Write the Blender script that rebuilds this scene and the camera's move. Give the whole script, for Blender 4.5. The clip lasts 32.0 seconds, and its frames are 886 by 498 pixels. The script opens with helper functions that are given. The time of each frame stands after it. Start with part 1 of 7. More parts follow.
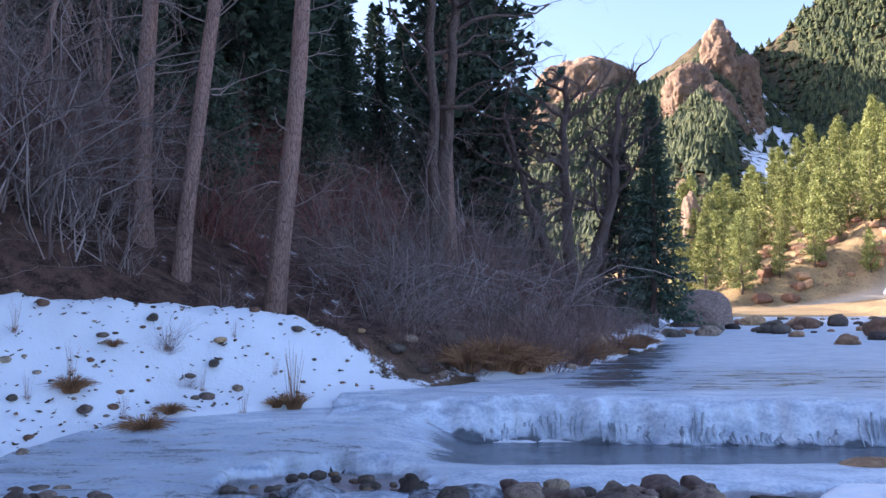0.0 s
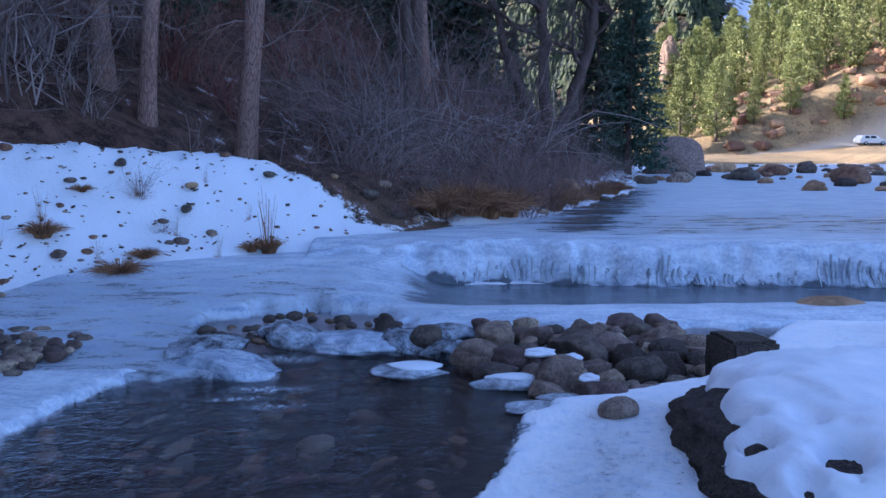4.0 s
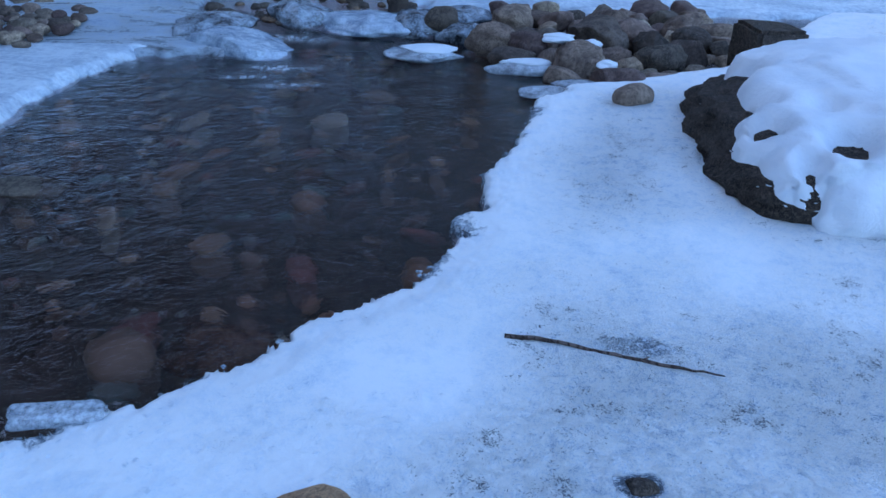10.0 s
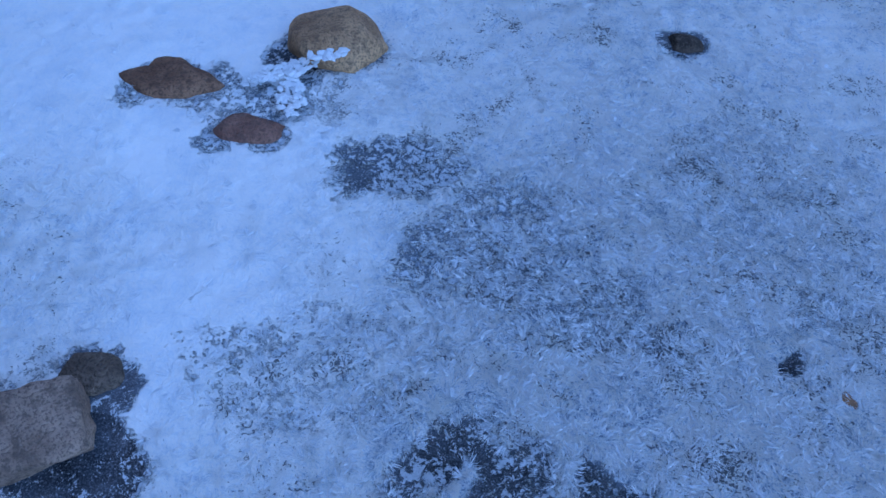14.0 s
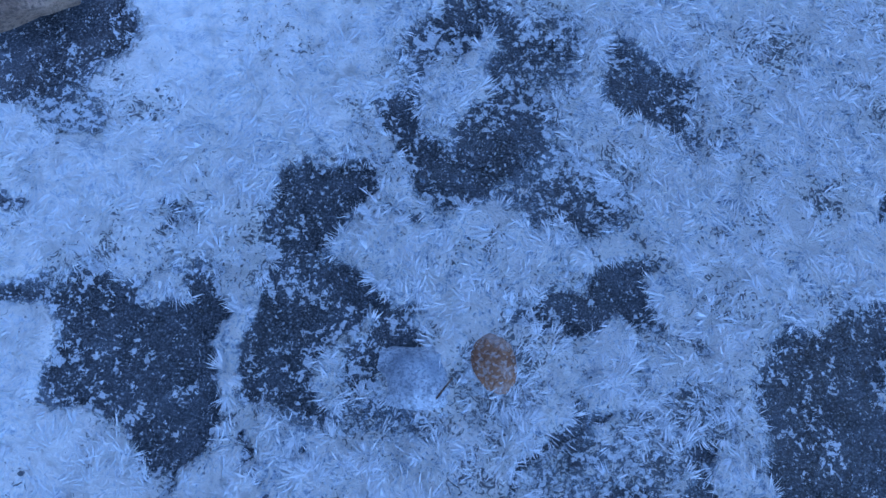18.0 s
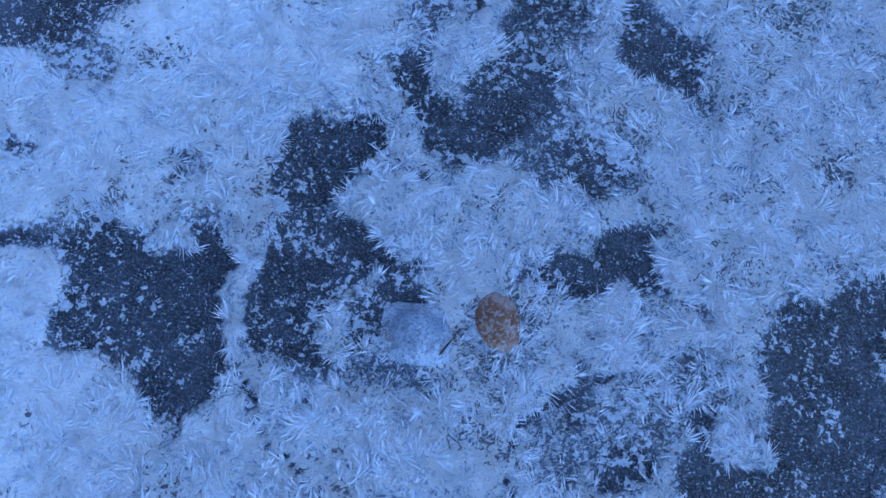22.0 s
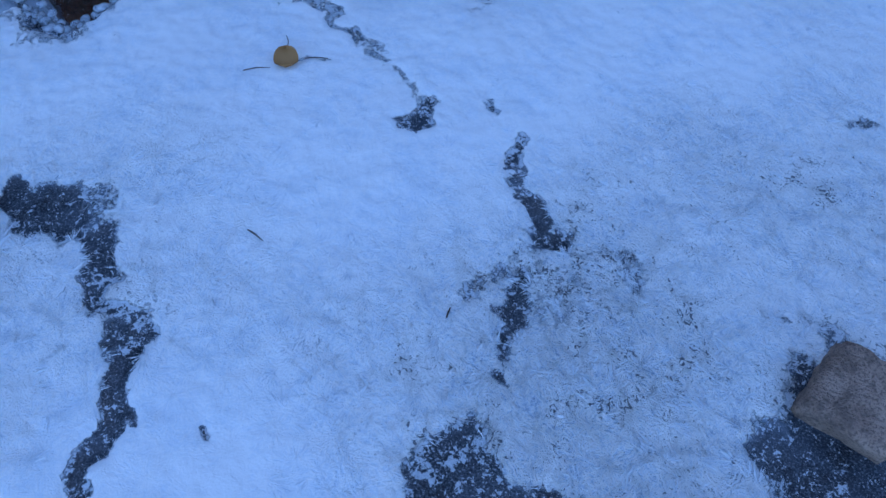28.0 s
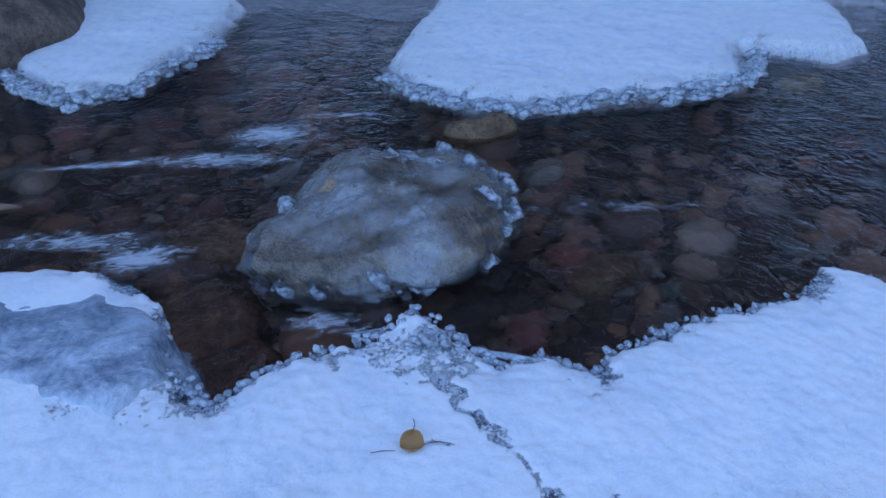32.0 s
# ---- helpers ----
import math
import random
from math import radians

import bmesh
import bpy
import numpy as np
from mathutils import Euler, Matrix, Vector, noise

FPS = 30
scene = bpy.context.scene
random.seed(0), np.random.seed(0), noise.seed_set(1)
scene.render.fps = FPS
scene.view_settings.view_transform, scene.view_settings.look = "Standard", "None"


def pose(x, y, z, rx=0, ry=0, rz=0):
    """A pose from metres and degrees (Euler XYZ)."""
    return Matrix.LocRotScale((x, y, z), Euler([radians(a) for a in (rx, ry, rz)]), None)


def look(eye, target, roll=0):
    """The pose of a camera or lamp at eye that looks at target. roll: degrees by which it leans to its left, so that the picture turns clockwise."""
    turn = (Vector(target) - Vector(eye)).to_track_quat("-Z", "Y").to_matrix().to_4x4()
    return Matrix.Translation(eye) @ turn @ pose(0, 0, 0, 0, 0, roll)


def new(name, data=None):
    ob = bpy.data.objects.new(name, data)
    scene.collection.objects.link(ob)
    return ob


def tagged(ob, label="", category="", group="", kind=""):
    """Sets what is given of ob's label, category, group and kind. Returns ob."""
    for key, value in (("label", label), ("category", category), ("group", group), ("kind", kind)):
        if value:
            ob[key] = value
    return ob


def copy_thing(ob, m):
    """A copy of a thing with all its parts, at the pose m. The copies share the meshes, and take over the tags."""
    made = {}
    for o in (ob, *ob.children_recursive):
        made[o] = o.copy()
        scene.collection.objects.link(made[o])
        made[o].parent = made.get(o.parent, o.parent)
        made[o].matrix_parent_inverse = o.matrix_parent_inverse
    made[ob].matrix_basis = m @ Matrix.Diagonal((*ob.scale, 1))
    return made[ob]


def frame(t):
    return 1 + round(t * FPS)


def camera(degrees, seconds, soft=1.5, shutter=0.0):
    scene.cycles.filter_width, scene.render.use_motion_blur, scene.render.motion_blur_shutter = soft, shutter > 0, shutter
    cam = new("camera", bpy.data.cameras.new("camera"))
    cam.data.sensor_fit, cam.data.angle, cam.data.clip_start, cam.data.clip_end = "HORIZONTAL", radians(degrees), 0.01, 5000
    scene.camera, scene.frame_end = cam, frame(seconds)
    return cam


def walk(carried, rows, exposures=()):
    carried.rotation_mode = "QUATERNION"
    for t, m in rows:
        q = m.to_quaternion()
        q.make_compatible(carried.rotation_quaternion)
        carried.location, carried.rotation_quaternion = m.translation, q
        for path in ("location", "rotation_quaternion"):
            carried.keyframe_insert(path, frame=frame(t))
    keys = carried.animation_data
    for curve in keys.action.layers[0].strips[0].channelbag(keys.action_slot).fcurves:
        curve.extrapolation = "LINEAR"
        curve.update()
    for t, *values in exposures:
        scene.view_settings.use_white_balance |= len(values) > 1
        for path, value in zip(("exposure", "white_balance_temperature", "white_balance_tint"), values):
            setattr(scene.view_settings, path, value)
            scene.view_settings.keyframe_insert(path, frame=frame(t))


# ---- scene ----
cam = camera(58.7, 32.0)
PATH = [
    (0.0, (0.0000, -0.0000, 1.5000), (0.0000, 1.9937, 1.6591), -0.21),
    (0.5, (0.0040, 0.0014, 1.4990), (0.0109, 1.9948, 1.6616), -0.13),
    (1.0, (0.0069, 0.0011, 1.4996), (0.0286, 1.9941, 1.6647), -0.00),
    (1.5, (0.0083, 0.0002, 1.4985), (0.0539, 1.9931, 1.6606), 0.09),
    (2.0, (0.0112, 0.0023, 1.4987), (0.0834, 1.9960, 1.6387), 0.11),
    (2.5, (0.0122, 0.0080, 1.4970), (0.1083, 2.0038, 1.5829), 0.09),
    (3.0, (0.0103, 0.0131, 1.4888), (0.1140, 2.0105, 1.4838), 0.03),
    (3.5, (0.0124, 0.0247, 1.4784), (0.1004, 2.0189, 1.3548), -0.11),
    (4.0, (0.0116, 0.0342, 1.4689), (0.0748, 2.0204, 1.2426), -0.18),
    (4.5, (0.0093, 0.0394, 1.4632), (0.0457, 2.0130, 1.1411), -0.14),
    (6.5, (0.0124, 0.0342, 1.4486), (0.0311, 1.9601, 0.9096), 0.36),
    (7.0, (0.0111, 0.0364, 1.4460), (0.0382, 1.9504, 0.8667), 0.33),
    (7.5, (0.0119, 0.0380, 1.4405), (0.0454, 1.9371, 0.8140), 0.31),
    (8.0, (0.0130, 0.0363, 1.4330), (0.0485, 1.9150, 0.7480), 0.25),
    (8.5, (0.0156, 0.0359, 1.4237), (0.0488, 1.8921, 0.6798), 0.32),
    (9.0, (0.0191, 0.0391, 1.4110), (0.0489, 1.8698, 0.6062), 0.42),
    (9.5, (0.0238, 0.0390, 1.4001), (0.0513, 1.8376, 0.5258), 0.75),
    (10.0, (0.0201, 0.0371, 1.3860), (0.0481, 1.7961, 0.4346), 1.12),
    (10.5, (0.0164, 0.0401, 1.3645), (0.0413, 1.7499, 0.3272), 1.46),
    (11.0, (0.0170, 0.0433, 1.3390), (0.0330, 1.7008, 0.2199), 1.64),
    (11.5, (0.0206, 0.0431, 1.3171), (0.0267, 1.6435, 0.1176), 1.90),
    (12.0, (0.0268, 0.0387, 1.2945), (0.0207, 1.5678, 0.0054), 2.35),
    (12.5, (0.0313, 0.0348, 1.2674), (0.0137, 1.4708, -0.1246), 2.85),
    (13.0, (0.0387, 0.0304, 1.2400), (0.0159, 1.3665, -0.2480), 3.57),
    (13.5, (0.0463, 0.0233, 1.2156), (0.0222, 1.2518, -0.3623), 4.28),
    (14.0, (0.0568, 0.0190, 1.1842), (0.0384, 1.1185, -0.4863), 5.41),
    (14.5, (0.0694, 0.0067, 1.1529), (0.0605, 0.9786, -0.5950), 6.66),
    (15.0, (0.0824, -0.0095, 1.1262), (0.0799, 0.8430, -0.6830), 7.75),
    (15.5, (0.0866, -0.0267, 1.1033), (0.0879, 0.7561, -0.7371), 7.70),
    (17.5, (0.1027, -0.1517, 0.9953), (0.0903, 0.4043, -0.9258), 6.35),
    (18.0, (0.1088, -0.1565, 0.9822), (0.0944, 0.3404, -0.9550), 6.65),
    (18.5, (0.1125, -0.1593, 0.9798), (0.0979, 0.3066, -0.9652), 6.80),
    (19.0, (0.1098, -0.1604, 0.9793), (0.0948, 0.2869, -0.9700), 6.84),
    (19.5, (0.1090, -0.1618, 0.9802), (0.0937, 0.2710, -0.9724), 6.70),
    (20.0, (0.1095, -0.1636, 0.9790), (0.0932, 0.2666, -0.9742), 6.46),
    (20.5, (0.1132, -0.1650, 0.9773), (0.0949, 0.2651, -0.9758), 6.11),
    (21.0, (0.1111, -0.1658, 0.9739), (0.0928, 0.2653, -0.9790), 6.12),
    (21.5, (0.1120, -0.1672, 0.9778), (0.0955, 0.2531, -0.9774), 6.68),
    (22.0, (0.1098, -0.1663, 0.9797), (0.0933, 0.2439, -0.9777), 7.79),
    (22.5, (0.0956, -0.1631, 0.9762), (0.0702, 0.2536, -0.9798), 8.96),
    (23.0, (0.0708, -0.1636, 0.9714), (0.0263, 0.2580, -0.9831), 9.94),
    (23.5, (0.0397, -0.1756, 0.9791), (-0.0383, 0.2489, -0.9738), 10.72),
    (24.0, (-0.0047, -0.1915, 0.9888), (-0.1305, 0.2336, -0.9615), 10.95),
    (24.5, (-0.0611, -0.2123, 0.9891), (-0.2596, 0.2173, -0.9541), 10.04),
    (25.0, (-0.1156, -0.2358, 0.9901), (-0.4001, 0.1897, -0.9433), 8.31),
    (25.5, (-0.1632, -0.2556, 0.9888), (-0.5482, 0.1719, -0.9266), 6.41),
    (27.5, (-0.2855, -0.3444, 1.0112), (-1.2423, 0.1184, -0.6830), 2.97),
    (28.0, (-0.3060, -0.3585, 1.0297), (-1.3903, 0.1050, -0.5857), 2.31),
    (28.5, (-0.3273, -0.3709, 1.0469), (-1.5428, 0.0871, -0.4739), 1.38),
    (29.0, (-0.3514, -0.3839, 1.0672), (-1.7062, 0.0656, -0.3337), 0.26),
    (29.5, (-0.3706, -0.3959, 1.0899), (-1.8418, 0.0468, -0.1905), -0.51),
    (30.0, (-0.3887, -0.4068, 1.1128), (-1.9499, 0.0308, -0.0581), -1.02),
    (30.5, (-0.3947, -0.4092, 1.1279), (-2.0096, 0.0224, 0.0298), -1.24),
    (31.0, (-0.3935, -0.4052, 1.1320), (-2.0387, 0.0238, 0.0787), -1.35),
    (31.5, (-0.3913, -0.4034, 1.1322), (-2.0511, 0.0256, 0.1022), -1.52),
    (32.0, (-0.3919, -0.4005, 1.1351), (-2.0565, 0.0279, 0.1125), -1.59),
]
EXPOSURES = [(0.0, 1.8, 5930, 25), (2.5, 1.65, 5830, 25), (4.5, 1.5, 5080, 24), (6.5, 1.7, 5450, 9), (9.0, 1.9, 5550, 9), (11.0, 1.85, 5250, 14), (12.0, 1.7, 5150, 15), (13.0, 1.7, 5100, 16), (14.0, 1.6, 5030, 16), (15.5, 1.6, 5000, 16), (19.0, 1.98, 4960, 16), (23.0, 1.9, 4940, 16), (25.0, 1.84, 4920, 16), (28.0, 1.48, 5000, 15), (29.0, 1.54, 5150, 16), (30.0, 1.64, 5300, 17), (32.0, 1.81, 5600, 18)]
walk(cam, [(t, look(e, g, r)) for t, e, g, r in PATH], EXPOSURES)

# ---- world and sun: low winter sun from beyond the wooded hill; the creek lies in its shade ----
SUN_ELEV, SUN_FROM = 18.0, Vector((-0.96, 0.26, 0))
world = bpy.data.worlds.new("world")
scene.world = world
world.use_nodes = True
wn = world.node_tree
sky = wn.nodes.new("ShaderNodeTexSky")
sky.sky_type, sky.sun_disc, sky.sun_elevation = "NISHITA", False, radians(SUN_ELEV)
sky.dust_density, sky.ozone_density = 3.5, 2.0
sky.sun_rotation = math.atan2(SUN_FROM.x, SUN_FROM.y)
wn.links.new(sky.outputs[0], wn.nodes["Background"].inputs[0])
wn.nodes["Background"].inputs[1].default_value = 0.15
sun = new("sun", bpy.data.lights.new("sun", "SUN"))
sun.data.energy, sun.data.angle, sun.data.color = 5.0, radians(0.5), (1.0, 0.86, 0.66)
to_sun = SUN_FROM.normalized() * math.cos(radians(SUN_ELEV)) + Vector((0, 0, math.sin(radians(SUN_ELEV))))
sun.matrix_world = look(to_sun * 300, (0, 0, 0))


# ---- noise on arrays ----
def hashed(ix, iy, seed):
    h = (ix.astype(np.int64) * 374761393 + iy.astype(np.int64) * 668265263 + seed * 1442695041) & 0xFFFFFFFF
    h = ((h ^ (h >> 13)) * 1274126177) & 0xFFFFFFFF
    h = ((h ^ (h >> 16)) * 2246822519) & 0xFFFFFFFF
    return ((h ^ (h >> 15)) & 0xFFFFFF) / float(0xFFFFFF)


def vnoise(x, y, seed=0):
    x, y = np.asarray(x, float), np.asarray(y, float)
    ix, iy = np.floor(x), np.floor(y)
    fx, fy = x - ix, y - iy
    fx, fy = fx * fx * fx * (fx * (fx * 6 - 15) + 10), fy * fy * fy * (fy * (fy * 6 - 15) + 10)
    a, b = hashed(ix, iy, seed), hashed(ix + 1, iy, seed)
    c, d = hashed(ix, iy + 1, seed), hashed(ix + 1, iy + 1, seed)
    return (a * (1 - fx) + b * fx) * (1 - fy) + (c * (1 - fx) + d * fx) * fy


def fbm(x, y, octaves=4, seed=0):
    total, amp, norm = 0.0, 1.0, 0.0
    x, y = np.asarray(x, float), np.asarray(y, float)
    for n in range(octaves):
        total = total + amp * vnoise(x * 2**n + 17.3 * n, y * 2**n - 9.1 * n, seed + n)
        norm, amp = norm + amp, amp * 0.5
    return total / norm


def step(a, b, x):
    t = np.clip((np.asarray(x, float) - a) / (b - a), 0, 1)
    return t * t * (3 - 2 * t)


# ---- materials ----
class Nodes:
    def __init__(self, name):
        self.mat = bpy.data.materials.new(name)
        self.mat.use_nodes = True
        self.tree = self.mat.node_tree
        self.bsdf = self.tree.nodes["Principled BSDF"]
        self.out = self.tree.nodes["Material Output"]

    def add(self, kind, **sockets):
        node = self.tree.nodes.new("ShaderNode" + kind)
        for key, value in sockets.items():
            self.put(node.inputs[key.replace("_", " ")], value)
        return node

    def put(self, socket, value):
        if isinstance(value, bpy.types.NodeSocket):
            self.tree.links.new(value, socket)
        else:
            socket.default_value = value

    def coords(self, scale=(1, 1, 1)):
        c = self.add("TexCoord").outputs["Object"]
        if tuple(scale) == (1, 1, 1):
            return c
        m = self.add("Mapping", Vector=c)
        m.inputs["Scale"].default_value = scale
        return m.outputs[0]

    def noise(self, vec, scale, detail=4.0, rough=0.55, distortion=0.0):
        n = self.add("TexNoise", Vector=vec, Scale=scale, Detail=detail, Roughness=rough, Distortion=distortion)
        return n.outputs[0]

    def math(self, op, a, b=0.0, c=0.0):
        n = self.add("Math")
        n.operation = op
        for socket, value in zip(n.inputs, (a, b, c)):
            self.put(socket, value)
        return n.outputs[0]

    def ramp(self, fac, *stops):
        n = self.add("ValToRGB", Fac=fac)
        e = n.color_ramp.elements
        while len(e) < len(stops):
            e.new(0.5)
        for el, (pos, col) in zip(e, stops):
            el.position = pos
            el.color = (*col, 1) if isinstance(col, tuple) else (col, col, col, 1)
        return n.outputs[0]

    def mix(self, fac, a, b):
        n = self.add("Mix")
        n.data_type = "RGBA"
        self.put(n.inputs[0], fac)
        for socket, value in ((n.inputs[6], a), (n.inputs[7], b)):
            self.put(socket, (*value, 1) if isinstance(value, tuple) else value)
        return n.outputs[2]

    def bump(self, height, strength, distance):
        n = self.add("Bump", Height=height, Strength=strength, Distance=distance)
        return n.outputs[0]

    def attr(self, name):
        n = self.add("Attribute")
        n.attribute_name = name
        return n.outputs["Fac"]

    def rand(self):
        return self.add("ObjectInfo").outputs["Random"]

    def island(self):
        return self.add("NewGeometry").outputs["Random Per Island"]

    def up(self):
        g = self.add("NewGeometry").outputs["Normal"]
        return self.add("SeparateXYZ", Vector=g).outputs[2]

    def finish(self, color, rough, normal=None, spec=None, **more):
        self.put(self.bsdf.inputs["Base Color"], (*color, 1) if isinstance(color, tuple) else color)
        self.put(self.bsdf.inputs["Roughness"], rough)
        if normal is not None:
            self.put(self.bsdf.inputs["Normal"], normal)
        if spec is not None:
            self.put(self.bsdf.inputs["Specular IOR Level"], spec)
        for key, value in more.items():
            self.put(self.bsdf.inputs[key.replace("_", " ")], value)
        return self.mat


def make_frost_ice():
    """Hoar frost over dark clear ice; 'clear' says where the ice lies bare, 'fleck' where the frost is feathery and picked with holes."""
    m = Nodes("frost_ice")
    v = m.coords()
    warp = m.add("VectorMath", Vector=m.add("TexNoise", Vector=v, Scale=26.0, Detail=3.0).outputs["Color"])
    warp.operation = "SCALE"
    warp.inputs["Scale"].default_value = 0.035
    wv = m.add("VectorMath")
    wv.operation = "ADD"
    m.put(wv.inputs[0], v)
    m.put(wv.inputs[1], warp.outputs[0])

    def fans(scale, rays, seed):
        """Needles that spread from many small centres."""
        cell = m.add("TexVoronoi", Vector=wv.outputs[0], Scale=scale, Randomness=1.0)
        cell.voronoi_dimensions = "2D"
        rel = m.add("VectorMath")
        rel.operation = "SUBTRACT"
        m.put(rel.inputs[0], wv.outputs[0])
        m.put(rel.inputs[1], cell.outputs["Position"])
        xyz = m.add("SeparateXYZ", Vector=rel.outputs[0])
        angle = m.math("ARCTAN2", xyz.outputs[1], xyz.outputs[0])
        far = m.math("MULTIPLY", cell.outputs["Distance"], 3.0)
        at = m.add("CombineXYZ", X=m.math("MULTIPLY", angle, rays), Y=far, Z=m.math("MULTIPLY", cell.outputs["Color"], 40.0 + seed))
        return m.noise(at.outputs[0], 1.0, 3.0, 0.6)

    def about(x, gain):
        return m.math("MULTIPLY", m.math("SUBTRACT", x, 0.5), gain)

    def total(*terms):
        out = terms[0]
        for term in terms[1:]:
            out = m.math("ADD", out, term)
        return out

    needles = total(m.math("MULTIPLY", fans(15.0, 9.0, 0), 0.5), m.math("MULTIPLY", fans(38.0, 5.0, 7), 0.5))
    fine, mid, wide = m.noise(v, 330.0, 3.0, 0.65), m.noise(v, 75.0, 5.0, 0.68), m.noise(v, 7.0, 4.0, 0.6)
    clump, crumbs = m.noise(v, 26.0, 6.0, 0.66, 0.5), m.noise(v, 120.0, 4.0, 0.7, 0.8)
    clear, fleck = m.attr("clear"), m.attr("fleck")
    # ragged brink between frost and bare ice
    rags = total(about(clump, 1.6), about(mid, 1.5), about(needles, 1.5), about(fine, 0.6))
    s = m.math("ADD", clear, m.math("MULTIPLY", rags, m.math("ADD", 0.55, m.math("MULTIPLY", fleck, 0.55))))
    bare = m.ramp(s, (0.46, 0.0), (0.56, 1.0))
    # crumbs of frost left on the bare ice, thickest near the brink
    left = total(0.75, about(crumbs, 1.8), about(mid, 1.6), about(wide, 1.2), about(clump, 0.8))
    crumb = m.ramp(m.math("SUBTRACT", left, m.math("MULTIPLY", clear, 0.42)), (0.53, 0.0), (0.60, 1.0))
    # small dark comma-shaped holes in the frost
    curl = m.noise(v, 85.0, 3.0, 0.6, 2.2)
    where = total(about(wide, 2.2), m.math("MULTIPLY", fleck, 0.26), m.math("MULTIPLY", clear, 0.45), about(m.noise(v, 19.0, 3.0), 1.1))
    hole = m.ramp(m.math("SUBTRACT", m.math("ADD", 0.825, m.math("MULTIPLY", where, 0.34)), curl), (0.535, 0.0), (0.60, 1.0))
    hole = m.math("MULTIPLY", hole, m.ramp(fleck, (0.06, 0.0), (0.24, 1.0)))
    grain = total(about(needles, 3.2), about(fine, 0.7), about(crumbs, 1.1), about(clump, 1.3), about(m.noise(v, 12.0, 3.0, 0.6, 0.8), 1.2))
    tone = total(0.69, about(wide, 0.5), m.math("MULTIPLY", fleck, 0.09), m.math("MULTIPLY", grain, m.math("ADD", 0.16, m.math("MULTIPLY", fleck, 0.90))))
    frost = m.ramp(tone, (0.14, (0.22, 0.29, 0.41)), (0.40, (0.56, 0.64, 0.76)), (0.56, (0.82, 0.87, 0.93)), (0.74, (0.98, 0.98, 0.98)))
    dots = m.add("TexVoronoi", Vector=wv.outputs[0], Scale=170.0, Randomness=1.0).outputs["Distance"]
    dot = m.math("MULTIPLY", m.ramp(dots, (0.16, 1.0), (0.30, 0.0)), m.ramp(m.noise(v, 45.0, 3.0), (0.42, 0.0), (0.60, 1.0)))
    ice = m.mix(m.ramp(m.noise(v, 16.0, 6.0, 0.7), (0.35, 0.0), (0.65, 1.0)), (0.010, 0.013, 0.020), (0.058, 0.068, 0.088))
    ice = m.mix(m.math("MULTIPLY", m.ramp(fine, (0.48, 0.0), (0.66, 0.7)), 0.7), ice, (0.24, 0.27, 0.32))
    ice = m.mix(m.math("MULTIPLY", dot, 0.8), ice, (0.50, 0.54, 0.60))
    ice = m.mix(m.ramp(clear, (0.42, 0.80), (0.78, 0.0)), ice, m.mix(clump, (0.12, 0.16, 0.23), (0.36, 0.42, 0.51)))
    ice = m.mix(m.math("MULTIPLY", crumb, 0.85), ice, m.mix(fine, (0.42, 0.48, 0.57), (0.86, 0.89, 0.93)))
    color = m.mix(m.math("MULTIPLY", hole, 0.85), frost, (0.05, 0.066, 0.10))
    color = m.mix(bare, color, ice)
    rough = m.ramp(bare, (0.0, 0.62), (1.0, 0.22))
    relief = total(needles, m.math("MULTIPLY", mid, 0.9), m.math("MULTIPLY", fine, 0.35), m.math("MULTIPLY", hole, -0.5))
    height = m.math("MULTIPLY", relief, m.math("SUBTRACT", 1.0, m.math("MULTIPLY", bare, 0.8)))
    height = m.math("ADD", m.math("MULTIPLY", height, m.math("ADD", 0.07, m.math("MULTIPLY", fleck, 0.93))), m.math("MULTIPLY", bare, -0.35))
    height = m.math("ADD", height, m.math("MULTIPLY", m.noise(v, 20.0, 2.0, 0.5), 0.14))
    return m.finish(color, rough, m.bump(height, 1.0, 0.020), 0.4)


def make_river_ice():
    """Milky and clear sheets of overflow ice; 'clear' says where it is thin and dark."""
    m = Nodes("river_ice")
    v = m.coords()
    flow = m.coords((0.55, 1.6, 1.6))
    a = m.noise(flow, 3.2, 6.0, 0.6, 0.6)
    b = m.noise(v, 26.0, 5.0, 0.6)
    s = m.math("ADD", m.attr("clear"), m.math("MULTIPLY", m.math("SUBTRACT", a, 0.5), 1.5))
    s = m.math("ADD", s, m.math("MULTIPLY", m.math("SUBTRACT", b, 0.5), 0.6))
    s = m.math("ADD", s, m.math("MULTIPLY", m.math("SUBTRACT", m.noise(m.coords((0.5, 2.6, 2.6)), 0.9, 5.0, 0.6), 0.5), 1.1))
    thin = m.ramp(s, (0.43, 0.0), (0.92, 1.0))
    milky = m.ramp(m.math("ADD", m.math("MULTIPLY", a, 0.6), m.math("MULTIPLY", b, 0.4)), (0.34, (0.27, 0.34, 0.45)), (0.60, (0.75, 0.81, 0.87)))
    color = m.mix(thin, milky, m.mix(b, (0.035, 0.045, 0.055), (0.12, 0.14, 0.16)))
    rough = m.ramp(thin, (0.0, 0.42), (1.0, 0.12))
    normal = m.bump(m.math("ADD", a, m.math("MULTIPLY", b, 0.5)), 0.35, 0.03)
    return m.finish(color, rough, normal, 0.6)


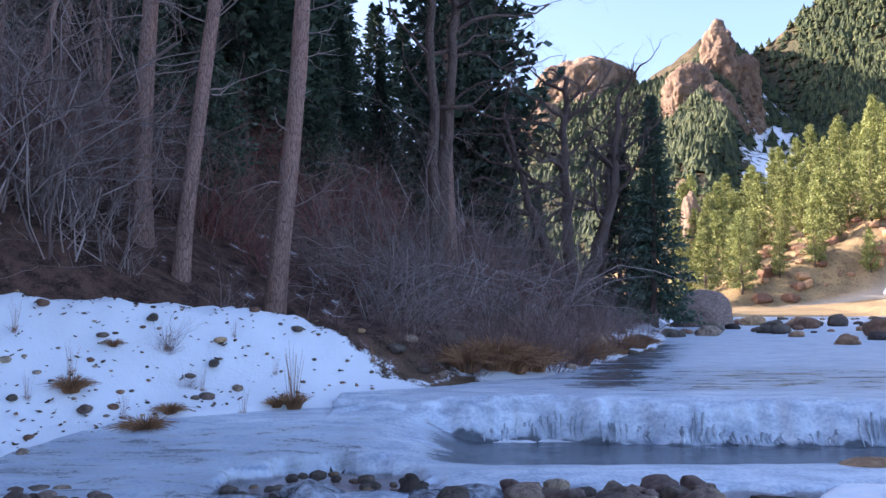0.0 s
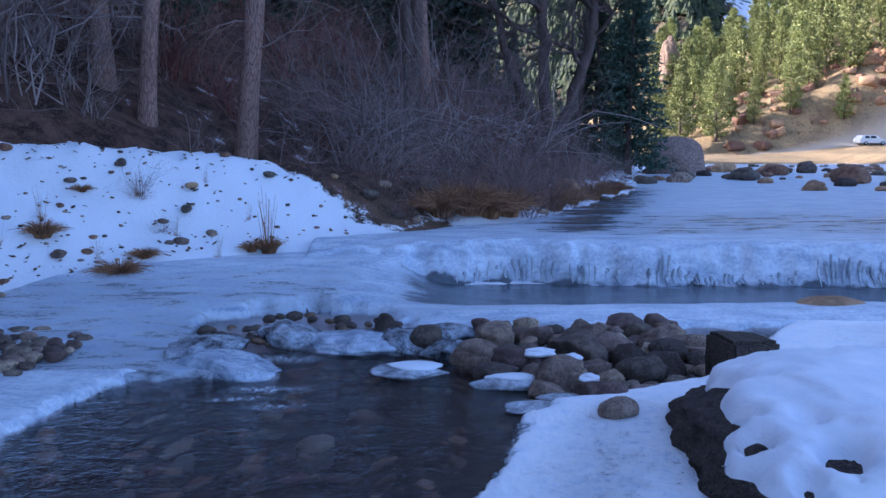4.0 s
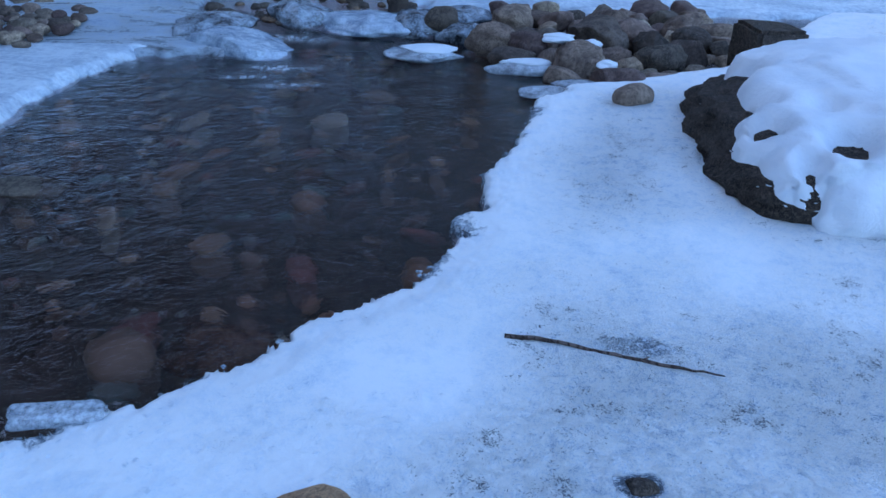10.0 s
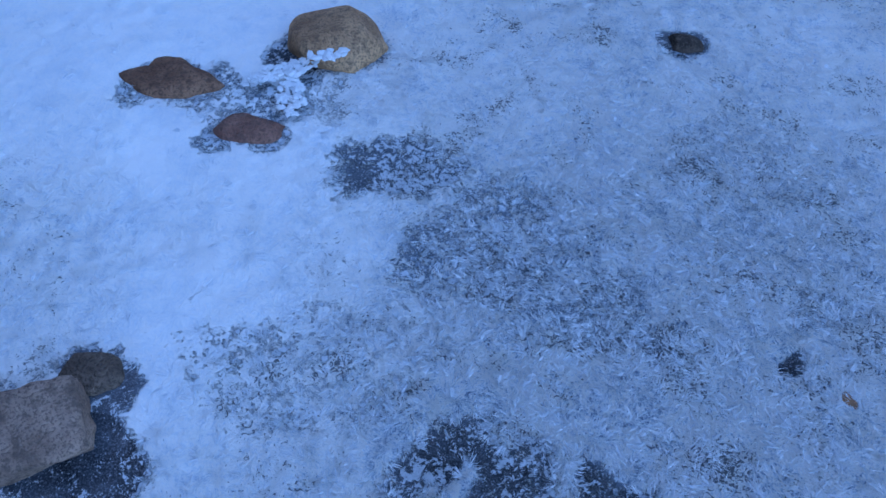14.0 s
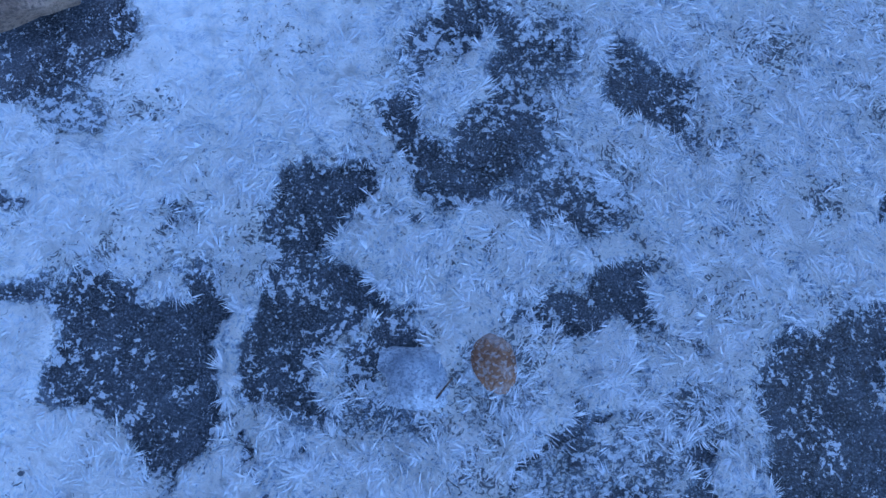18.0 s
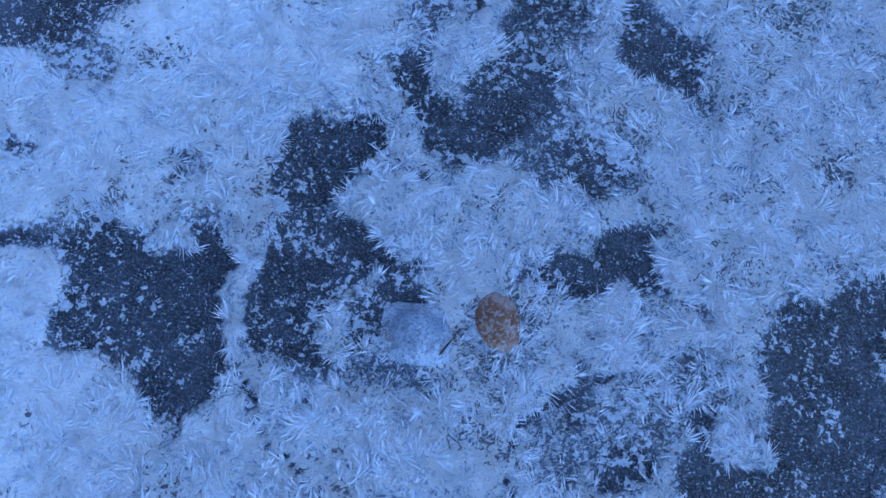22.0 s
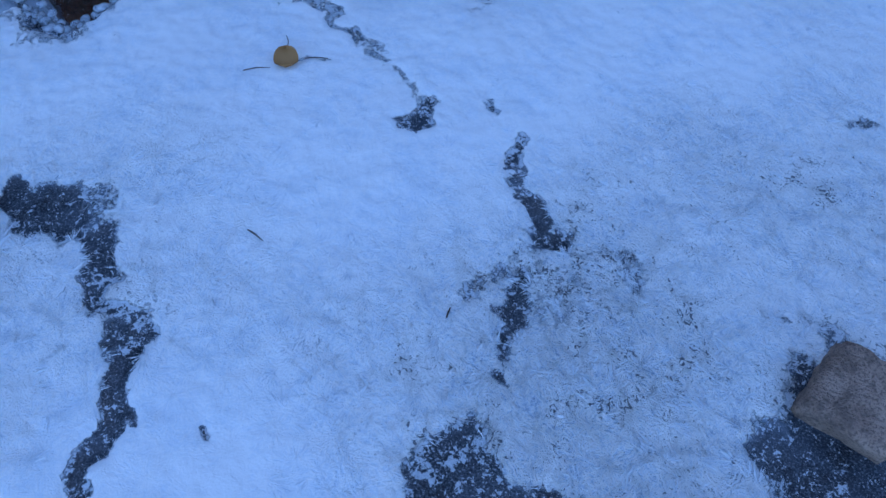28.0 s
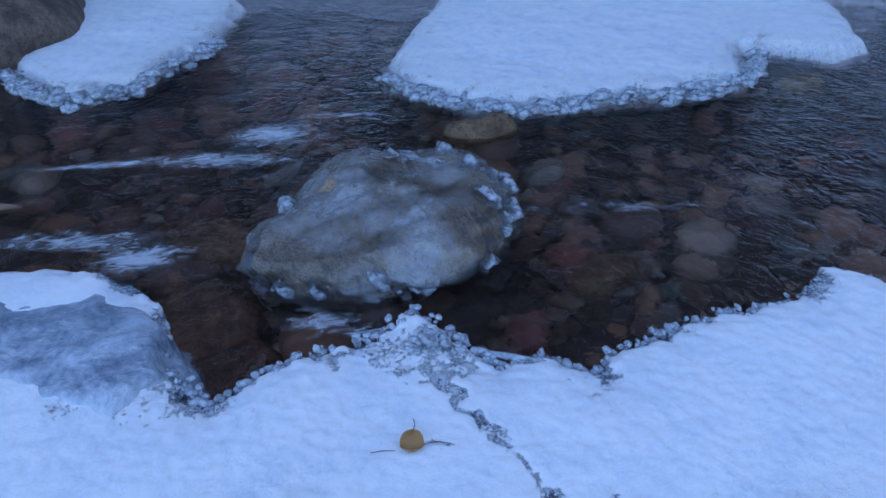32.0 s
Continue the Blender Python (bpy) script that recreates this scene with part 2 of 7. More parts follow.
def make_snow():
    m = Nodes("snow")
    v = m.coords()
    a, b = m.noise(v, 3.5, 5.0, 0.6), m.noise(v, 60.0, 3.0)
    color = m.ramp(a, (0.3, (0.74, 0.78, 0.84)), (0.7, (0.9, 0.91, 0.93)))
    normal = m.bump(m.math("ADD", a, m.math("MULTIPLY", b, 0.25)), 0.5, 0.03)
    return m.finish(color, 0.75, normal, 0.25)


def make_clear_ice(name, dark, light):
    """Lumpy glassy ice with trapped air."""
    m = Nodes(name)
    v = m.coords()
    a, b = m.noise(v, 9.0, 5.0, 0.6, 0.5), m.noise(v, 70.0, 3.0)
    white = m.ramp(m.math("ADD", m.math("MULTIPLY", a, 0.75), m.math("MULTIPLY", b, 0.25)), (0.38, 0.0), (0.66, 1.0))
    color = m.mix(white, dark, light)
    normal = m.bump(m.math("ADD", a, m.math("MULTIPLY", b, 0.35)), 0.6, 0.02)
    return m.finish(color, 0.12, normal, 0.8)


def make_water():
    m = Nodes("creek_water")
    a, b = m.noise(m.coords((3.4, 4.0, 1.0)), 2.4, 4.0, 0.6, 0.9), m.noise(m.coords((9.0, 10.5, 1)), 3.0, 3.0, 0.6, 0.6)
    normal = m.bump(m.math("ADD", a, m.math("MULTIPLY", b, 0.60)), 0.36, 0.05)
    fres = m.add("Fresnel", IOR=1.33, Normal=normal)
    clear = m.add("BsdfTransparent", Color=(0.95, 0.84, 0.82, 1))
    gloss = m.add("BsdfGlossy", Color=(1, 1, 1, 1), Roughness=0.05, Normal=normal)
    bent = m.add("BsdfRefraction", Color=(0.93, 0.82, 0.80, 1), Roughness=0.05, IOR=1.33, Normal=m.bump(a, 0.28, 0.05))
    body = m.add("MixShader", Fac=0.75)
    m.put(body.inputs[1], clear.outputs[0])
    m.put(body.inputs[2], bent.outputs[0])
    both = m.add("MixShader", Fac=fres.outputs[0])
    m.put(both.inputs[1], body.outputs[0])
    m.put(both.inputs[2], gloss.outputs[0])
    m.put(m.out.inputs["Surface"], both.outputs[0])
    return m.mat


def make_rock(name, dark, light, spot, scale=1.0, wet=False):
    """Stone with grain, blotches and a shift of tone from stone to stone."""
    m = Nodes(name)
    v = m.coords()
    a, b, c = m.noise(v, 7.0 * scale, 5.0, 0.6), m.noise(v, 45.0 * scale, 4.0, 0.65), m.noise(v, 190.0 * scale, 2.0)
    color = m.mix(m.ramp(a, (0.38, 0.0), (0.62, 1.0)), dark, light)
    color = m.mix(m.ramp(b, (0.50, 0.0), (0.64, 0.6)), color, spot)
    color = m.mix(m.ramp(c, (0.38, 0.65), (0.49, 0.0)), color, spot)
    hsv = m.add("HueSaturation", Color=color)
    m.put(hsv.inputs["Value"], m.math("ADD", 0.5, m.math("MULTIPLY", m.rand(), 1.0)))
    m.put(hsv.inputs["Hue"], m.math("ADD", 0.485, m.math("MULTIPLY", m.rand(), 0.03)))
    normal = m.bump(m.math("ADD", b, m.math("MULTIPLY", c, 0.6)), 0.8, 0.018 / scale)
    return m.finish(hsv.outputs[0], 0.25 if wet else 0.8, normal, 0.6 if wet else 0.3)


def make_bark(name, dark, light, across=15.0, along=2.4):
    m = Nodes(name)
    v = m.coords((across, across, along))
    plates = m.add("TexVoronoi", Vector=v, Scale=2.2, Randomness=1.0)
    plates.feature = "DISTANCE_TO_EDGE"
    a, b = m.noise(v, 3.0, 5.0, 0.65), m.noise(m.coords(), 40.0, 4.0, 0.6)
    crack = m.ramp(plates.outputs["Distance"], (0.0, 0.25), (0.14, 1.0))
    tone = m.math("MULTIPLY", crack, m.math("ADD", 0.35, m.math("MULTIPLY", a, 0.9)))
    color = m.mix(tone, dark, light)
    normal = m.bump(m.math("ADD", crack, m.math("MULTIPLY", b, 0.5)), 0.8, 0.03)
    return m.finish(color, 0.9, normal, 0.15)


def make_foliage(name, dark, light, pale):
    m = Nodes(name)
    r = m.island()
    color = m.mix(m.ramp(r, (0.0, 0.0), (0.8, 1.0)), dark, light)
    color = m.mix(m.ramp(r, (0.86, 0.0), (0.98, 0.8)), color, pale)
    hsv = m.add("HueSaturation", Color=color)
    m.put(hsv.inputs["Value"], m.math("ADD", 0.75, m.math("MULTIPLY", m.rand(), 0.5)))
    return m.finish(hsv.outputs[0], 0.7, None, 0.2)


def make_stems(name, dark, light):
    m = Nodes(name)
    color = m.mix(m.island(), dark, light)
    n = m.noise(m.coords((1, 1, 0.3)), 30.0, 3.0)
    return m.finish(m.mix(m.math("MULTIPLY", n, 0.5), color, dark), 0.85, None, 0.15)


def make_ground():
    """Leaf litter, soil and dry grass; 'snow' lays old snow over it, 'dry' turns it to straw, 'gravel' to the road."""
    m = Nodes("ground")
    v = m.coords()
    a, b, c = m.noise(v, 0.35, 5.0, 0.6), m.noise(v, 3.0, 6.0, 0.65), m.noise(v, 28.0, 4.0, 0.65)
    soil = m.mix(m.ramp(b, (0.38, 0.0), (0.62, 1.0)), (0.030, 0.018, 0.015), (0.14, 0.078, 0.058))
    soil = m.mix(m.ramp(c, (0.5, 0.0), (0.75, 0.8)), soil, (0.20, 0.12, 0.085))
    straw = m.mix(m.math("ADD", m.math("MULTIPLY", b, 0.6), m.math("MULTIPLY", c, 0.4)), (0.22, 0.155, 0.075), (0.52, 0.38, 0.20))
    straw = m.mix(m.ramp(a, (0.42, 0.0), (0.62, 0.7)), straw, (0.20, 0.145, 0.085))
    straw = m.mix(m.ramp(b, (0.52, 0.0), (0.62, 0.7)), straw, (0.09, 0.07, 0.035))
    color = m.mix(m.attr("dry"), soil, straw)
    color = m.mix(m.attr("gravel"), color, m.mix(c, (0.40, 0.33, 0.25), (0.56, 0.48, 0.37)))
    s = m.math("ADD", m.attr("snow"), m.math("MULTIPLY", m.math("SUBTRACT", b, 0.5), 1.0))
    s = m.math("ADD", s, m.math("MULTIPLY", m.math("SUBTRACT", c, 0.5), 0.35))
    white = m.ramp(s, (0.46, 0.0), (0.56, 1.0))
    color = m.mix(white, color, m.mix(a, (0.78, 0.81, 0.86), (0.9, 0.91, 0.93)))
    normal = m.bump(m.math("ADD", b, m.math("MULTIPLY", c, 0.5)), 0.6, 0.05)
    return m.finish(color, 0.9, normal, 0.15)


def make_hill():
    """Far slopes: dry ground, scree and snow in the gullies."""
    m = Nodes("far_slope")
    v = m.coords()
    a, b = m.noise(v, 0.02, 6.0, 0.6), m.noise(v, 0.22, 5.0, 0.65)
    color = m.mix(m.ramp(b, (0.38, 0.0), (0.62, 1.0)), (0.05, 0.042, 0.026), (0.15, 0.115, 0.07))
    color = m.mix(m.ramp(a, (0.42, 0.0), (0.6, 0.7)), color, (0.07, 0.075, 0.045))
    s = m.math("ADD", m.attr("snow"), m.math("MULTIPLY", m.math("SUBTRACT", b, 0.5), 1.6))
    color = m.mix(m.ramp(s, (0.5, 0.0), (0.6, 1.0)), color, (0.85, 0.87, 0.9))
    return m.finish(color, 0.95, m.bump(b, 0.7, 2.0), 0.1)


def make_crag():
    m = Nodes("crag_rock")
    v = m.coords((1, 1, 0.45))
    a, b, c = m.noise(v, 0.05, 6.0, 0.65), m.noise(v, 0.35, 6.0, 0.7), m.noise(v, 1.6, 4.0, 0.6)
    color = m.mix(m.ramp(a, (0.35, 0.0), (0.66, 1.0)), (0.20, 0.135, 0.095), (0.37, 0.265, 0.185))
    color = m.mix(m.ramp(b, (0.46, 0.0), (0.60, 0.8)), color, (0.13, 0.095, 0.075))
    return m.finish(color, 0.9, m.bump(m.math("ADD", b, m.math("MULTIPLY", c, 0.5)), 0.9, 1.5), 0.15)


def make_plain(name, color, rough=0.5, metal=0.0, grain=0.15):
    m = Nodes(name)
    n = m.noise(m.coords(), 20.0, 4.0)
    dark = tuple(c * (1 - grain) for c in color)
    return m.finish(m.mix(n, dark, color), rough, None, 0.5, Metallic=metal)


FROST, RIVER_ICE, SNOW, GLASSY, WATER = make_frost_ice(), make_river_ice(), make_snow(), make_clear_ice("glassy_ice", (0.20, 0.21, 0.23), (0.66, 0.71, 0.78)), make_water()
GREY_GRANITE = make_rock("grey_granite", (0.12, 0.088, 0.068), (0.29, 0.22, 0.17), (0.06, 0.048, 0.04))
GRANITE = make_rock("tan_granite", (0.29, 0.155, 0.085), (0.58, 0.35, 0.20), (0.13, 0.085, 0.06))
COBBLE = make_rock("river_cobble", (0.20, 0.138, 0.102), (0.52, 0.385, 0.285), (0.075, 0.057, 0.047))
DARK_ROCK = make_rock("dark_wet_rock", (0.030, 0.024, 0.021), (0.125, 0.095, 0.075), (0.21, 0.165, 0.125))
WET_BROWN = make_rock("wet_brown_stone", (0.11, 0.06, 0.04), (0.30, 0.175, 0.10), (0.05, 0.04, 0.035), 1.0, True)
RED_STONE = make_rock("red_stone", (0.16, 0.07, 0.055), (0.34, 0.18, 0.14), (0.12, 0.07, 0.06))
GROUND, HILL, CRAG = make_ground(), make_hill(), make_crag()
PINE_BARK = make_bark("pine_bark", (0.11, 0.065, 0.055), (0.46, 0.295, 0.24))
GREY_BARK = make_bark("grey_bark", (0.045, 0.032, 0.028), (0.21, 0.155, 0.135), 14.0, 1.2)
# needle colours carry light too: brightened for sunlit pines, darker for shaded ones
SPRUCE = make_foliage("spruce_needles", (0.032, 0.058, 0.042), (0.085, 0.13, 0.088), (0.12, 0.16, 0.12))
SUNLIT_PINE = make_foliage("sunlit_pine_needles", (0.095, 0.125, 0.042), (0.31, 0.335, 0.118), (0.48, 0.48, 0.23))
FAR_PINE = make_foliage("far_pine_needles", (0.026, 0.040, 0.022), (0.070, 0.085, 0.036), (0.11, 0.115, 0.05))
TWIG = make_stems("bare_twigs", (0.13, 0.094, 0.084), (0.56, 0.46, 0.42))
RED_TWIG = make_stems("reddish_twigs", (0.16, 0.062, 0.055), (0.46, 0.21, 0.175))
STRAW = make_stems("dry_grass", (0.22, 0.108, 0.055), (0.62, 0.36, 0.19))


# ---- mesh helpers ----
def mesh_of(name, verts, faces, material, smooth=True):
    me = bpy.data.meshes.new(name)
    verts = np.asarray(verts, np.float32)
    faces = [np.asarray(f, np.int32) for f in (faces if isinstance(faces, list) else [faces]) if len(f)]
    me.vertices.add(len(verts))
    me.vertices.foreach_set("co", verts.ravel())
    loops = np.concatenate([f.ravel() for f in faces])
    counts = np.concatenate([np.full(len(f), f.shape[1]) for f in faces])
    me.loops.add(len(loops))
    me.loops.foreach_set("vertex_index", loops)
    me.polygons.add(len(counts))
    me.polygons.foreach_set("loop_start", np.concatenate([[0], np.cumsum(counts)[:-1]]).astype(np.int32))
    me.polygons.foreach_set("use_smooth", np.full(len(counts), smooth))
    me.update(calc_edges=True)
    me.validate()
    me.materials.append(material)
    return me


def attribute(me, name, values):
    me.attributes.new(name, "FLOAT", "POINT").data.foreach_set("value", np.asarray(values, np.float32).ravel())


def grid(name, xs, ys, height, material, keep=None, **attrs):
    """A sheet over the lines xs, ys; height, keep and each attribute are functions of the plan."""
    X, Y = np.meshgrid(xs, ys)
    Z = height(X, Y)
    nx, ny = len(xs), len(ys)
    idx = np.arange(nx * ny).reshape(ny, nx)
    quads = np.stack([idx[:-1, :-1], idx[:-1, 1:], idx[1:, 1:], idx[1:, :-1]], -1).reshape(-1, 4)
    verts = np.stack([X.ravel(), Y.ravel(), Z.ravel()], 1)
    values = {k: f(X, Y).ravel() for k, f in attrs.items()}
    if keep is not None:
        inside = keep(X, Y).ravel()
        quads = quads[inside[quads].all(1)]
        used = np.unique(quads)
        remap = np.zeros(nx * ny, np.int64)
        remap[used] = np.arange(len(used))
        quads, verts = remap[quads], verts[used]
        values = {k: a[used] for k, a in values.items()}
    me = mesh_of(name, verts, quads, material)
    for k, a in values.items():
        attribute(me, k, a)
    return new(name, me)


def spaced(*runs):
    """Lines from runs of (start, end, spacing)."""
    return np.unique(np.round(np.concatenate([np.arange(a, b, s) for a, b, s in runs] + [[runs[-1][1]]]), 5))


def part(name, me, parent, label="", m=None):
    ob = new(name, me)
    ob.parent = parent
    if m is not None:
        ob.matrix_basis = m
    if label:
        ob["label"] = label
    return ob


def thing(name, me, label, category, group="", kind="", m=None):
    ob = new(name, me)
    if m is not None:
        ob.matrix_basis = m
    return tagged(ob, label, category, group, kind)


def tube(path, radii, sides=6, seed=0, lump=0.0):
    """Vertices and quads of a tapered tube along a path."""
    path, radii = np.asarray(path, float), np.asarray(radii, float)
    n = len(path)
    ahead = np.gradient(path, axis=0)
    ahead /= np.linalg.norm(ahead, axis=1, keepdims=True) + 1e-9
    ref = np.where(np.abs(ahead[:, 2:3]) > 0.9, [[1.0, 0, 0]], [[0, 0, 1.0]])
    u = np.cross(ahead, ref)
    u /= np.linalg.norm(u, axis=1, keepdims=True) + 1e-9
    w = np.cross(ahead, u)
    a = np.arange(sides) * 2 * np.pi / sides
    r = radii[:, None] * np.ones((1, sides))
    if lump:
        r = r * (1 + lump * (vnoise(np.arange(sides)[None, :] * 1.3 + 0 * r, np.arange(n)[:, None] * 0.9 + 0 * r, seed) - 0.5))
    verts = path[:, None, :] + r[..., None] * (np.cos(a)[None, :, None] * u[:, None] + np.sin(a)[None, :, None] * w[:, None])
    i = np.arange(n - 1)[:, None] * sides
    j, k = np.arange(sides)[None, :], (np.arange(sides)[None, :] + 1) % sides
    quads = np.stack([i + j, i + k, i + sides + k, i + sides + j], -1).reshape(-1, 4)
    return verts.reshape(-1, 3), quads


def joined(pieces):
    verts, faces, base = [], [], 0
    for v, f in pieces:
        verts.append(v)
        faces.append(np.asarray(f) + base)
        base += len(v)
    return np.concatenate(verts), np.concatenate(faces)


def ico(level):
    bm = bmesh.new()
    bmesh.ops.create_icosphere(bm, subdivisions=level, radius=1.0)
    v = np.array([x.co[:] for x in bm.verts])
    f = np.array([[x.index for x in p.verts] for p in bm.faces])
    bm.free()
    return v, f


ICO = {n: ico(n) for n in (1, 2, 3, 4, 5, 6)}


def noise3(p, scale, seed):
    """A cheap solid noise from three flat ones."""
    x, y, z = (p * scale).T
    return (vnoise(x + z * 0.6, y + z * 0.35, seed) + vnoise(y + x * 0.3, z - x * 0.5, seed + 5) + vnoise(z + y * 0.4, x + y * 0.2, seed + 9)) / 3 - 0.5


def stone(sx, sy, sz, seed, level=3, rough=0.35, square=0.0):
    """A worn stone of about those half sizes: lumpy, with blunt faces where square is high."""
    v, f = ICO[level]
    p = v.copy()
    if square >= 0.9:
        p = p / np.abs(p).max(1, keepdims=True) * 0.9 + 0.1 * p
    elif square:
        q = np.sign(p) * np.abs(p) ** (1 - 0.55 * square)
        p = q / np.abs(q).max()
    rng = np.random.RandomState(seed)
    for _ in range(0 if square >= 0.9 else int(5 + 6 * square)):
        nrm = rng.normal(size=3)
        nrm /= np.linalg.norm(nrm)
        cut = rng.uniform(0.62, 0.9)
        over = np.maximum(p @ nrm - cut, 0)
        p = p - over[:, None] * nrm * 0.8
    p = p * (1 + rough * noise3(v, 1.3, seed) + 0.4 * rough * noise3(v, 3.4, seed + 3) + 0.16 * rough * noise3(v, 9.0, seed + 6))[:, None]
    return p * (sx, sy, sz), f


def put_stone(name, x, y, z, size, seed, material, label, category="rock", group="", turn=0.0, level=3, rough=0.35, square=0.2, tilt=0.0):
    v, f = stone(*size, seed, level, rough, square)
    return thing(name, mesh_of(name, v, f, material), label, category, group, m=pose(x, y, z, tilt, 0, turn))


# ---- the lie of the land ----
def left_shore(y):
    return np.interp(y, [-60, 0, 3, 5, 6.2, 7.5, 8.8, 9.8, 10.7, 12.3, 15.7, 20.7, 35, 60, 90, 115, 160],
                     [-9, -7.2, -6.0, -3.9, -3.9, -4.2, -3.5, -2.5, -0.7, 1.6, 3.3, 5.6, 10.2, 19, 28, 34, 40])


def right_shore(y):
    return np.interp(y, [-60, 0, 8, 14, 22, 34, 60, 90, 160], [9, 9, 10, 12, 17, 24, 36, 44, 55])


def river_level(y):
    return np.interp(y, [-10, 6.3, 7.2, 8.6, 10.2, 20, 35, 60, 110], [-0.12, -0.10, 0.02, 0.22, 0.45, 0.56, 0.78, 1.0, 1.4])


def land(x, y):
    x, y = np.asarray(x, float), np.asarray(y, float)
    zs = river_level(y)
    d, e = left_shore(y) - x, x - right_shore(y)
    rough = fbm(x * 0.9, y * 0.9, 4, 11) - 0.5
    bank = np.interp(y, [0, 8, 10.5, 12.5, 30], [1.25, 1.3, 1.2, 0.8, 0.9])
    hill = 60 * (1 - np.exp(-np.maximum(0, d - 5.5) * 0.56 / 60)) * (1 - step(72, 112, y))
    left = bank * step(0, 1, (d + 0.1) / np.interp(y, [9.5, 11.0], [4.0, 3.3])) + 0.04 * np.maximum(d - 3, 0) + hill
    right = 0.7 * step(0, 3, e) + 0.05 * np.maximum(e - 2, 0)
    bed = -0.32 * step(0, 0.9, np.minimum(-d, -e))
    z = zs + np.where(d > 0, left, np.where(e > 0, right, bed))
    z = z + rough * 0.22 * step(0.2, 4, np.maximum(d, e)) + 0.10 * (fbm(x * 2.1, y * 2.1, 3, 13) - 0.5) * step(0.1, 0.8, d) * step(30, 14, y) + (0.15 * (fbm(x * 4.2, y * 4.2, 3, 17) - 0.5) + 0.05 * (fbm(x * 11, y * 11, 2, 18) - 0.5)) * step(0.2, 0.8, d) * step(14, 12, y) * step(7.6, 8.4, y) + (fbm(x * 0.13, y * 0.13, 4, 3) - 0.5) * 2.2 * step(6, 20, np.maximum(d, e))
    # the verge up to the road, the road's bench and the pine slope behind it
    far = step(58, 104, y) * 1.15
    z = np.where(y > 56, np.maximum(z, 0.75 + far + 0.25 * (fbm(x * 0.2, y * 0.2, 3, 8) - 0.5)), z)
    r = 0.40 * np.minimum(x - 40, 60) + 0.15 * np.minimum(y - 122, 40)
    slope = np.maximum(0, r) * step(119.5, 128, y + 0.12 * np.maximum(x - 40, 0))
    return np.where(y > 100, z + slope + 1.2 * (fbm(x * 0.1, y * 0.1, 4, 5) - 0.5) * step(121, 135, y), z)


def land_z(x, y):
    return float(land(np.array([x]), np.array([y]))[0])


def land_snow(x, y):
    d = left_shore(y) - x
    bank = step(12.6, 10.8, y + 0.35 * (x + 2.0)) * step(4.9, 3.9, d + 1.0 * (fbm(x * 1.1, y * 1.1, 3, 40) - 0.5)) * 1.0
    patch = 0.36 * step(0.35, 0.65, fbm(x * 0.5, y * 0.5, 4, 21)) * step(-3, 1, d) * step(20, 6, d)
    shore = 0.78 * step(2.4, 0.2, d) * step(-1, 0, d) * step(10.5, 12.5, y) * step(70, 40, y)
    right = 0.3 * step(0, 2, x - right_shore(y)) * step(80, 50, y)
    return np.maximum(np.maximum(bank, patch), np.maximum(shore, right))


def stretched(lo, hi, n, power):
    u = np.linspace(-1, 1, n)
    s = np.sinh(power * u) / np.sinh(power)
    return np.where(s < 0, -s * lo, s * hi)


ground = grid("ground", stretched(-320, 330, 420, 5.2), np.concatenate([np.linspace(-160, -12, 30)[:-1], spaced((-12, 4, 0.6), (4, 18, 0.11), (18, 45, 0.35), (45, 130, 1.2), (130, 260, 4), (260, 420, 20))]),
              land, GROUND, snow=land_snow,
              dry=lambda x, y: np.maximum(step(45, 70, y) * step(-6, 2, x - left_shore(y)), 0.25 * step(3, -1, left_shore(y) - x)),
              gravel=lambda x, y: np.exp(-((y - 116.5 - 0.05 * (x - 45)) / 1.7) ** 4) * step(24, 32, x))
tagged(ground, "brown leaf litter and dry grass with patches of old snow", "ground", kind="structure")


# ---- far mountains ----
def skyline(az):
    return np.interp(az, [-0.9, -0.35, -0.1, 0.03, 0.08, 0.12, 0.16, 0.22, 0.25, 0.29, 0.33, 0.36, 0.40, 0.46, 0.6, 0.9],
                     [0.26, 0.22, 0.18, 0.18, 0.22, 0.26, 0.285, 0.29, 0.285, 0.30, 0.31, 0.30, 0.325, 0.375, 0.42, 0.39])


def mountain(x, y):
    dist, az = np.hypot(x, y), np.arctan2(x, y)
    back = 140 * step(0.345, 0.40, az)
    t = np.clip((dist - 190 - back) / 300, 0, 1)
    rise = 0.30 * t + 0.70 * t * t
    z = skyline(az) * (490 + back) * rise
    crest = np.interp(dist, [225, 260, 300, 350, 425, 470, 560, 650], [0, 36, 66, 90, 116, 150, 194, 222])
    across = (az - 0.335 + 0.012 * np.sin(dist * 0.05)) * dist
    z = np.maximum(z, crest - np.where(across < 0, -0.75, 1.0) * across)
    spur = -16 * np.exp(-((az - 0.405) / 0.045) ** 2) * np.sin(np.pi * t)
    return z + spur + (fbm(x * 0.012, y * 0.012, 5, 61) - 0.5) * 40 * t * (1.15 - t) + (fbm(x * 0.06, y * 0.06, 4, 66) - 0.5) * 8 * step(0, 0.2, t) - 3


slopes = grid("mountain", np.linspace(-300, 640, 280), np.linspace(150, 700, 190), mountain, HILL,
              snow=lambda x, y: 0.62 * np.exp(-((np.arctan2(x, y) - 0.405) / 0.05) ** 2) * step(220, 300, y) * step(610, 520, np.hypot(x, y)) + 0.10)
tagged(slopes, "pine-dotted mountain side with snow lying in its gullies", "mountain", kind="structure")


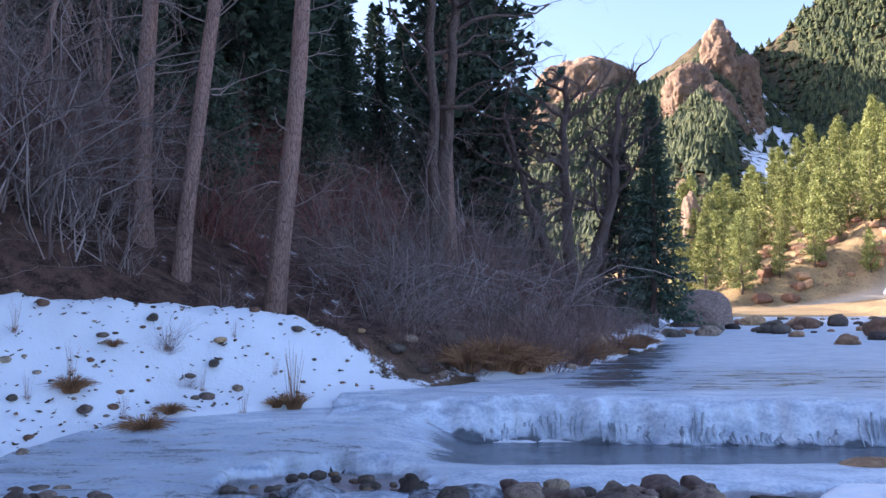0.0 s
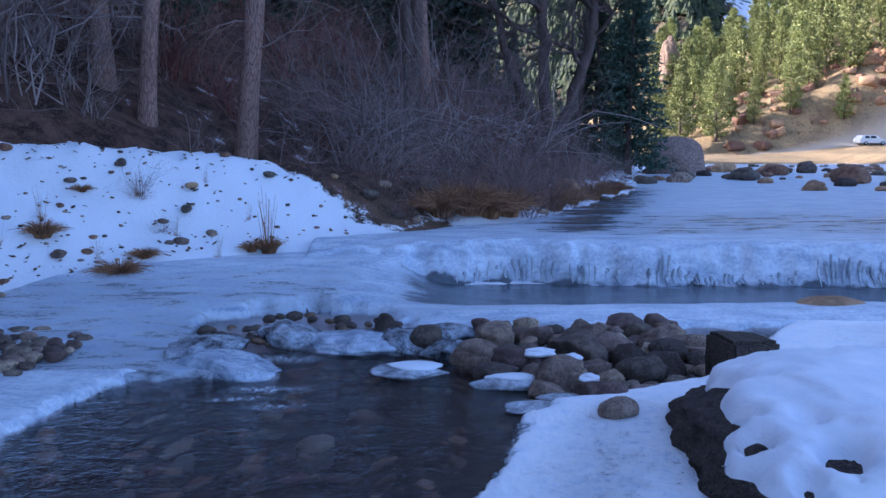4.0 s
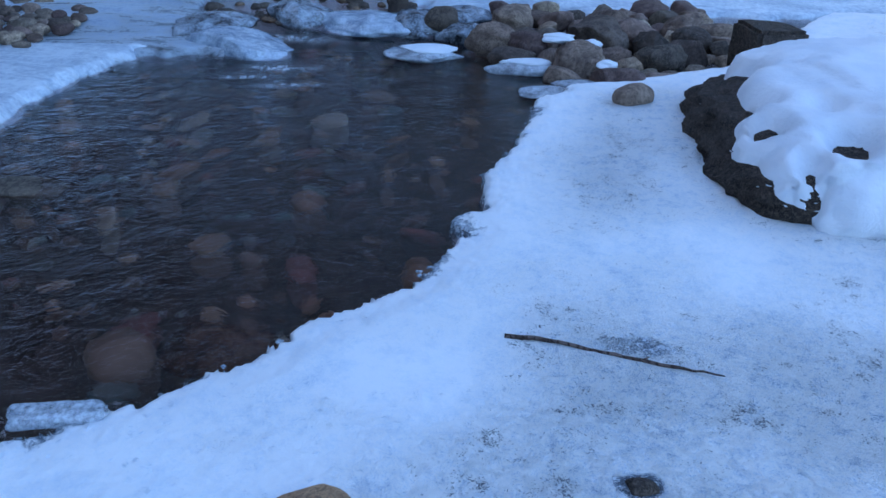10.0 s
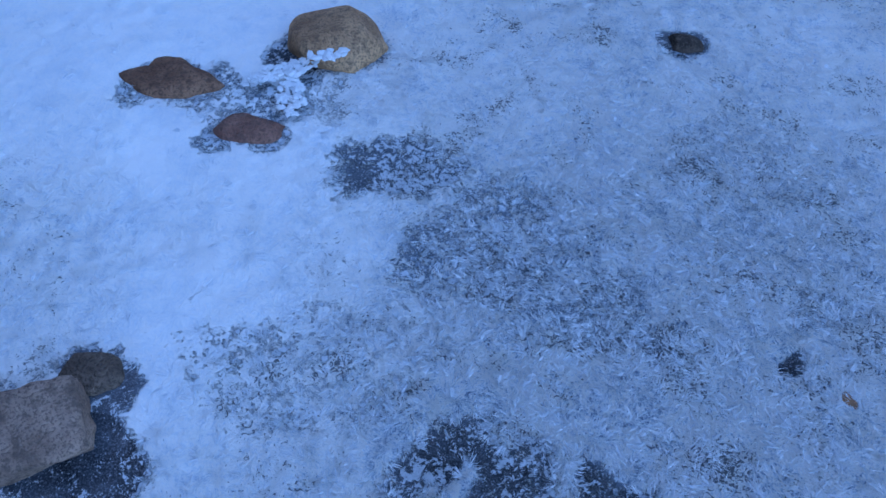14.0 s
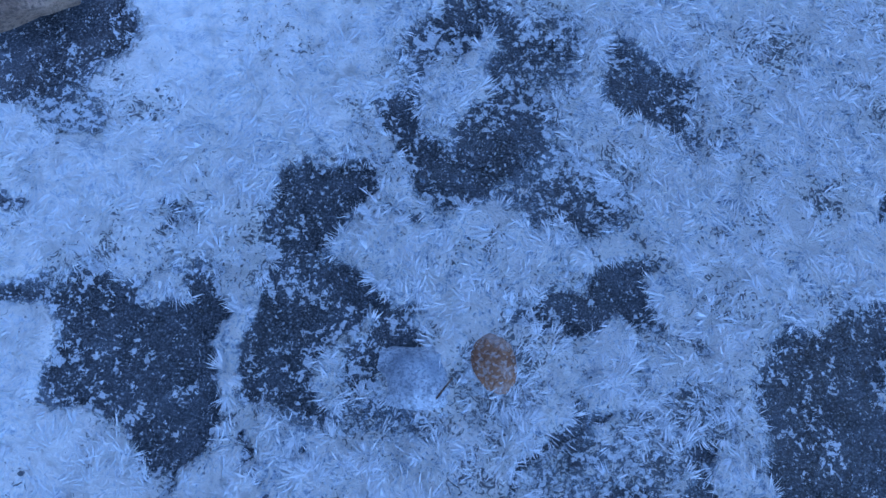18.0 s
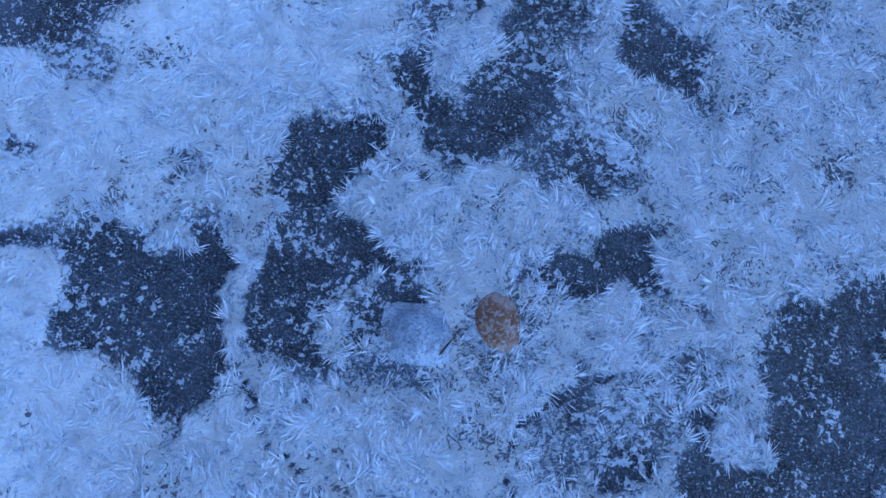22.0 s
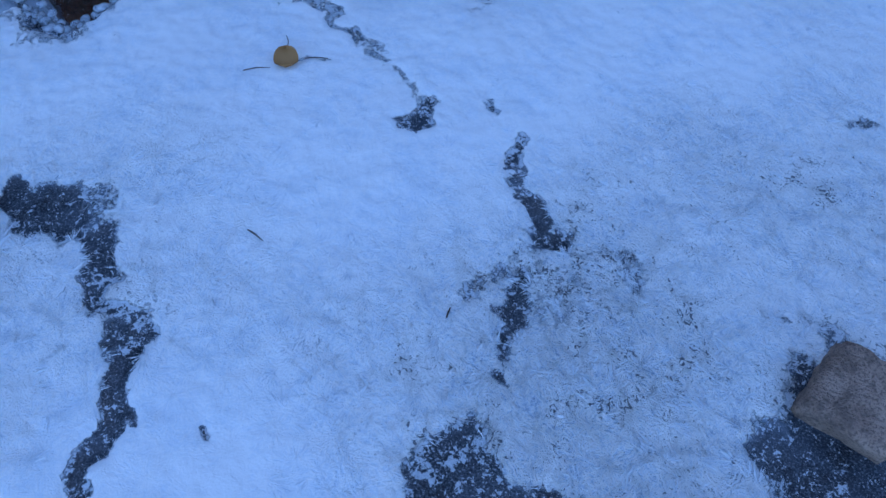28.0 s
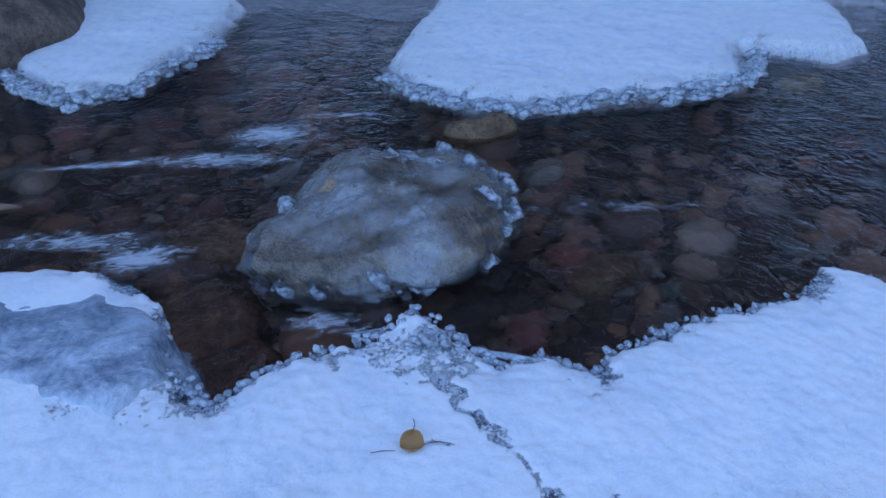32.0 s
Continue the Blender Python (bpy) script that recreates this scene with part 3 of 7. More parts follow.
# ---- creek: bed, water, ice ----
EDGE = [(-2.7, -4.0), (-2.55, -1.5), (-2.46, -1.1), (-2.42, -0.83), (-2.2, -0.68), (-1.95, -0.69), (-1.76, -0.57), (-1.86, -0.45),
        (-1.92, -0.2), (-2.03, -0.05), (-1.86, 0.02), (-1.73, 0.07), (-1.76, 0.19), (-1.65, 0.28), (-1.75, 0.42), (-1.81, 0.69),
        (-1.83, 0.97), (-1.92, 1.09), (-1.8, 1.26), (-1.45, 1.52), (-1.1, 1.66), (-0.86, 1.78), (-0.54, 2.03), (-0.4, 2.23),
        (-0.05, 2.49), (0.15, 2.9), (0.11, 3.06), (0.24, 3.15), (0.26, 3.48), (0.54, 4.24), (0.62, 4.6), (0.9, 4.94),
        (1.25, 5.06), (1.9, 5.35), (2.5, 5.7), (2.9, 6.4)]


DONE = {}


def edge_distance(x, y):
    """How far a place lies inside the near ice, in metres; below nought over the water."""
    shape = np.shape(x)
    px, py = np.ravel(x), np.ravel(y)
    key = (px.size, float(px[0]), float(py[-1]))
    if key in DONE:
        return DONE[key].reshape(shape)
    ring = EDGE + [(3.4, 7.0), (9.0, 7.0), (9.0, -5.0), (-2.7, -5.0)]
    best, inside = np.full(px.shape, 1e9), np.zeros(px.shape, bool)
    for n, (ax, ay) in enumerate(ring):
        bx, by = ring[(n + 1) % len(ring)]
        dx, dy = bx - ax, by - ay
        t = np.clip(((px - ax) * dx + (py - ay) * dy) / (dx * dx + dy * dy), 0, 1)
        best = np.minimum(best, np.hypot(px - ax - t * dx, py - ay - t * dy))
        crosses = ((ay > py) != (by > py)) & (px < ax + (py - ay) * dx / (dy if dy else 1e-9))
        inside ^= crosses
    d = np.where(inside, best, -best)
    d = d + 0.055 * (fbm(px * 9, py * 9, 2, 70) - 0.5) + 0.05 * (fbm(px * 30, py * 30, 3, 73) - 0.5)
    if px.size > 1000:
        DONE[key] = d
    return d.reshape(shape)


PATCHES = []


def clear(x, y, rx, ry, turn, amount):
    """A place where the frost is gone and the ice lies bare (amount above nought), or where frost is heaped."""
    PATCHES.append((x, y, rx, ry, radians(turn), amount))


def trail(points, width, amount):
    """A line of such places: a crack, a channel or a ridge of frost."""
    for (ax, ay), (bx, by) in zip(points, points[1:]):
        length = math.hypot(bx - ax, by - ay)
        clear((ax + bx) / 2, (ay + by) / 2, length * 0.5 + width, width, math.degrees(math.atan2(by - ay, bx - ax)), amount)


clear(-0.25, -0.10, 0.138, 0.119, 9, 1.00)
clear(-0.04, -0.03, 0.095, 0.111, 8, 1.00)
clear(-0.05, 0.13, 0.084, 0.087, 9, 0.90)
clear(0.11, 0.25, 0.141, 0.099, 9, 0.78)
clear(0.14, 0.40, 0.142, 0.094, 10, 0.70)
clear(0.25, 0.19, 0.079, 0.062, 9, 0.62)
clear(0.37, 0.38, 0.05, 0.10, 35, 0.75)
clear(0.29, 0.07, 0.095, 0.036, 8, 0.95)
clear(0.37, 0.06, 0.030, 0.051, 9, 0.85)
clear(0.08, -0.01, 0.064, 0.042, 9, 0.90)
clear(0.62, -0.07, 0.096, 0.125, 9, 0.85)
clear(0.58, -0.14, 0.084, 0.053, 8, 0.75)
clear(0.48, -0.12, 0.056, 0.037, 8, 0.50)
clear(0.30, -0.14, 0.034, 0.058, 8, 0.45)
clear(-0.41, -0.09, 0.062, 0.062, 9, 0.62)
clear(0.02, -0.13, 0.089, 0.038, 8, 0.60)
clear(-0.13, -0.06, 0.017, 0.090, 10, -1.00)
clear(-0.00, 0.17, 0.020, 0.084, 9, -0.80)
clear(0.15, 0.08, 0.139, 0.046, 9, -0.80)
clear(0.08, 0.31, 0.030, 0.074, 9, -0.50)
clear(0.01, -0.07, 0.016, 0.038, 7, -0.90)
clear(0.13, -0.01, 0.025, 0.017, 9, -0.80)
clear(-0.33, -0.24, 0.106, 0.052, 8, -0.80)
clear(0.38, -0.01, 0.129, 0.042, 9, -0.50)
clear(-0.25, -0.01, 0.020, 0.025, 9, -0.70)
clear(-0.64, -0.20, 0.063, 0.102, 49, 0.95)
clear(-0.58, -0.14, 0.101, 0.039, 49, 0.75)
clear(-0.57, -0.07, 0.045, 0.022, 50, 0.80)
clear(-0.41, -0.08, 0.033, 0.046, 49, 0.85)
clear(-0.48, -0.30, 0.048, 0.051, 48, 0.60)
clear(-0.47, -0.41, 0.051, 0.029, 48, 0.85)
clear(-0.62, -0.42, 0.038, 0.029, 48, 0.60)
clear(-0.60, -0.34, 0.057, 0.022, 49, 0.40)
clear(-0.45, -0.14, 0.058, 0.057, 49, -0.80)
clear(-0.56, -0.37, 0.091, 0.044, 49, -0.50)
clear(-0.91, -0.58, 0.030, 0.100, 69, 0.95)
clear(-1.15, -0.59, 0.033, 0.084, 69, 0.80)
clear(-1.28, -0.62, 0.047, 0.065, 69, 0.65)
clear(-0.79, -0.64, 0.021, 0.061, 67, 0.80)
clear(-1.02, -0.58, 0.024, 0.049, 68, 0.70)
clear(-0.85, 0.01, 0.025, 0.076, 69, 0.75)
clear(-1.02, 0.10, 0.031, 0.051, 69, 0.90)
clear(-1.09, 0.12, 0.015, 0.051, 70, 0.60)
clear(-1.16, 0.12, 0.026, 0.034, 69, 0.70)
clear(-1.30, 0.01, 0.029, 0.060, 70, 0.70)
clear(-0.95, 0.11, 0.057, 0.017, 69, 0.70)
clear(-0.62, -0.40, 0.035, 0.029, 68, 0.65)
clear(-0.75, -0.07, 0.020, 0.024, 70, 0.60)
clear(-0.86, 0.21, 0.027, 0.022, 70, 0.45)
clear(-0.89, 0.08, 0.099, 0.115, 69, 0.25)
clear(-0.08, 1.02, 0.151, 0.095, 5, 0.60)
clear(0.14, 0.84, 0.162, 0.153, 5, 0.46)
clear(0.30, 0.71, 0.152, 0.085, 5, 0.47)
clear(-0.41, 1.15, 0.230, 0.074, 6, 0.40)
clear(0.66, 1.05, 0.203, 0.200, 5, 0.28)
clear(0.12, 0.79, 0.167, 0.127, 9, 0.38)
clear(0.66, 0.66, 0.029, 0.027, 8, 0.80)
clear(0.73, 0.77, 0.090, 0.046, 10, 0.45)
clear(-0.13, 0.57, 0.228, 0.121, 9, 0.30)
clear(-0.46, 0.26, 0.087, 0.059, 9, 0.70)
clear(-1.83, -0.07, 0.17, 0.14, 75, 0.34)
clear(-1.93, -0.73, 0.19, 0.22, 75, 0.28)
clear(-0.25, 1.33, 0.135, 0.105, 10, 0.85)
clear(-0.55, 1.18, 0.130, 0.080, 8, 0.48)
clear(-0.38, 1.06, 0.090, 0.065, 0, 0.46)
clear(0.54, 1.46, 0.060, 0.050, 0, 0.60)
clear(-0.505, 0.36, 0.098, 0.082, 35, 1.0)
clear(-0.50, 0.50, 0.080, 0.065, 0, 0.60)
clear(-0.44, 0.30, 0.080, 0.060, 20, 0.85)
clear(0.18, -0.04, 0.050, 0.060, 0, 0.40)
clear(0.665, 2.060, 0.125, 0.050, -12, 0.46)
clear(-0.43, 0.20, 0.050, 0.040, 0, 0.60)
clear(-0.17, -0.19, 0.008, 0.070, -25, 0.90)
clear(0.37, 0.00, 0.012, 0.040, 20, 0.90)
clear(0.28, -0.06, 0.010, 0.030, 20, 0.80)
trail([(-1.232, -0.607), (-1.145, -0.591), (-1.055, -0.569)], 0.011, 0.75)
trail([(-1.030, -0.544), (-0.950, -0.544)], 0.012, 0.9)
trail([(-0.953, -0.551), (-0.889, -0.579), (-0.830, -0.609)], 0.022, 0.95)
trail([(-0.830, -0.609), (-0.780, -0.647)], 0.016, 0.95)
trail([(-1.312, -0.695), (-1.277, -0.646)], 0.03, 0.9)
trail([(-1.319, 0.007), (-1.295, 0.009)], 0.011, 0.75)
trail([(-1.283, 0.170), (-1.258, 0.147)], 0.014, 0.55)
trail([(-1.159, 0.115), (-1.145, 0.131)], 0.014, 0.75)
trail([(-1.051, 0.093), (-0.992, 0.113)], 0.016, 0.95)
trail([(-0.961, 0.093), (-0.943, 0.121)], 0.011, 0.9)
trail([(-0.892, 0.036), (-0.824, -0.020), (-0.777, -0.032)], 0.015, 0.72)
trail([(-0.893, -0.032), (-0.910, -0.015)], 0.02, 0.5)
trail([(-0.764, -0.065), (-0.754, -0.065)], 0.015, 0.7)
trail([(-0.864, 0.199), (-0.852, 0.202)], 0.02, 0.45)
trail([(-0.656, 0.426), (-0.636, 0.422)], 0.03, 0.5)
trail([(-0.810, -0.495), (-0.805, -0.493)], 0.008, 0.8)
trail([(-1.016, 0.810), (-1.005, 0.821)], 0.02, 0.45)
trail([(-1.306, -0.563), (-1.272, -0.576)], 0.04, 0.45)
trail([(-0.127, -0.118), (-0.092, -0.181), (-0.052, -0.234), (0.005, -0.277)], 0.0045, 0.9)
trail([(0.223, -0.153), (0.219, -0.194), (0.250, -0.241)], 0.0045, 0.9)
trail([(0.390, 0.123), (0.389, 0.047), (0.416, -0.006)], 0.0045, 0.9)
trail([(0.231, -0.117), (0.303, -0.073), (0.365, -0.058), (0.448, -0.037)], 0.0045, 0.9)
trail([(-0.279, 0.073), (-0.264, 0.072)], 0.016, 0.6)
trail([(-0.472, 0.105), (-0.458, 0.080)], 0.018, 0.7)
trail([(-0.492, 0.283), (-0.442, 0.270)], 0.04, 0.6)
trail([(0.038, 0.135), (0.043, 0.117)], 0.006, 1.0)
trail([(0.487, 0.251), (0.499, 0.244)], 0.008, 0.8)
trail([(0.520, 0.188), (0.525, 0.169)], 0.006, 0.8)
trail([(0.413, 0.020), (0.429, -0.007)], 0.006, 1.0)
trail([(0.270, -0.052), (0.280, -0.065)], 0.005, 1.0)
trail([(0.299, -0.097), (0.311, -0.143)], 0.03, 0.6)
trail([(0.437, -0.124), (0.473, -0.145)], 0.03, 0.8)
trail([(0.546, 0.398), (0.549, 0.395)], 0.008, 0.7)
trail([(0.661, 0.274), (0.663, 0.250)], 0.008, 0.8)
trail([(-0.015, -0.195), (-0.008, -0.198)], 0.005, 0.9)
trail([(0.351, -0.203), (0.368, -0.201)], 0.03, 0.85)
trail([(-0.029, 0.196), (0.057, 0.130)], 0.02, -0.7)
trail([(-0.173, 0.025), (-0.123, -0.041), (-0.118, -0.097)], 0.015, -0.9)
trail([(-0.000, -0.007), (0.019, -0.076)], 0.016, -0.7)
trail([(0.486, -0.130), (0.529, -0.157)], 0.035, -0.8)
trail([(0.022, 0.071), (0.182, 0.081), (0.289, 0.113)], 0.04, -0.75)
trail([(0.122, -0.010), (0.142, 0.000)], 0.025, -0.7)
# dark pane, crescent plate and milky lobes beside the rusty stone
clear(0.62, -0.10, 0.10, 0.11, 0, 1.0)
clear(0.66, 0.05, 0.045, 0.085, 10, 0.9)
clear(0.55, -0.20, 0.11, 0.07, 0, 0.9)
clear(0.33, -0.16, 0.105, 0.075, 5, 0.52)
clear(0.42, -0.09, 0.075, 0.045, 10, 0.44)
clear(0.46, -0.135, 0.030, 0.042, 20, 0.95)
clear(0.300, -0.120, 0.022, 0.034, 0, 0.8)
clear(0.06, -0.122, 0.075, 0.036, 0, 0.55)
clear(-0.405, -0.13, 0.040, 0.055, 0, -1.0)
clear(0.034, 0.244, 0.035, 0.045, 0, 0.9)
clear(0.13, 0.41, 0.09, 0.045, 0, 0.85)
clear(0.20, 0.255, 0.06, 0.045, 0, 0.85)
clear(0.27, 0.177, 0.045, 0.04, -40, 0.85)
clear(0.37, 0.376, 0.050, 0.042, 0, 0.85)
clear(-0.472, 0.27, 0.055, 0.045, 0, 0.9)
clear(0.475, 0.14, 0.085, 0.17, 0, -0.9)
clear(0.10, 0.33, 0.022, 0.075, -25, -0.9)
trail([(0.221, -0.171), (0.245, -0.118), (0.284, -0.094)], 0.005, 1.0)
trail([(-0.182, 0.028), (-0.128, -0.037), (-0.121, -0.100)], 0.016, -1.0)
trail([(-0.692, -0.145), (-0.652, -0.175), (-0.585, -0.240)], 0.040, 0.85)
trail([(-0.620, -0.120), (-0.569, -0.078)], 0.024, 0.75)
trail([(-0.519, -0.437), (-0.470, -0.400)], 0.022, 0.9)
trail([(-0.634, -0.416), (-0.577, -0.330), (-0.506, -0.315)], 0.018, 0.55)
trail([(-1.728, -0.070), (-1.634, -0.051), (-1.540, -0.036)], 0.013, 0.55)
trail([(-1.553, -0.022), (-1.440, -0.010), (-1.311, 0.010)], 0.016, 0.36)
trail([(-1.520, -0.120), (-1.545, -0.190)], 0.010, 0.55)
trail([(-1.337, -0.693), (-1.273, -0.655)], 0.040, 0.95)


def bare_ice(x, y):
    wx = x + 0.11 * (fbm(x * 11, y * 11, 4, 80) - 0.5)
    wy = y + 0.11 * (fbm(x * 11, y * 11, 4, 90) - 0.5)
    c = 0.11 + 0.20 * (fbm(x * 4, y * 4, 3, 95) - 0.5)
    hi, lo = np.zeros(np.shape(x)), np.zeros(np.shape(x))
    for px, py, rx, ry, a, amount in PATCHES:
        reach = 1.35 * max(rx, ry)
        near = np.nonzero((np.abs(wx - px) < reach) & (np.abs(wy - py) < reach))
        dx, dy = wx[near] - px, wy[near] - py
        u, v = dx * math.cos(a) + dy * math.sin(a), -dx * math.sin(a) + dy * math.cos(a)
        f = step(1.32, 0.72, np.sqrt((u / rx) ** 2 + (v / ry) ** 2))
        if amount > 0:
            hi[near] = np.maximum(hi[near], f * amount)
        else:
            lo[near] = np.maximum(lo[near], -f * amount)
    return np.clip(c + hi * 0.95 - lo * 0.9, 0, 1.2)


def flecked(x, y):
    """Where the frost is thin and picked with holes."""
    d = edge_distance(x, y)
    f = 0.22 + 0.62 * step(-0.5, 0.25, x - 0.25 * (y - 0.4)) * step(1.5, 0.5, y) + 0.22 * step(-0.2, 0.4, x) * step(2.6, 1.4, y) + 1.0 * (fbm(x * 1.6, y * 1.6, 3, 97) - 0.5) - 0.30 * step(-0.7, -1.3, x)
    return np.clip(f, 0.0, 1.0) * step(0.05, 0.5, d)


def near_level(x, y):
    return np.where(y < 2.2, -0.031 * y, -0.068 + 0.012 * (y - 2.2)) + 0.03 * step(2.0, 3.6, x) * step(2.0, 3.5, y)


def near_ice_height(x, y):
    d = edge_distance(x, y)
    z = near_level(x, y) + 0.022 * (fbm(x * 2.2, y * 2.2, 3, 30) - 0.5) + 0.006 * (fbm(x * 45, y * 45, 3, 33) - 0.5)
    z = z - 0.007 * bare_ice(x, y) - 0.035 * np.exp(-np.maximum(d, 0) / 0.05)
    z = np.maximum(z, -0.085 + 0.03 * step(0, 0.2, d))
    return np.where(d > 0.006, z, np.minimum(z - 0.02, -0.06) - 8.0 * np.maximum(0.006 - d, 0)).clip(-0.17, 1)


near_ice = grid("near_ice", spaced((-2.75, 0.95, 0.0085), (0.95, 8.0, 0.045)), spaced((-4.2, -0.95, 0.04), (-0.95, 1.7, 0.0085), (1.7, 3.4, 0.016), (3.4, 7.0, 0.03)),
                near_ice_height, FROST, keep=lambda x, y: edge_distance(x, y) > -0.018,
                clear=lambda x, y: np.maximum(bare_ice(x, y), 0.75 * np.exp(-np.maximum(edge_distance(x, y), 0) / (0.01 + 0.09 * step(0.42, 0.75, fbm(x * 5, y * 5, 3, 75))))), fleck=flecked)
tagged(near_ice, "frost-covered shelf of blue-white ice with dark bare panes", "ice", kind="structure")


def creek_bed_height(x, y):
    return -0.36 + 0.14 * (fbm(x * 1.1, y * 1.1, 4, 45) - 0.5) + 0.05 * (fbm(x * 7, y * 7, 3, 47) - 0.5)


bed = grid("creek_bed", spaced((-9.0, 3.0, 0.06)), spaced((-4.5, 7.6, 0.06)), creek_bed_height, DARK_ROCK)
tagged(bed, "dark brown creek bed of silt and gravel", "creek bed", kind="structure")


def water_height(x, y):
    return -0.135 + 0.11 * step(6.1, 6.9, y) + 0.012 * (fbm(x * 3, y * 6, 3, 50) - 0.5) + 0.02 * step(5.0, 6.2, y) * (fbm(x * 7, y * 7, 2, 52) - 0.5)


water = grid("water", spaced((-9.0, 3.2, 0.05)), spaced((-4.5, 7.6, 0.05)), water_height, WATER)
water.visible_shadow = False
tagged(water, "clear dark creek water rippling over stones", "water", kind="structure")


def lip_line(x, y):
    return 9.55 - 0.16 * np.maximum(x - 1, 0) + 0.25 * (fbm(x * 0.8, y * 0, 3, 130) - 0.5)


def upper_level(x, y):
    """Overflow ice up the creek: a weir, a low pool and the frozen step above it."""
    lip = lip_line(x, y)
    top = np.interp(y, [8, 10, 20, 35, 60, 110], [0.43, 0.46, 0.56, 0.78, 1.0, 1.4])
    low = 0.0 + 0.06 * np.exp(-((y - 7.35) / 0.42) ** 2)
    face = step(-0.26, 0.14, y - lip + 0.22 * (fbm(x * 4, y * 3, 4, 133) - 0.5))
    right = low + (top - low) * face
    left = np.interp(y, [6.2, 7.2, 8.6, 10.2, 20], [-0.08, 0.05, 0.24, 0.45, 0.56])
    w = step(0.45, -0.7, x + 0.25 * (fbm(x, y, 2, 137) - 0.5))
    z = right * (1 - w) + left * w
    return z + 0.03 * (fbm(x * 1.6, y * 1.6, 4, 140) - 0.5) * step(6.6, 7.4, y) + 0.11 * step(0.05, 0.3, face) * (1 - step(0.1, 0.8, y - lip)) * (fbm(x * 4.5, y * 6, 4, 144) - 0.4)


def upper_clear(x, y):
    lip = lip_line(x, y)
    pool = 0.85 * step(7.55, 7.8, y + 0.3 * (fbm(x * 1.5, y * 1.5, 3, 150) - 0.5)) * step(-0.14, -0.26, y - lip + 0.16 * (fbm(x * 5, y * 5, 3, 133) - 0.5)) * step(-0.5, 0.3, x)
    run = 0.75 * np.exp(-(((x - 0.31 * (y - 10) - 1.9) / (0.35 + 0.035 * y)) ** 2)) * step(10.2, 11.2, y) * step(27, 20, y)
    sheet = 0.38 * step(10.0, 10.8, y) * step(16, 12.5, y) * step(1.5, 3.0, x)
    weir = 0.55 * np.exp(-(((x + 0.7) / 1.0) ** 2 + ((y - 6.95) / 0.55) ** 2))
    flow = weir + 0.34 * step(-0.3, -1.0, x) * step(9.5, 8, y)
    return 0.19 + np.maximum(np.maximum(pool, run), np.maximum(sheet, flow)) + 0.25 * step(30, 45, y)


def upper_margin(x, y):
    """How far a place lies inside the overflow ice."""
    d = left_shore(y) - x
    gap = (np.hypot((x + 1.05) / 0.98, (y - 7.05) / 0.80) + 0.35 * (fbm(x * 4, y * 4, 3, 160) - 0.5) - 0.9) * 0.6
    front = np.where(x < -1.5, 5.75, 6.5 + 0.3 * step(-0.6, 0.3, x)) + 0.22 * (fbm(x * 3, 0 * y, 2, 162) - 0.5) + 0.16 * (fbm(x * 6, y * 6, 3, 165) - 0.5)
    return np.minimum(np.minimum(0.9 - d, 1.2 - (x - right_shore(y))), np.minimum(y - front, gap))


def upper_height(x, y):
    m = upper_margin(x, y)
    z = np.where(x < -1.35, np.minimum(upper_level(x, y), np.interp(y, [5.7, 7.0], [-0.05, 0.3])), upper_level(x, y))
    z = z - 0.05 * np.exp(-np.maximum(m, 0) / 0.06)
    return z - 0.16 * step(0.07, -0.03, m)


river_ice = grid("river_ice", spaced((-5.5, 7.0, 0.036), (7.0, 40, 0.3)), spaced((5.0, 11.5, 0.03), (11.5, 24, 0.12), (24, 62, 0.5)),
                 upper_height, RIVER_ICE, keep=lambda x, y: upper_margin(x, y) > -0.03, clear=upper_clear)
tagged(river_ice, "milky blue overflow ice with a frozen step and dark thin panes", "ice", kind="structure")


CURTAIN_ICE = make_clear_ice("curtain_ice", (0.30, 0.35, 0.42), (0.72, 0.78, 0.85))


def ice_curtain():
    """Ribs and icicles frozen on the face of the step."""
    r = np.random.RandomState(47)
    ribs = []
    for x in np.arange(0.3, 7.0, 0.022):
        x = x + r.normal() * 0.02
        y = float(lip_line(np.array([x]), np.array([9.5]))[0]) - 0.10 + r.normal() * 0.07
        top = r.uniform(0.06, 0.26) * (0.45 + 1.1 * float(vnoise(x * 2.1, 3.0, 49)))
        bottom = 0.02
        t = np.linspace(0, 1, 6)
        path = np.stack([x + 0.01 * np.sin(t * 5 + x * 9), y - 0.05 * t + 0.02 * np.sin(t * 4), top + (bottom - top) * t], 1)
        ribs.append(tube(path, r.uniform(0.010, 0.034) * np.interp(t, [0, 0.3, 1], [0.6, 1.0, 0.25]), 6, int(x * 50), 0.5))
    v, f = joined(ribs)
    return mesh_of("ice_curtain", v, f, CURTAIN_ICE)


thing("ice_curtain", ice_curtain(), "ribs and icicles of milky ice on the frozen step", "ice", kind="stuff")


def sprays(centres, ways, lengths, widths, rng):
    """Small pointed sprays of needles, each a bent diamond."""
    n = len(centres)
    ways = ways / (np.linalg.norm(ways, axis=1, keepdims=True) + 1e-9)
    side = np.cross(ways, rng.normal(size=(n, 3)))
    side /= np.linalg.norm(side, axis=1, keepdims=True) + 1e-9
    L, W = lengths[:, None], widths[:, None]
    mid = centres + ways * L * 0.45 + rng.normal(size=(n, 3)) * W * 0.15
    v = np.stack([centres, mid + side * W * 0.5, centres + ways * L, mid - side * W * 0.5], 1).reshape(-1, 3)
    return v, np.arange(4 * n).reshape(n, 4)


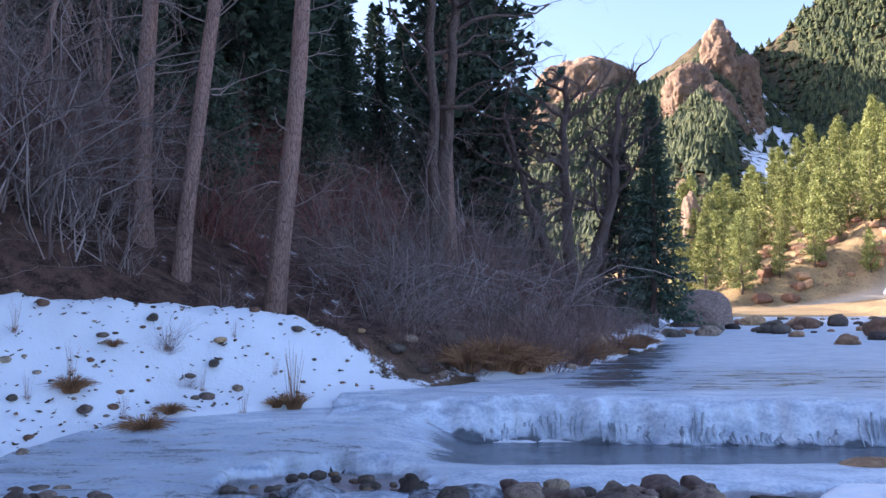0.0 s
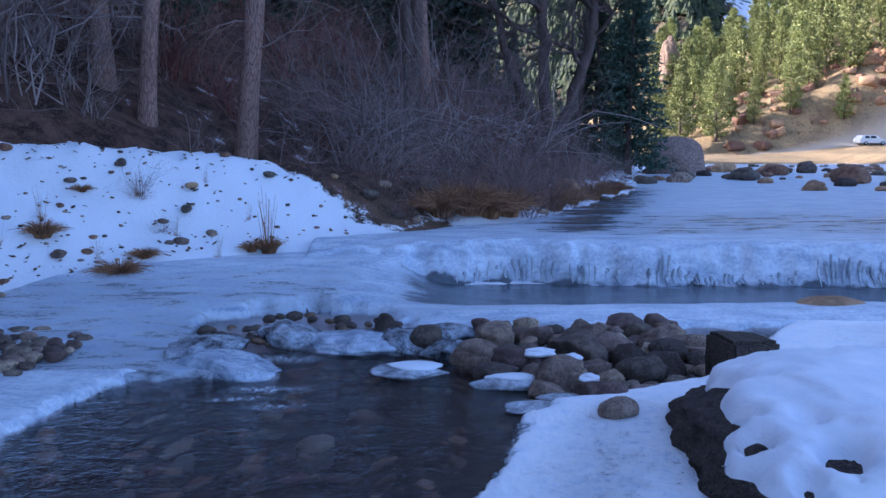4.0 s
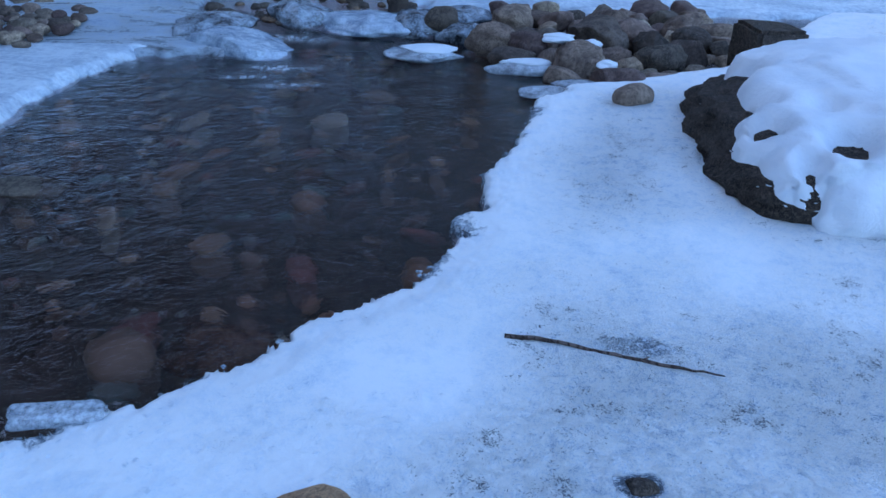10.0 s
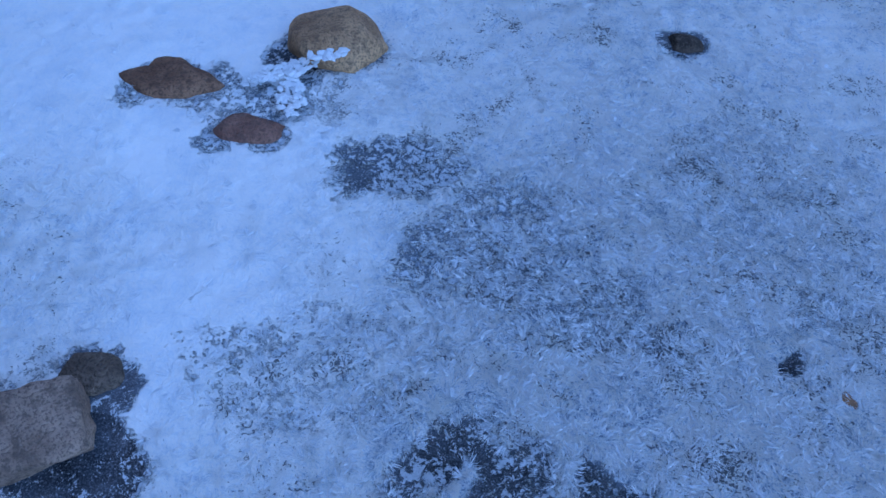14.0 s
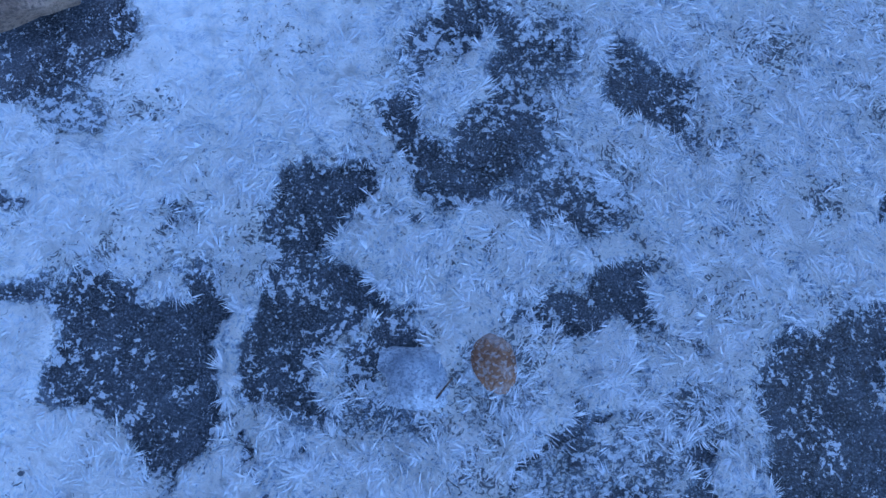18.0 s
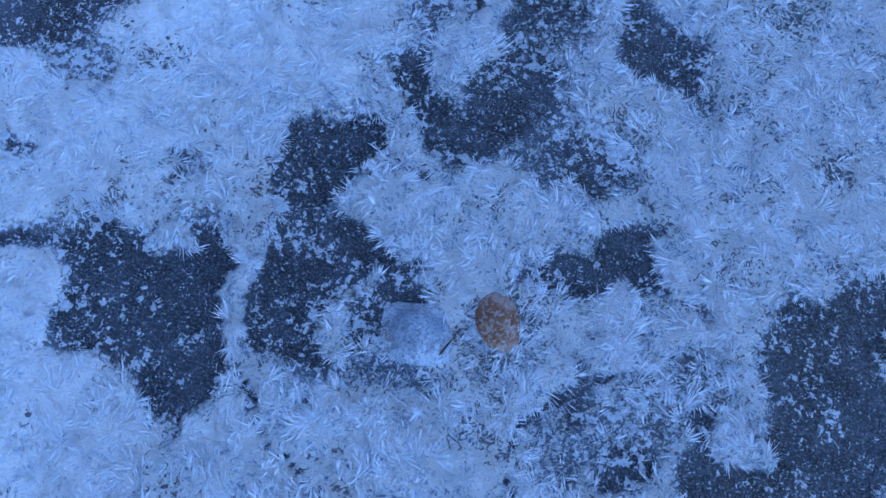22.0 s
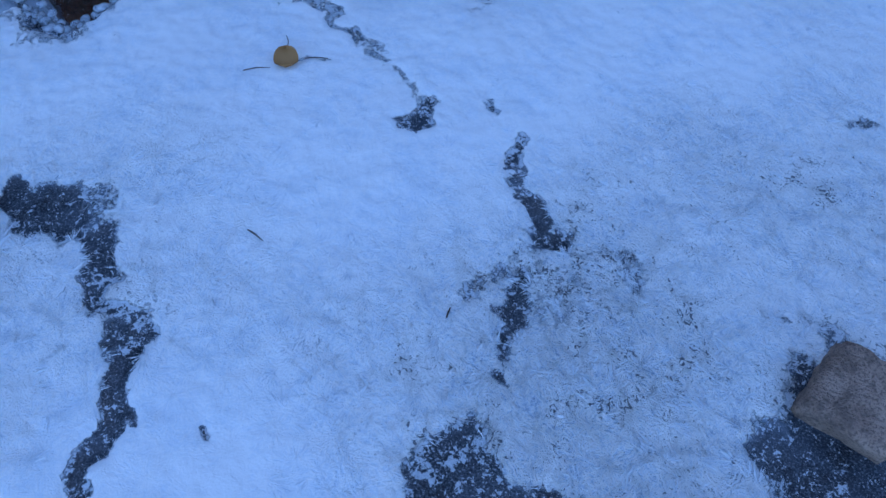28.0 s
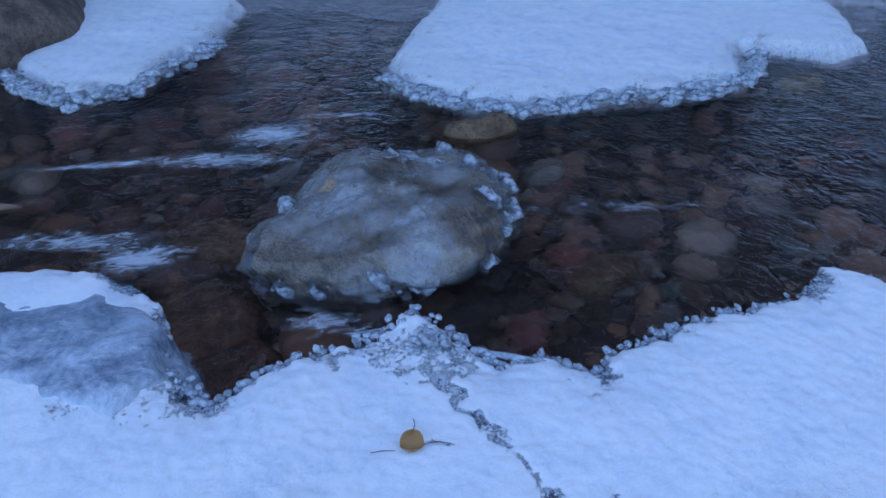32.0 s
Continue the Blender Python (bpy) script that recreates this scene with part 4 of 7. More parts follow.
def make_glaze():
    m = Nodes("ice_glaze")
    v = m.coords()
    a, b = m.noise(v, 7.0, 6.0, 0.66, 0.8), m.noise(v, 60.0, 3.0)
    normal = m.bump(m.math("ADD", a, m.math("MULTIPLY", b, 0.3)), 0.7, 0.02)
    white = m.ramp(m.math("ADD", m.attr("milk"), m.math("MULTIPLY", m.math("SUBTRACT", m.math("ADD", m.math("MULTIPLY", a, 0.8), m.math("MULTIPLY", b, 0.2)), 0.5), 1.5)), (0.32, 0.03), (0.95, 0.60))
    m.finish(m.mix(b, (0.60, 0.65, 0.72), (0.82, 0.86, 0.90)), 0.15, normal, 0.8)
    clear = m.add("BsdfTransparent", Color=(0.80, 0.82, 0.84, 1))
    gloss = m.add("BsdfGlossy", Color=(1, 1, 1, 1), Roughness=0.06, Normal=normal)
    film = m.add("MixShader", Fac=m.add("Fresnel", IOR=1.5, Normal=normal).outputs[0])
    m.put(film.inputs[1], clear.outputs[0])
    m.put(film.inputs[2], gloss.outputs[0])
    both = m.add("MixShader", Fac=white)
    m.put(both.inputs[1], film.outputs[0])
    m.put(both.inputs[2], m.bsdf.outputs[0])
    m.put(m.out.inputs["Surface"], both.outputs[0])
    return m.mat


GLAZE = make_glaze()


def make_dark_ice(name, dark, light, lo, hi):
    m = Nodes(name)
    v = m.coords()
    a, b = m.noise(v, 8.0, 5.0, 0.62, 0.6), m.noise(v, 60.0, 3.0)
    tone = m.math("ADD", m.math("MULTIPLY", a, 0.75), m.math("MULTIPLY", b, 0.25))
    normal = m.bump(m.math("ADD", a, m.math("MULTIPLY", b, 0.3)), 0.5, 0.02)
    return m.finish(m.mix(m.ramp(tone, (lo, 0.0), (hi, 1.0)), dark, light), 0.10, normal, 0.9)


def make_rim_ice():
    """Clear ice with a little trapped air."""
    m = Nodes("rim_ice")
    v = m.coords()
    a, b = m.noise(v, 40.0, 4.0, 0.6), m.noise(v, 160.0, 3.0)
    normal = m.bump(m.math("ADD", a, m.math("MULTIPLY", b, 0.3)), 0.5, 0.006)
    m.finish((0.74, 0.80, 0.88), 0.10, normal, 0.8)
    clear = m.add("BsdfTransparent", Color=(0.90, 0.93, 0.96, 1))
    gloss = m.add("BsdfGlossy", Color=(1, 1, 1, 1), Roughness=0.04, Normal=normal)
    film = m.add("MixShader", Fac=m.add("Fresnel", IOR=1.6, Normal=normal).outputs[0])
    m.put(film.inputs[1], clear.outputs[0])
    m.put(film.inputs[2], gloss.outputs[0])
    both = m.add("MixShader", Fac=m.ramp(a, (0.38, 0.22), (0.68, 0.70)))
    m.put(both.inputs[1], film.outputs[0])
    m.put(both.inputs[2], m.bsdf.outputs[0])
    m.put(m.out.inputs["Surface"], both.outputs[0])
    return m.mat


RIM_ICE = make_rim_ice()
ICED_TAN = make_rock("iced_tan_stone", (0.26, 0.165, 0.11), (0.56, 0.40, 0.27), (0.12, 0.085, 0.06), 1.0, True)
DARK_ICE = make_dark_ice("dark_glazed_ice", (0.035, 0.038, 0.045), (0.48, 0.54, 0.62), 0.40, 0.68)
BLUE_ICE = make_dark_ice("smooth_blue_ice", (0.17, 0.22, 0.30), (0.56, 0.63, 0.72), 0.36, 0.62)
BOULDER_ROCK = make_rock("boulder_granite", (0.008, 0.007, 0.006), (0.042, 0.031, 0.025), (0.18, 0.135, 0.10), 1.3)
LEAF = make_plain("dry_leaf", (0.46, 0.24, 0.075), 0.6, grain=0.35)
TAN_GREY = make_rock("tan_grey_granite", (0.17, 0.112, 0.09), (0.36, 0.25, 0.205), (0.085, 0.062, 0.055), 1.3)
RUSTY = make_rock("rusty_stone", (0.20, 0.10, 0.06), (0.42, 0.23, 0.12), (0.50, 0.44, 0.42))
FROSTED = make_rock("frosted_stone", (0.24, 0.29, 0.36), (0.58, 0.63, 0.69), (0.14, 0.17, 0.22), 1.6)
HOAR = make_stems("hoar_frost", (0.72, 0.77, 0.84), (0.98, 0.98, 0.98))
OCHRE = make_rock("ochre_stone", (0.20, 0.12, 0.05), (0.42, 0.30, 0.14), (0.12, 0.08, 0.05), 1.0, True)


# ---- ice shelves on the far side of the pool ----
def ring_distance(x, y, ring):
    px, py = np.ravel(x), np.ravel(y)
    best, inside = np.full(px.shape, 1e9), np.zeros(px.shape, bool)
    for n, (ax, ay) in enumerate(ring):
        bx, by = ring[(n + 1) % len(ring)]
        dx, dy = bx - ax, by - ay
        t = np.clip(((px - ax) * dx + (py - ay) * dy) / (dx * dx + dy * dy), 0, 1)
        best = np.minimum(best, np.hypot(px - ax - t * dx, py - ay - t * dy))
        inside ^= ((ay > py) != (by > py)) & (px < ax + (py - ay) * dx / (dy if dy else 1e-9))
    return np.where(inside, best, -best).reshape(np.shape(x))


def ice_shelf(name, ring, top, label, material=None, cell=0.018, clear_amount=0.0, crinkle=0.08, dome=0.0):
    xs, ys = [p[0] for p in ring], [p[1] for p in ring]

    def dist(x, y):
        return ring_distance(x, y, ring) + crinkle * (fbm(x * 7, y * 7, 3, 170) - 0.5) + 0.6 * crinkle * (fbm(x * 24, y * 24, 2, 172) - 0.5)

    def height(x, y):
        d = dist(x, y)
        z = top + 0.04 * (fbm(x * 2, y * 2, 3, 176) - 0.5) + 0.01 * (fbm(x * 25, y * 25, 3, 177) - 0.5) + dome * step(0, 0.5, d) - 0.05 * np.exp(-np.maximum(d, 0) / 0.06)
        w = step(0.07, -0.02, d)
        return z * (1 - w) - 0.165 * w

    ob = grid(name, np.arange(min(xs) - 0.1, max(xs) + 0.1, cell), np.arange(min(ys) - 0.1, max(ys) + 0.1, cell), height, material or FROST,
              keep=lambda x, y: dist(x, y) > -0.025, clear=lambda x, y: clear_amount + 0.45 * np.exp(-np.maximum(dist(x, y), 0) / 0.04) + 0.15 * step(0.5, 0.8, fbm(x * 3, y * 3, 3, 179)), fleck=lambda x, y: 0.1 + 0.6 * np.exp(-np.maximum(dist(x, y), 0) / 0.08))
    return tagged(ob, label, "ice", kind="structure")


ice_shelf("ice_shelf_1", [(-4.00, 0.28), (-3.66, 0.45), (-3.44, 0.66), (-3.43, 1.07), (-3.40, 1.42), (-3.42, 1.85), (-3.92, 2.17), (-3.82, 2.30), (-3.60, 2.48), (-3.70, 2.76), (-4.4, 3.1), (-5.6, 3.3), (-5.6, 1.0), (-4.42, 0.36)], -0.045, "thick snow-white ice shelf over dark water")
ice_shelf("ice_shelf_2", [(-5.1, -1.7), (-4.26, -1.22), (-4.36, -0.87), (-5.05, -0.5), (-5.8, -0.27), (-6.6, -0.5), (-6.3, -1.7)], -0.05, "snowy ice shelf beside a grey rock")
ice_shelf("ice_shelf_3", [(-3.3, 5.9), (-1.5, 5.92), (-2.1, 5.74), (-2.28, 5.15), (-2.4, 4.6), (-2.36, 4.2), (-2.6, 3.8), (-3.2, 3.5), (-4.6, 3.6), (-4.6, 6.3), (-3.4, 6.3)], -0.06, "low ice shelf along the cobbled shore", RIVER_ICE, 0.022, 0.0)


# ---- large stones ----
def snow_capped_boulder():
    sx, sy, sz = 1.10, 1.28, 0.33
    v, f = stone(sx, sy, sz, 5, 6, 0.34, 0.3)
    v = v * (1 + 0.10 * noise3(v, 7.0, 91) + 0.07 * noise3(v, 18.0, 92) + 0.05 * noise3(v, 40.0, 93))[:, None]
    base = new("boulder")
    base.matrix_basis = pose(2.47, 3.68, -0.03)
    tagged(base, "dark granite boulder under a thick cap of snow", "boulder")
    part("rock", mesh_of("rock", v, f, BOULDER_ROCK), base)
    cover = (v[:, 0] + 0.95 - 0.30 * v[:, 1]) / 0.2 - 1.2 * step(0.10, 0.0, v[:, 2]) * step(-0.5, -0.75, v[:, 0]) + 2.6 * noise3(v, 3.2, 77) + 0.9 * noise3(v, 9.0, 79)
    for hx, hy, hr in ((-0.70, -0.58, 0.085), (-0.84, -0.98, 0.075), (-0.90, -0.68, 0.040), (-0.66, -0.22, 0.035), (-0.95, -0.30, 0.05)):
        cover = np.minimum(cover, (np.hypot(v[:, 0] - hx, (v[:, 1] - hy) * 0.8) - hr) / 0.09 + 1.0 * noise3(v, 9.0, 78))
    lift = 0.105 * step(-0.5, 0.7, cover) - 0.035
    out = v / (sx * sx, sy * sy, sz * sz)
    out = v + (out / np.linalg.norm(out, axis=1, keepdims=True) + (0, 0, 0.4)) * lift[:, None]
    part("snow_cap", mesh_of("snow_cap", out, f, SNOW), base, "thick smooth snow with rock showing through")


snow_capped_boulder()


def stone_block(x, y, z, sx, sy, sz, turn):
    bm = bmesh.new()
    bmesh.ops.create_cube(bm, size=1.0)
    bmesh.ops.bevel(bm, geom=bm.edges[:], offset=0.07, segments=2, affect="EDGES")
    bmesh.ops.subdivide_edges(bm, edges=bm.edges[:], cuts=3, use_grid_fill=True)
    for vert in bm.verts:
        vert.co = Vector((vert.co.x * sx, vert.co.y * sy, vert.co.z * sz * (1 - 0.12 * vert.co.x)))
        vert.co += noise.noise_vector(vert.co * 9.0) * 0.012
    me = bpy.data.meshes.new("stone_block")
    bm.to_mesh(me)
    bm.free()
    me.materials.append(BOULDER_ROCK)
    thing("stone_block", me, "squared dark stone block at the end of the rock pile", "rock", m=pose(x, y, z, 0, 0, turn))


stone_block(2.33, 5.5, 0.02, 0.38, 0.36, 0.37, 12)


rng = np.random.RandomState(4)
PILE = []
PILE_LABEL = "rounded brown river stone in a heap on the creek"


def pile_rock(x, y, z, s, n, **k):
    PILE.append((x, y, s))
    return put_stone("pile_rock", x, y, z, (s * rng.uniform(1.0, 1.4), s, s * rng.uniform(0.7, 0.92)), 200 + n, (COBBLE, TAN_GREY, COBBLE, GREY_GRANITE, DARK_ROCK, COBBLE, TAN_GREY)[n % 7], PILE_LABEL, "rock", "rocks of the pile", turn=rng.uniform(-50, 50), rough=0.55, square=0.7, tilt=rng.uniform(-25, 25), **k)


for n, (x, y, s) in enumerate(((0.62, 6.55, 0.20), (1.02, 6.62, 0.14), (1.40, 6.55, 0.19), (1.28, 6.22, 0.20), (1.62, 6.1, 0.15), (1.02, 5.62, 0.19), (1.22, 5.28, 0.17), (0.42, 6.12, 0.17), (0.70, 6.0, 0.16), (1.95, 6.45, 0.16), (1.82, 5.9, 0.15), (1.62, 5.72, 0.17))):
    pile_rock(x, y - 0.18, -0.165 + 0.12 * (y - 5.2) / 1.3 + 0.25 * s, s * 0.90, n, level=4)
for n in range(420):
    x = rng.uniform(0.45, 2.25)
    front = 5.52 - 0.52 * math.exp(-((x - 1.3) / 0.5) ** 2)
    y = rng.uniform(front, 6.75)
    s = rng.uniform(0.065, 0.14)
    if any(math.hypot(x - a, y - b) < 0.72 * (s + c) for a, b, c in PILE) or len(PILE) > 100:
        continue
    pile_rock(x, y, -0.165 + 0.13 * (y - 5.2) / 1.3 + 0.3 * s, s, n + 30)

# snow lodged between the stones of the pile
for n, (x, y, r) in enumerate(((0.92, 5.95, 0.08), (1.14, 5.80, 0.05), (1.18, 5.38, 0.045))):
    v, f = stone(r * 1.5, r * 1.2, 0.03, 700 + n, 4, 1.1)
    thing("snow_patch", mesh_of("snow_patch", v, f, SNOW), "small pad of snow lodged among the stones", "snow", "snow on the pile", m=pose(x, y - 0.15, -0.03 + 0.10 * (y - 5.2) / 1.3))

put_stone("cobble", 1.2, 4.55, -0.015, (0.13, 0.11, 0.085), 811, COBBLE, "reddish-brown cobble resting on the ice", square=0.15)
put_stone("cobble", 1.55, 4.28, -0.035, (0.085, 0.075, 0.045), 812, GRANITE, "small tan stone frozen into the ice", square=0.15)

# flat plates of ice at the foot of the pile and ice-glazed humps in the riffle
for n, (x, y, sx, sy, sz) in enumerate(((-0.05, 5.82, 0.30, 0.19, 0.05), (0.66, 5.45, 0.26, 0.14, 0.06), (0.76, 4.92, 0.22, 0.13, 0.03), (0.98, 5.12, 0.17, 0.08, 0.03))):
    v, f = stone(sx, sy, sz, 720 + n, 4, 0.45)
    plate = thing("ice_plate", mesh_of("ice_plate", v, f, GLASSY), "flat plate of layered ice at the water's edge", "ice", "ice plates", m=pose(x, y, -0.12))
    if n < 2:
        v, f = stone(sx * 0.75, sy * 0.7, 0.025, 730 + n, 3, 0.5)
        part("snow_cover", mesh_of("snow_cover", v, f, SNOW), plate, "dusting of snow", pose(0.02, 0.03, sz * 0.82))
for n, (x, y, z, sx, sy, sz) in enumerate(((-1.07, 6.78, -0.06, 0.36, 0.26, 0.16), (-1.45, 5.98, -0.13, 0.46, 0.32, 0.13), (-0.50, 6.62, -0.10, 0.52, 0.30, 0.11), (-0.12, 6.55, -0.11, 0.30, 0.24, 0.15), (0.20, 6.70, -0.06, 0.40, 0.24, 0.13), (0.26, 6.38, -0.12, 0.26, 0.22, 0.13), (-1.80, 6.5, -0.10, 0.42, 0.30, 0.12))):
    v, f = stone(sx, sy, sz, 740 + n, 5, 0.55)
    v = v * (1 + 0.10 * noise3(v, 9.0, 745 + n))[:, None]
    thing("iced_rock", mesh_of("iced_rock", v, f, BLUE_ICE if n in (1, 2) else DARK_ICE), "stone glazed with milky ice in the riffle", "rock", "iced rocks", m=pose(x, y, z, 0, 0, n * 17 - 40))
for n in range(46):
    a, u = rng.uniform(0, 6.28), math.sqrt(rng.rand())
    x, y, s = -1.05 + 0.9 * u * math.cos(a), 6.95 + 0.45 * u * math.sin(a), rng.uniform(0.03, 0.075)
    put_stone("riffle_stone", x, y, -0.095 + 0.11 * step(6.4, 7.4, y), (s * 1.4, s, s * 0.7), 600 + n % 17, (WET_BROWN, DARK_ROCK, DARK_ROCK)[n % 3], "dark wet stone in the riffle", "stone", "stones in the riffle", turn=rng.uniform(0, 180), level=2)
put_stone("wet_rock", -0.28, 6.75, 0.02, (0.085, 0.08, 0.13), 751, DARK_ROCK, "dark upright stone poking from the ice", rough=0.5)
put_stone("wet_rock", 0.08, 6.45, 0.0, (0.13, 0.11, 0.11), 752, DARK_ROCK, "dark wet stone under a rim of ice", rough=0.5)
put_stone("wet_rock", -1.9, 3.42, -0.175, (0.24, 0.14, 0.06), 753, DARK_ROCK, "dark stone just breaking the pool's surface", rough=0.4)
put_stone("wet_rock", -0.72, 2.25, -0.27, (0.20, 0.13, 0.11), 754, WET_BROWN, "brown sunken stone near the ice edge", rough=0.4)
put_stone("cobble", 4.1, 7.55, 0.02, (0.36, 0.22, 0.10), 755, GRANITE, "flat tan stone in the overflow ice", rough=0.4)
put_stone("frozen_rock", -5.7, -1.75, -0.12, (0.95, 0.6, 0.36), 756, GREY_GRANITE, "large grey rock at the edge of the snowy shelf", rough=0.4, level=4)

# ---- stones, stick and leaf frozen into the near ice ----
put_stone("frozen_stone", -0.25, 1.34, -0.055, (0.125, 0.095, 0.075), 761, GRANITE, "tan granite stone melted out of the ice", rough=0.3, square=0.45, level=4, turn=10)
put_stone("frozen_stone", -0.56, 1.19, -0.070, (0.12, 0.075, 0.055), 762, GRANITE, "tan stone under a film of ice", rough=0.7, level=4, turn=8)
put_stone("frozen_stone", -0.38, 1.06, -0.070, (0.075, 0.055, 0.055), 763, RED_STONE, "dull red stone under a film of ice", rough=0.7, level=4)
put_stone("frozen_stone", 0.54, 1.455, -0.050, (0.045, 0.035, 0.03), 764, DARK_ROCK, "small dark stone set in the frost", rough=0.3)
put_stone("frozen_stone", -0.530, 0.395, -0.012, (0.070, 0.062, 0.062), 765, TAN_GREY, "greyish-tan angular granite stone in a melted hollow", rough=0.45, square=0.95, level=4, turn=28, tilt=14)
put_stone("frozen_stone", -0.50, 0.500, -0.028, (0.055, 0.042, 0.03), 766, GREY_GRANITE, "flat tan stone glazed with ice", rough=0.3, level=4)
put_stone("frozen_stone", 0.085, -0.068, -0.012, (0.055, 0.046, 0.024), 767, FROSTED, "stone furred white with frost", rough=0.6, level=4)
put_stone("frozen_stone", 0.185, -0.045, -0.019, (0.038, 0.050, 0.024), 768, RUSTY, "rusty-brown stone showing through frost", rough=0.4, level=3)
put_stone("frozen_stone", 0.748, 0.60, -0.03, (0.035, 0.016, 0.014), 769, GRANITE, "sliver of tan stone in the frost", rough=0.4, turn=-40)


def frost_crust(x, y, z, rx, ry, turn, count, label):
    """Loose flakes of frost heaped in an oval."""
    r = np.random.RandomState(int(abs(x * 977 + y * 613)))
    flakes = []
    for _ in range(count):
        a, u = r.uniform(0, 6.28), r.rand() ** 0.6
        q = r.uniform(0.003, 0.008)
        lv, lf = stone(q * r.uniform(0.8, 1.8), q, q * r.uniform(0.3, 0.6), 970 + r.randint(12), 1, 1.0)
        c, d = math.cos(a * 1.7), math.sin(a * 1.7)
        lv = np.stack([lv[:, 0] * c - lv[:, 1] * d, lv[:, 0] * d + lv[:, 1] * c, lv[:, 2]], 1)
        flakes.append((lv + (rx * u * math.cos(a), ry * u * math.sin(a), r.uniform(0, 0.006)), lf))
    v, f = joined(flakes)
    thing("frost_crust", mesh_of("frost_crust", v, f, SNOW, False), label, "frost", kind="stuff", m=pose(x, y, z, 0, 0, turn))


BRIDGE = "ragged white crust of frost bridging the stones"
frost_crust(-0.335, 1.215, -0.020, 0.075, 0.022, 28, 130, BRIDGE)
frost_crust(-0.305, 1.150, -0.026, 0.030, 0.055, 10, 120, BRIDGE)
frost_crust(-0.245, 1.255, 0.000, 0.045, 0.014, 20, 60, BRIDGE)


def stick():
    r = np.random.RandomState(9)
    t = np.linspace(0, 1, 24)
    a, b = np.array([0.256, 2.118, -0.052]), np.array([0.893, 1.924, -0.048])
    path = a + (b - a) * t[:, None] + np.stack([0 * t, 0.012 * np.sin(t * 5), 0.004 * np.sin(t * 9)], 1) + r.normal(size=(24, 3)) * 0.0012
    v, f = tube(path, np.interp(t, [0, 0.1, 0.75, 1], [0.009, 0.0075, 0.006, 0.002]), 7, 3, 0.3)
    ob = thing("stick", mesh_of("stick", v, f, GREY_BARK), "thin dark bare stick lying on the ice", "stick")
    v, f = tube([path[15], path[15] + (0.02, 0.012, 0.004)], [0.005, 0.002], 5)
    part("stub", mesh_of("stub", v, f, GREY_BARK), ob)


stick()


def fallen_leaf(x, y, z, turn):
    n = 14
    t = np.linspace(-1, 1, n)
    X, Y = np.meshgrid(t, t)
    w = np.sqrt(np.clip(1 - Y**2, 0, 1)) * (1 - 0.28 * Y)
    px, py = X * w * 0.023, Y * 0.028
    pz = 0.006 * X**2 + 0.004 * np.sin(Y * 3) + 0.004
    idx = np.arange(n * n).reshape(n, n)
    q = np.stack([idx[:-1, :-1], idx[:-1, 1:], idx[1:, 1:], idx[1:, :-1]], -1).reshape(-1, 4)
    top = np.stack([px.ravel(), py.ravel(), pz.ravel()], 1)
    verts = np.concatenate([top, top - (0, 0, 0.0007)])
    ob = thing("fallen_leaf", None, "dry ochre cottonwood leaf lying on the ice", "leaf", m=pose(x, y, z, 0, 0, turn))
    part("blade", mesh_of("blade", verts, np.concatenate([q, q[:, ::-1] + n * n]), LEAF), ob)
    s = np.linspace(0, 1, 6)
    v, f = tube(np.stack([0.004 * np.sin(s * 3), 0.027 + 0.035 * s, 0.004 + 0.002 * s], 1), np.linspace(0.0012, 0.0008, 6), 4)
    part("stalk", mesh_of("stalk", v, f, GREY_BARK), ob)


fallen_leaf(-1.517, -0.185, 0.011, 75)
for n, (x, y, a, ln) in enumerate(((-1.512, -0.245, 80, 0.05), (-1.505, -0.13, 70, 0.045), (-1.12, -0.34, 30, 0.035), (-0.88, -0.1, 140, 0.02), (0.125, -0.085, 60, 0.045))):
    d = np.array([math.cos(radians(a)), math.sin(radians(a)), 0]) * ln / 2
    z = float(near_ice_height(np.array([x]), np.array([y]))[0]) + 0.002
    v, f = tube([np.array([x, y, z]) - d, np.array([x, y, z + 0.003]), np.array([x, y, z]) + d], [0.0012, 0.0014, 0.0008], 4)
    thing("pine_needle", mesh_of("pine_needle", v, f, GREY_BARK), "dark fallen needle lying on the frost", "twig", "fallen needles")

# ---- feathers of hoar frost standing on the ice ----
def frost_feathers():
    """Flat fans of fine needles, densest where the frost is feathery."""
    r = np.random.RandomState(66)
    n, per = 15000, 42
    x, y = r.uniform(-1.35, 1.0, n), r.uniform(-0.75, 1.9, n)
    keep = (r.rand(n) < 0.06 + 0.94 * flecked(x, y) * step(1.9, 0.9, y)) & (bare_ice(x, y) < 0.62)
    x, y = x[keep], y[keep]
    n = len(x)
    a = (r.uniform(0, 6.28, n)[:, None] + r.uniform(-1, 1, (n, per)) * r.uniform(0.3, 1.3, n)[:, None]).ravel()
    out = (r.rand(n, per) ** 0.8 * r.uniform(0.006, 0.030, n)[:, None]).ravel()
    px, py = np.repeat(x, per) + out * np.cos(a), np.repeat(y, per) + out * np.sin(a)
    keep = bare_ice(px, py) < 0.60
    px, py, a = px[keep], py[keep], a[keep] + r.normal(size=keep.sum()) * 0.15
    ways = np.stack([np.cos(a), np.sin(a), r.uniform(0.02, 0.32, len(a))], 1)
    L = r.uniform(0.006, 0.022, len(a))
    v, f = sprays(np.stack([px, py, near_ice_height(px, py) - 0.001], 1), ways, L, L * r.uniform(0.05, 0.10, len(L)), r)
    return mesh_of("frost_feathers", v, f, HOAR, False)


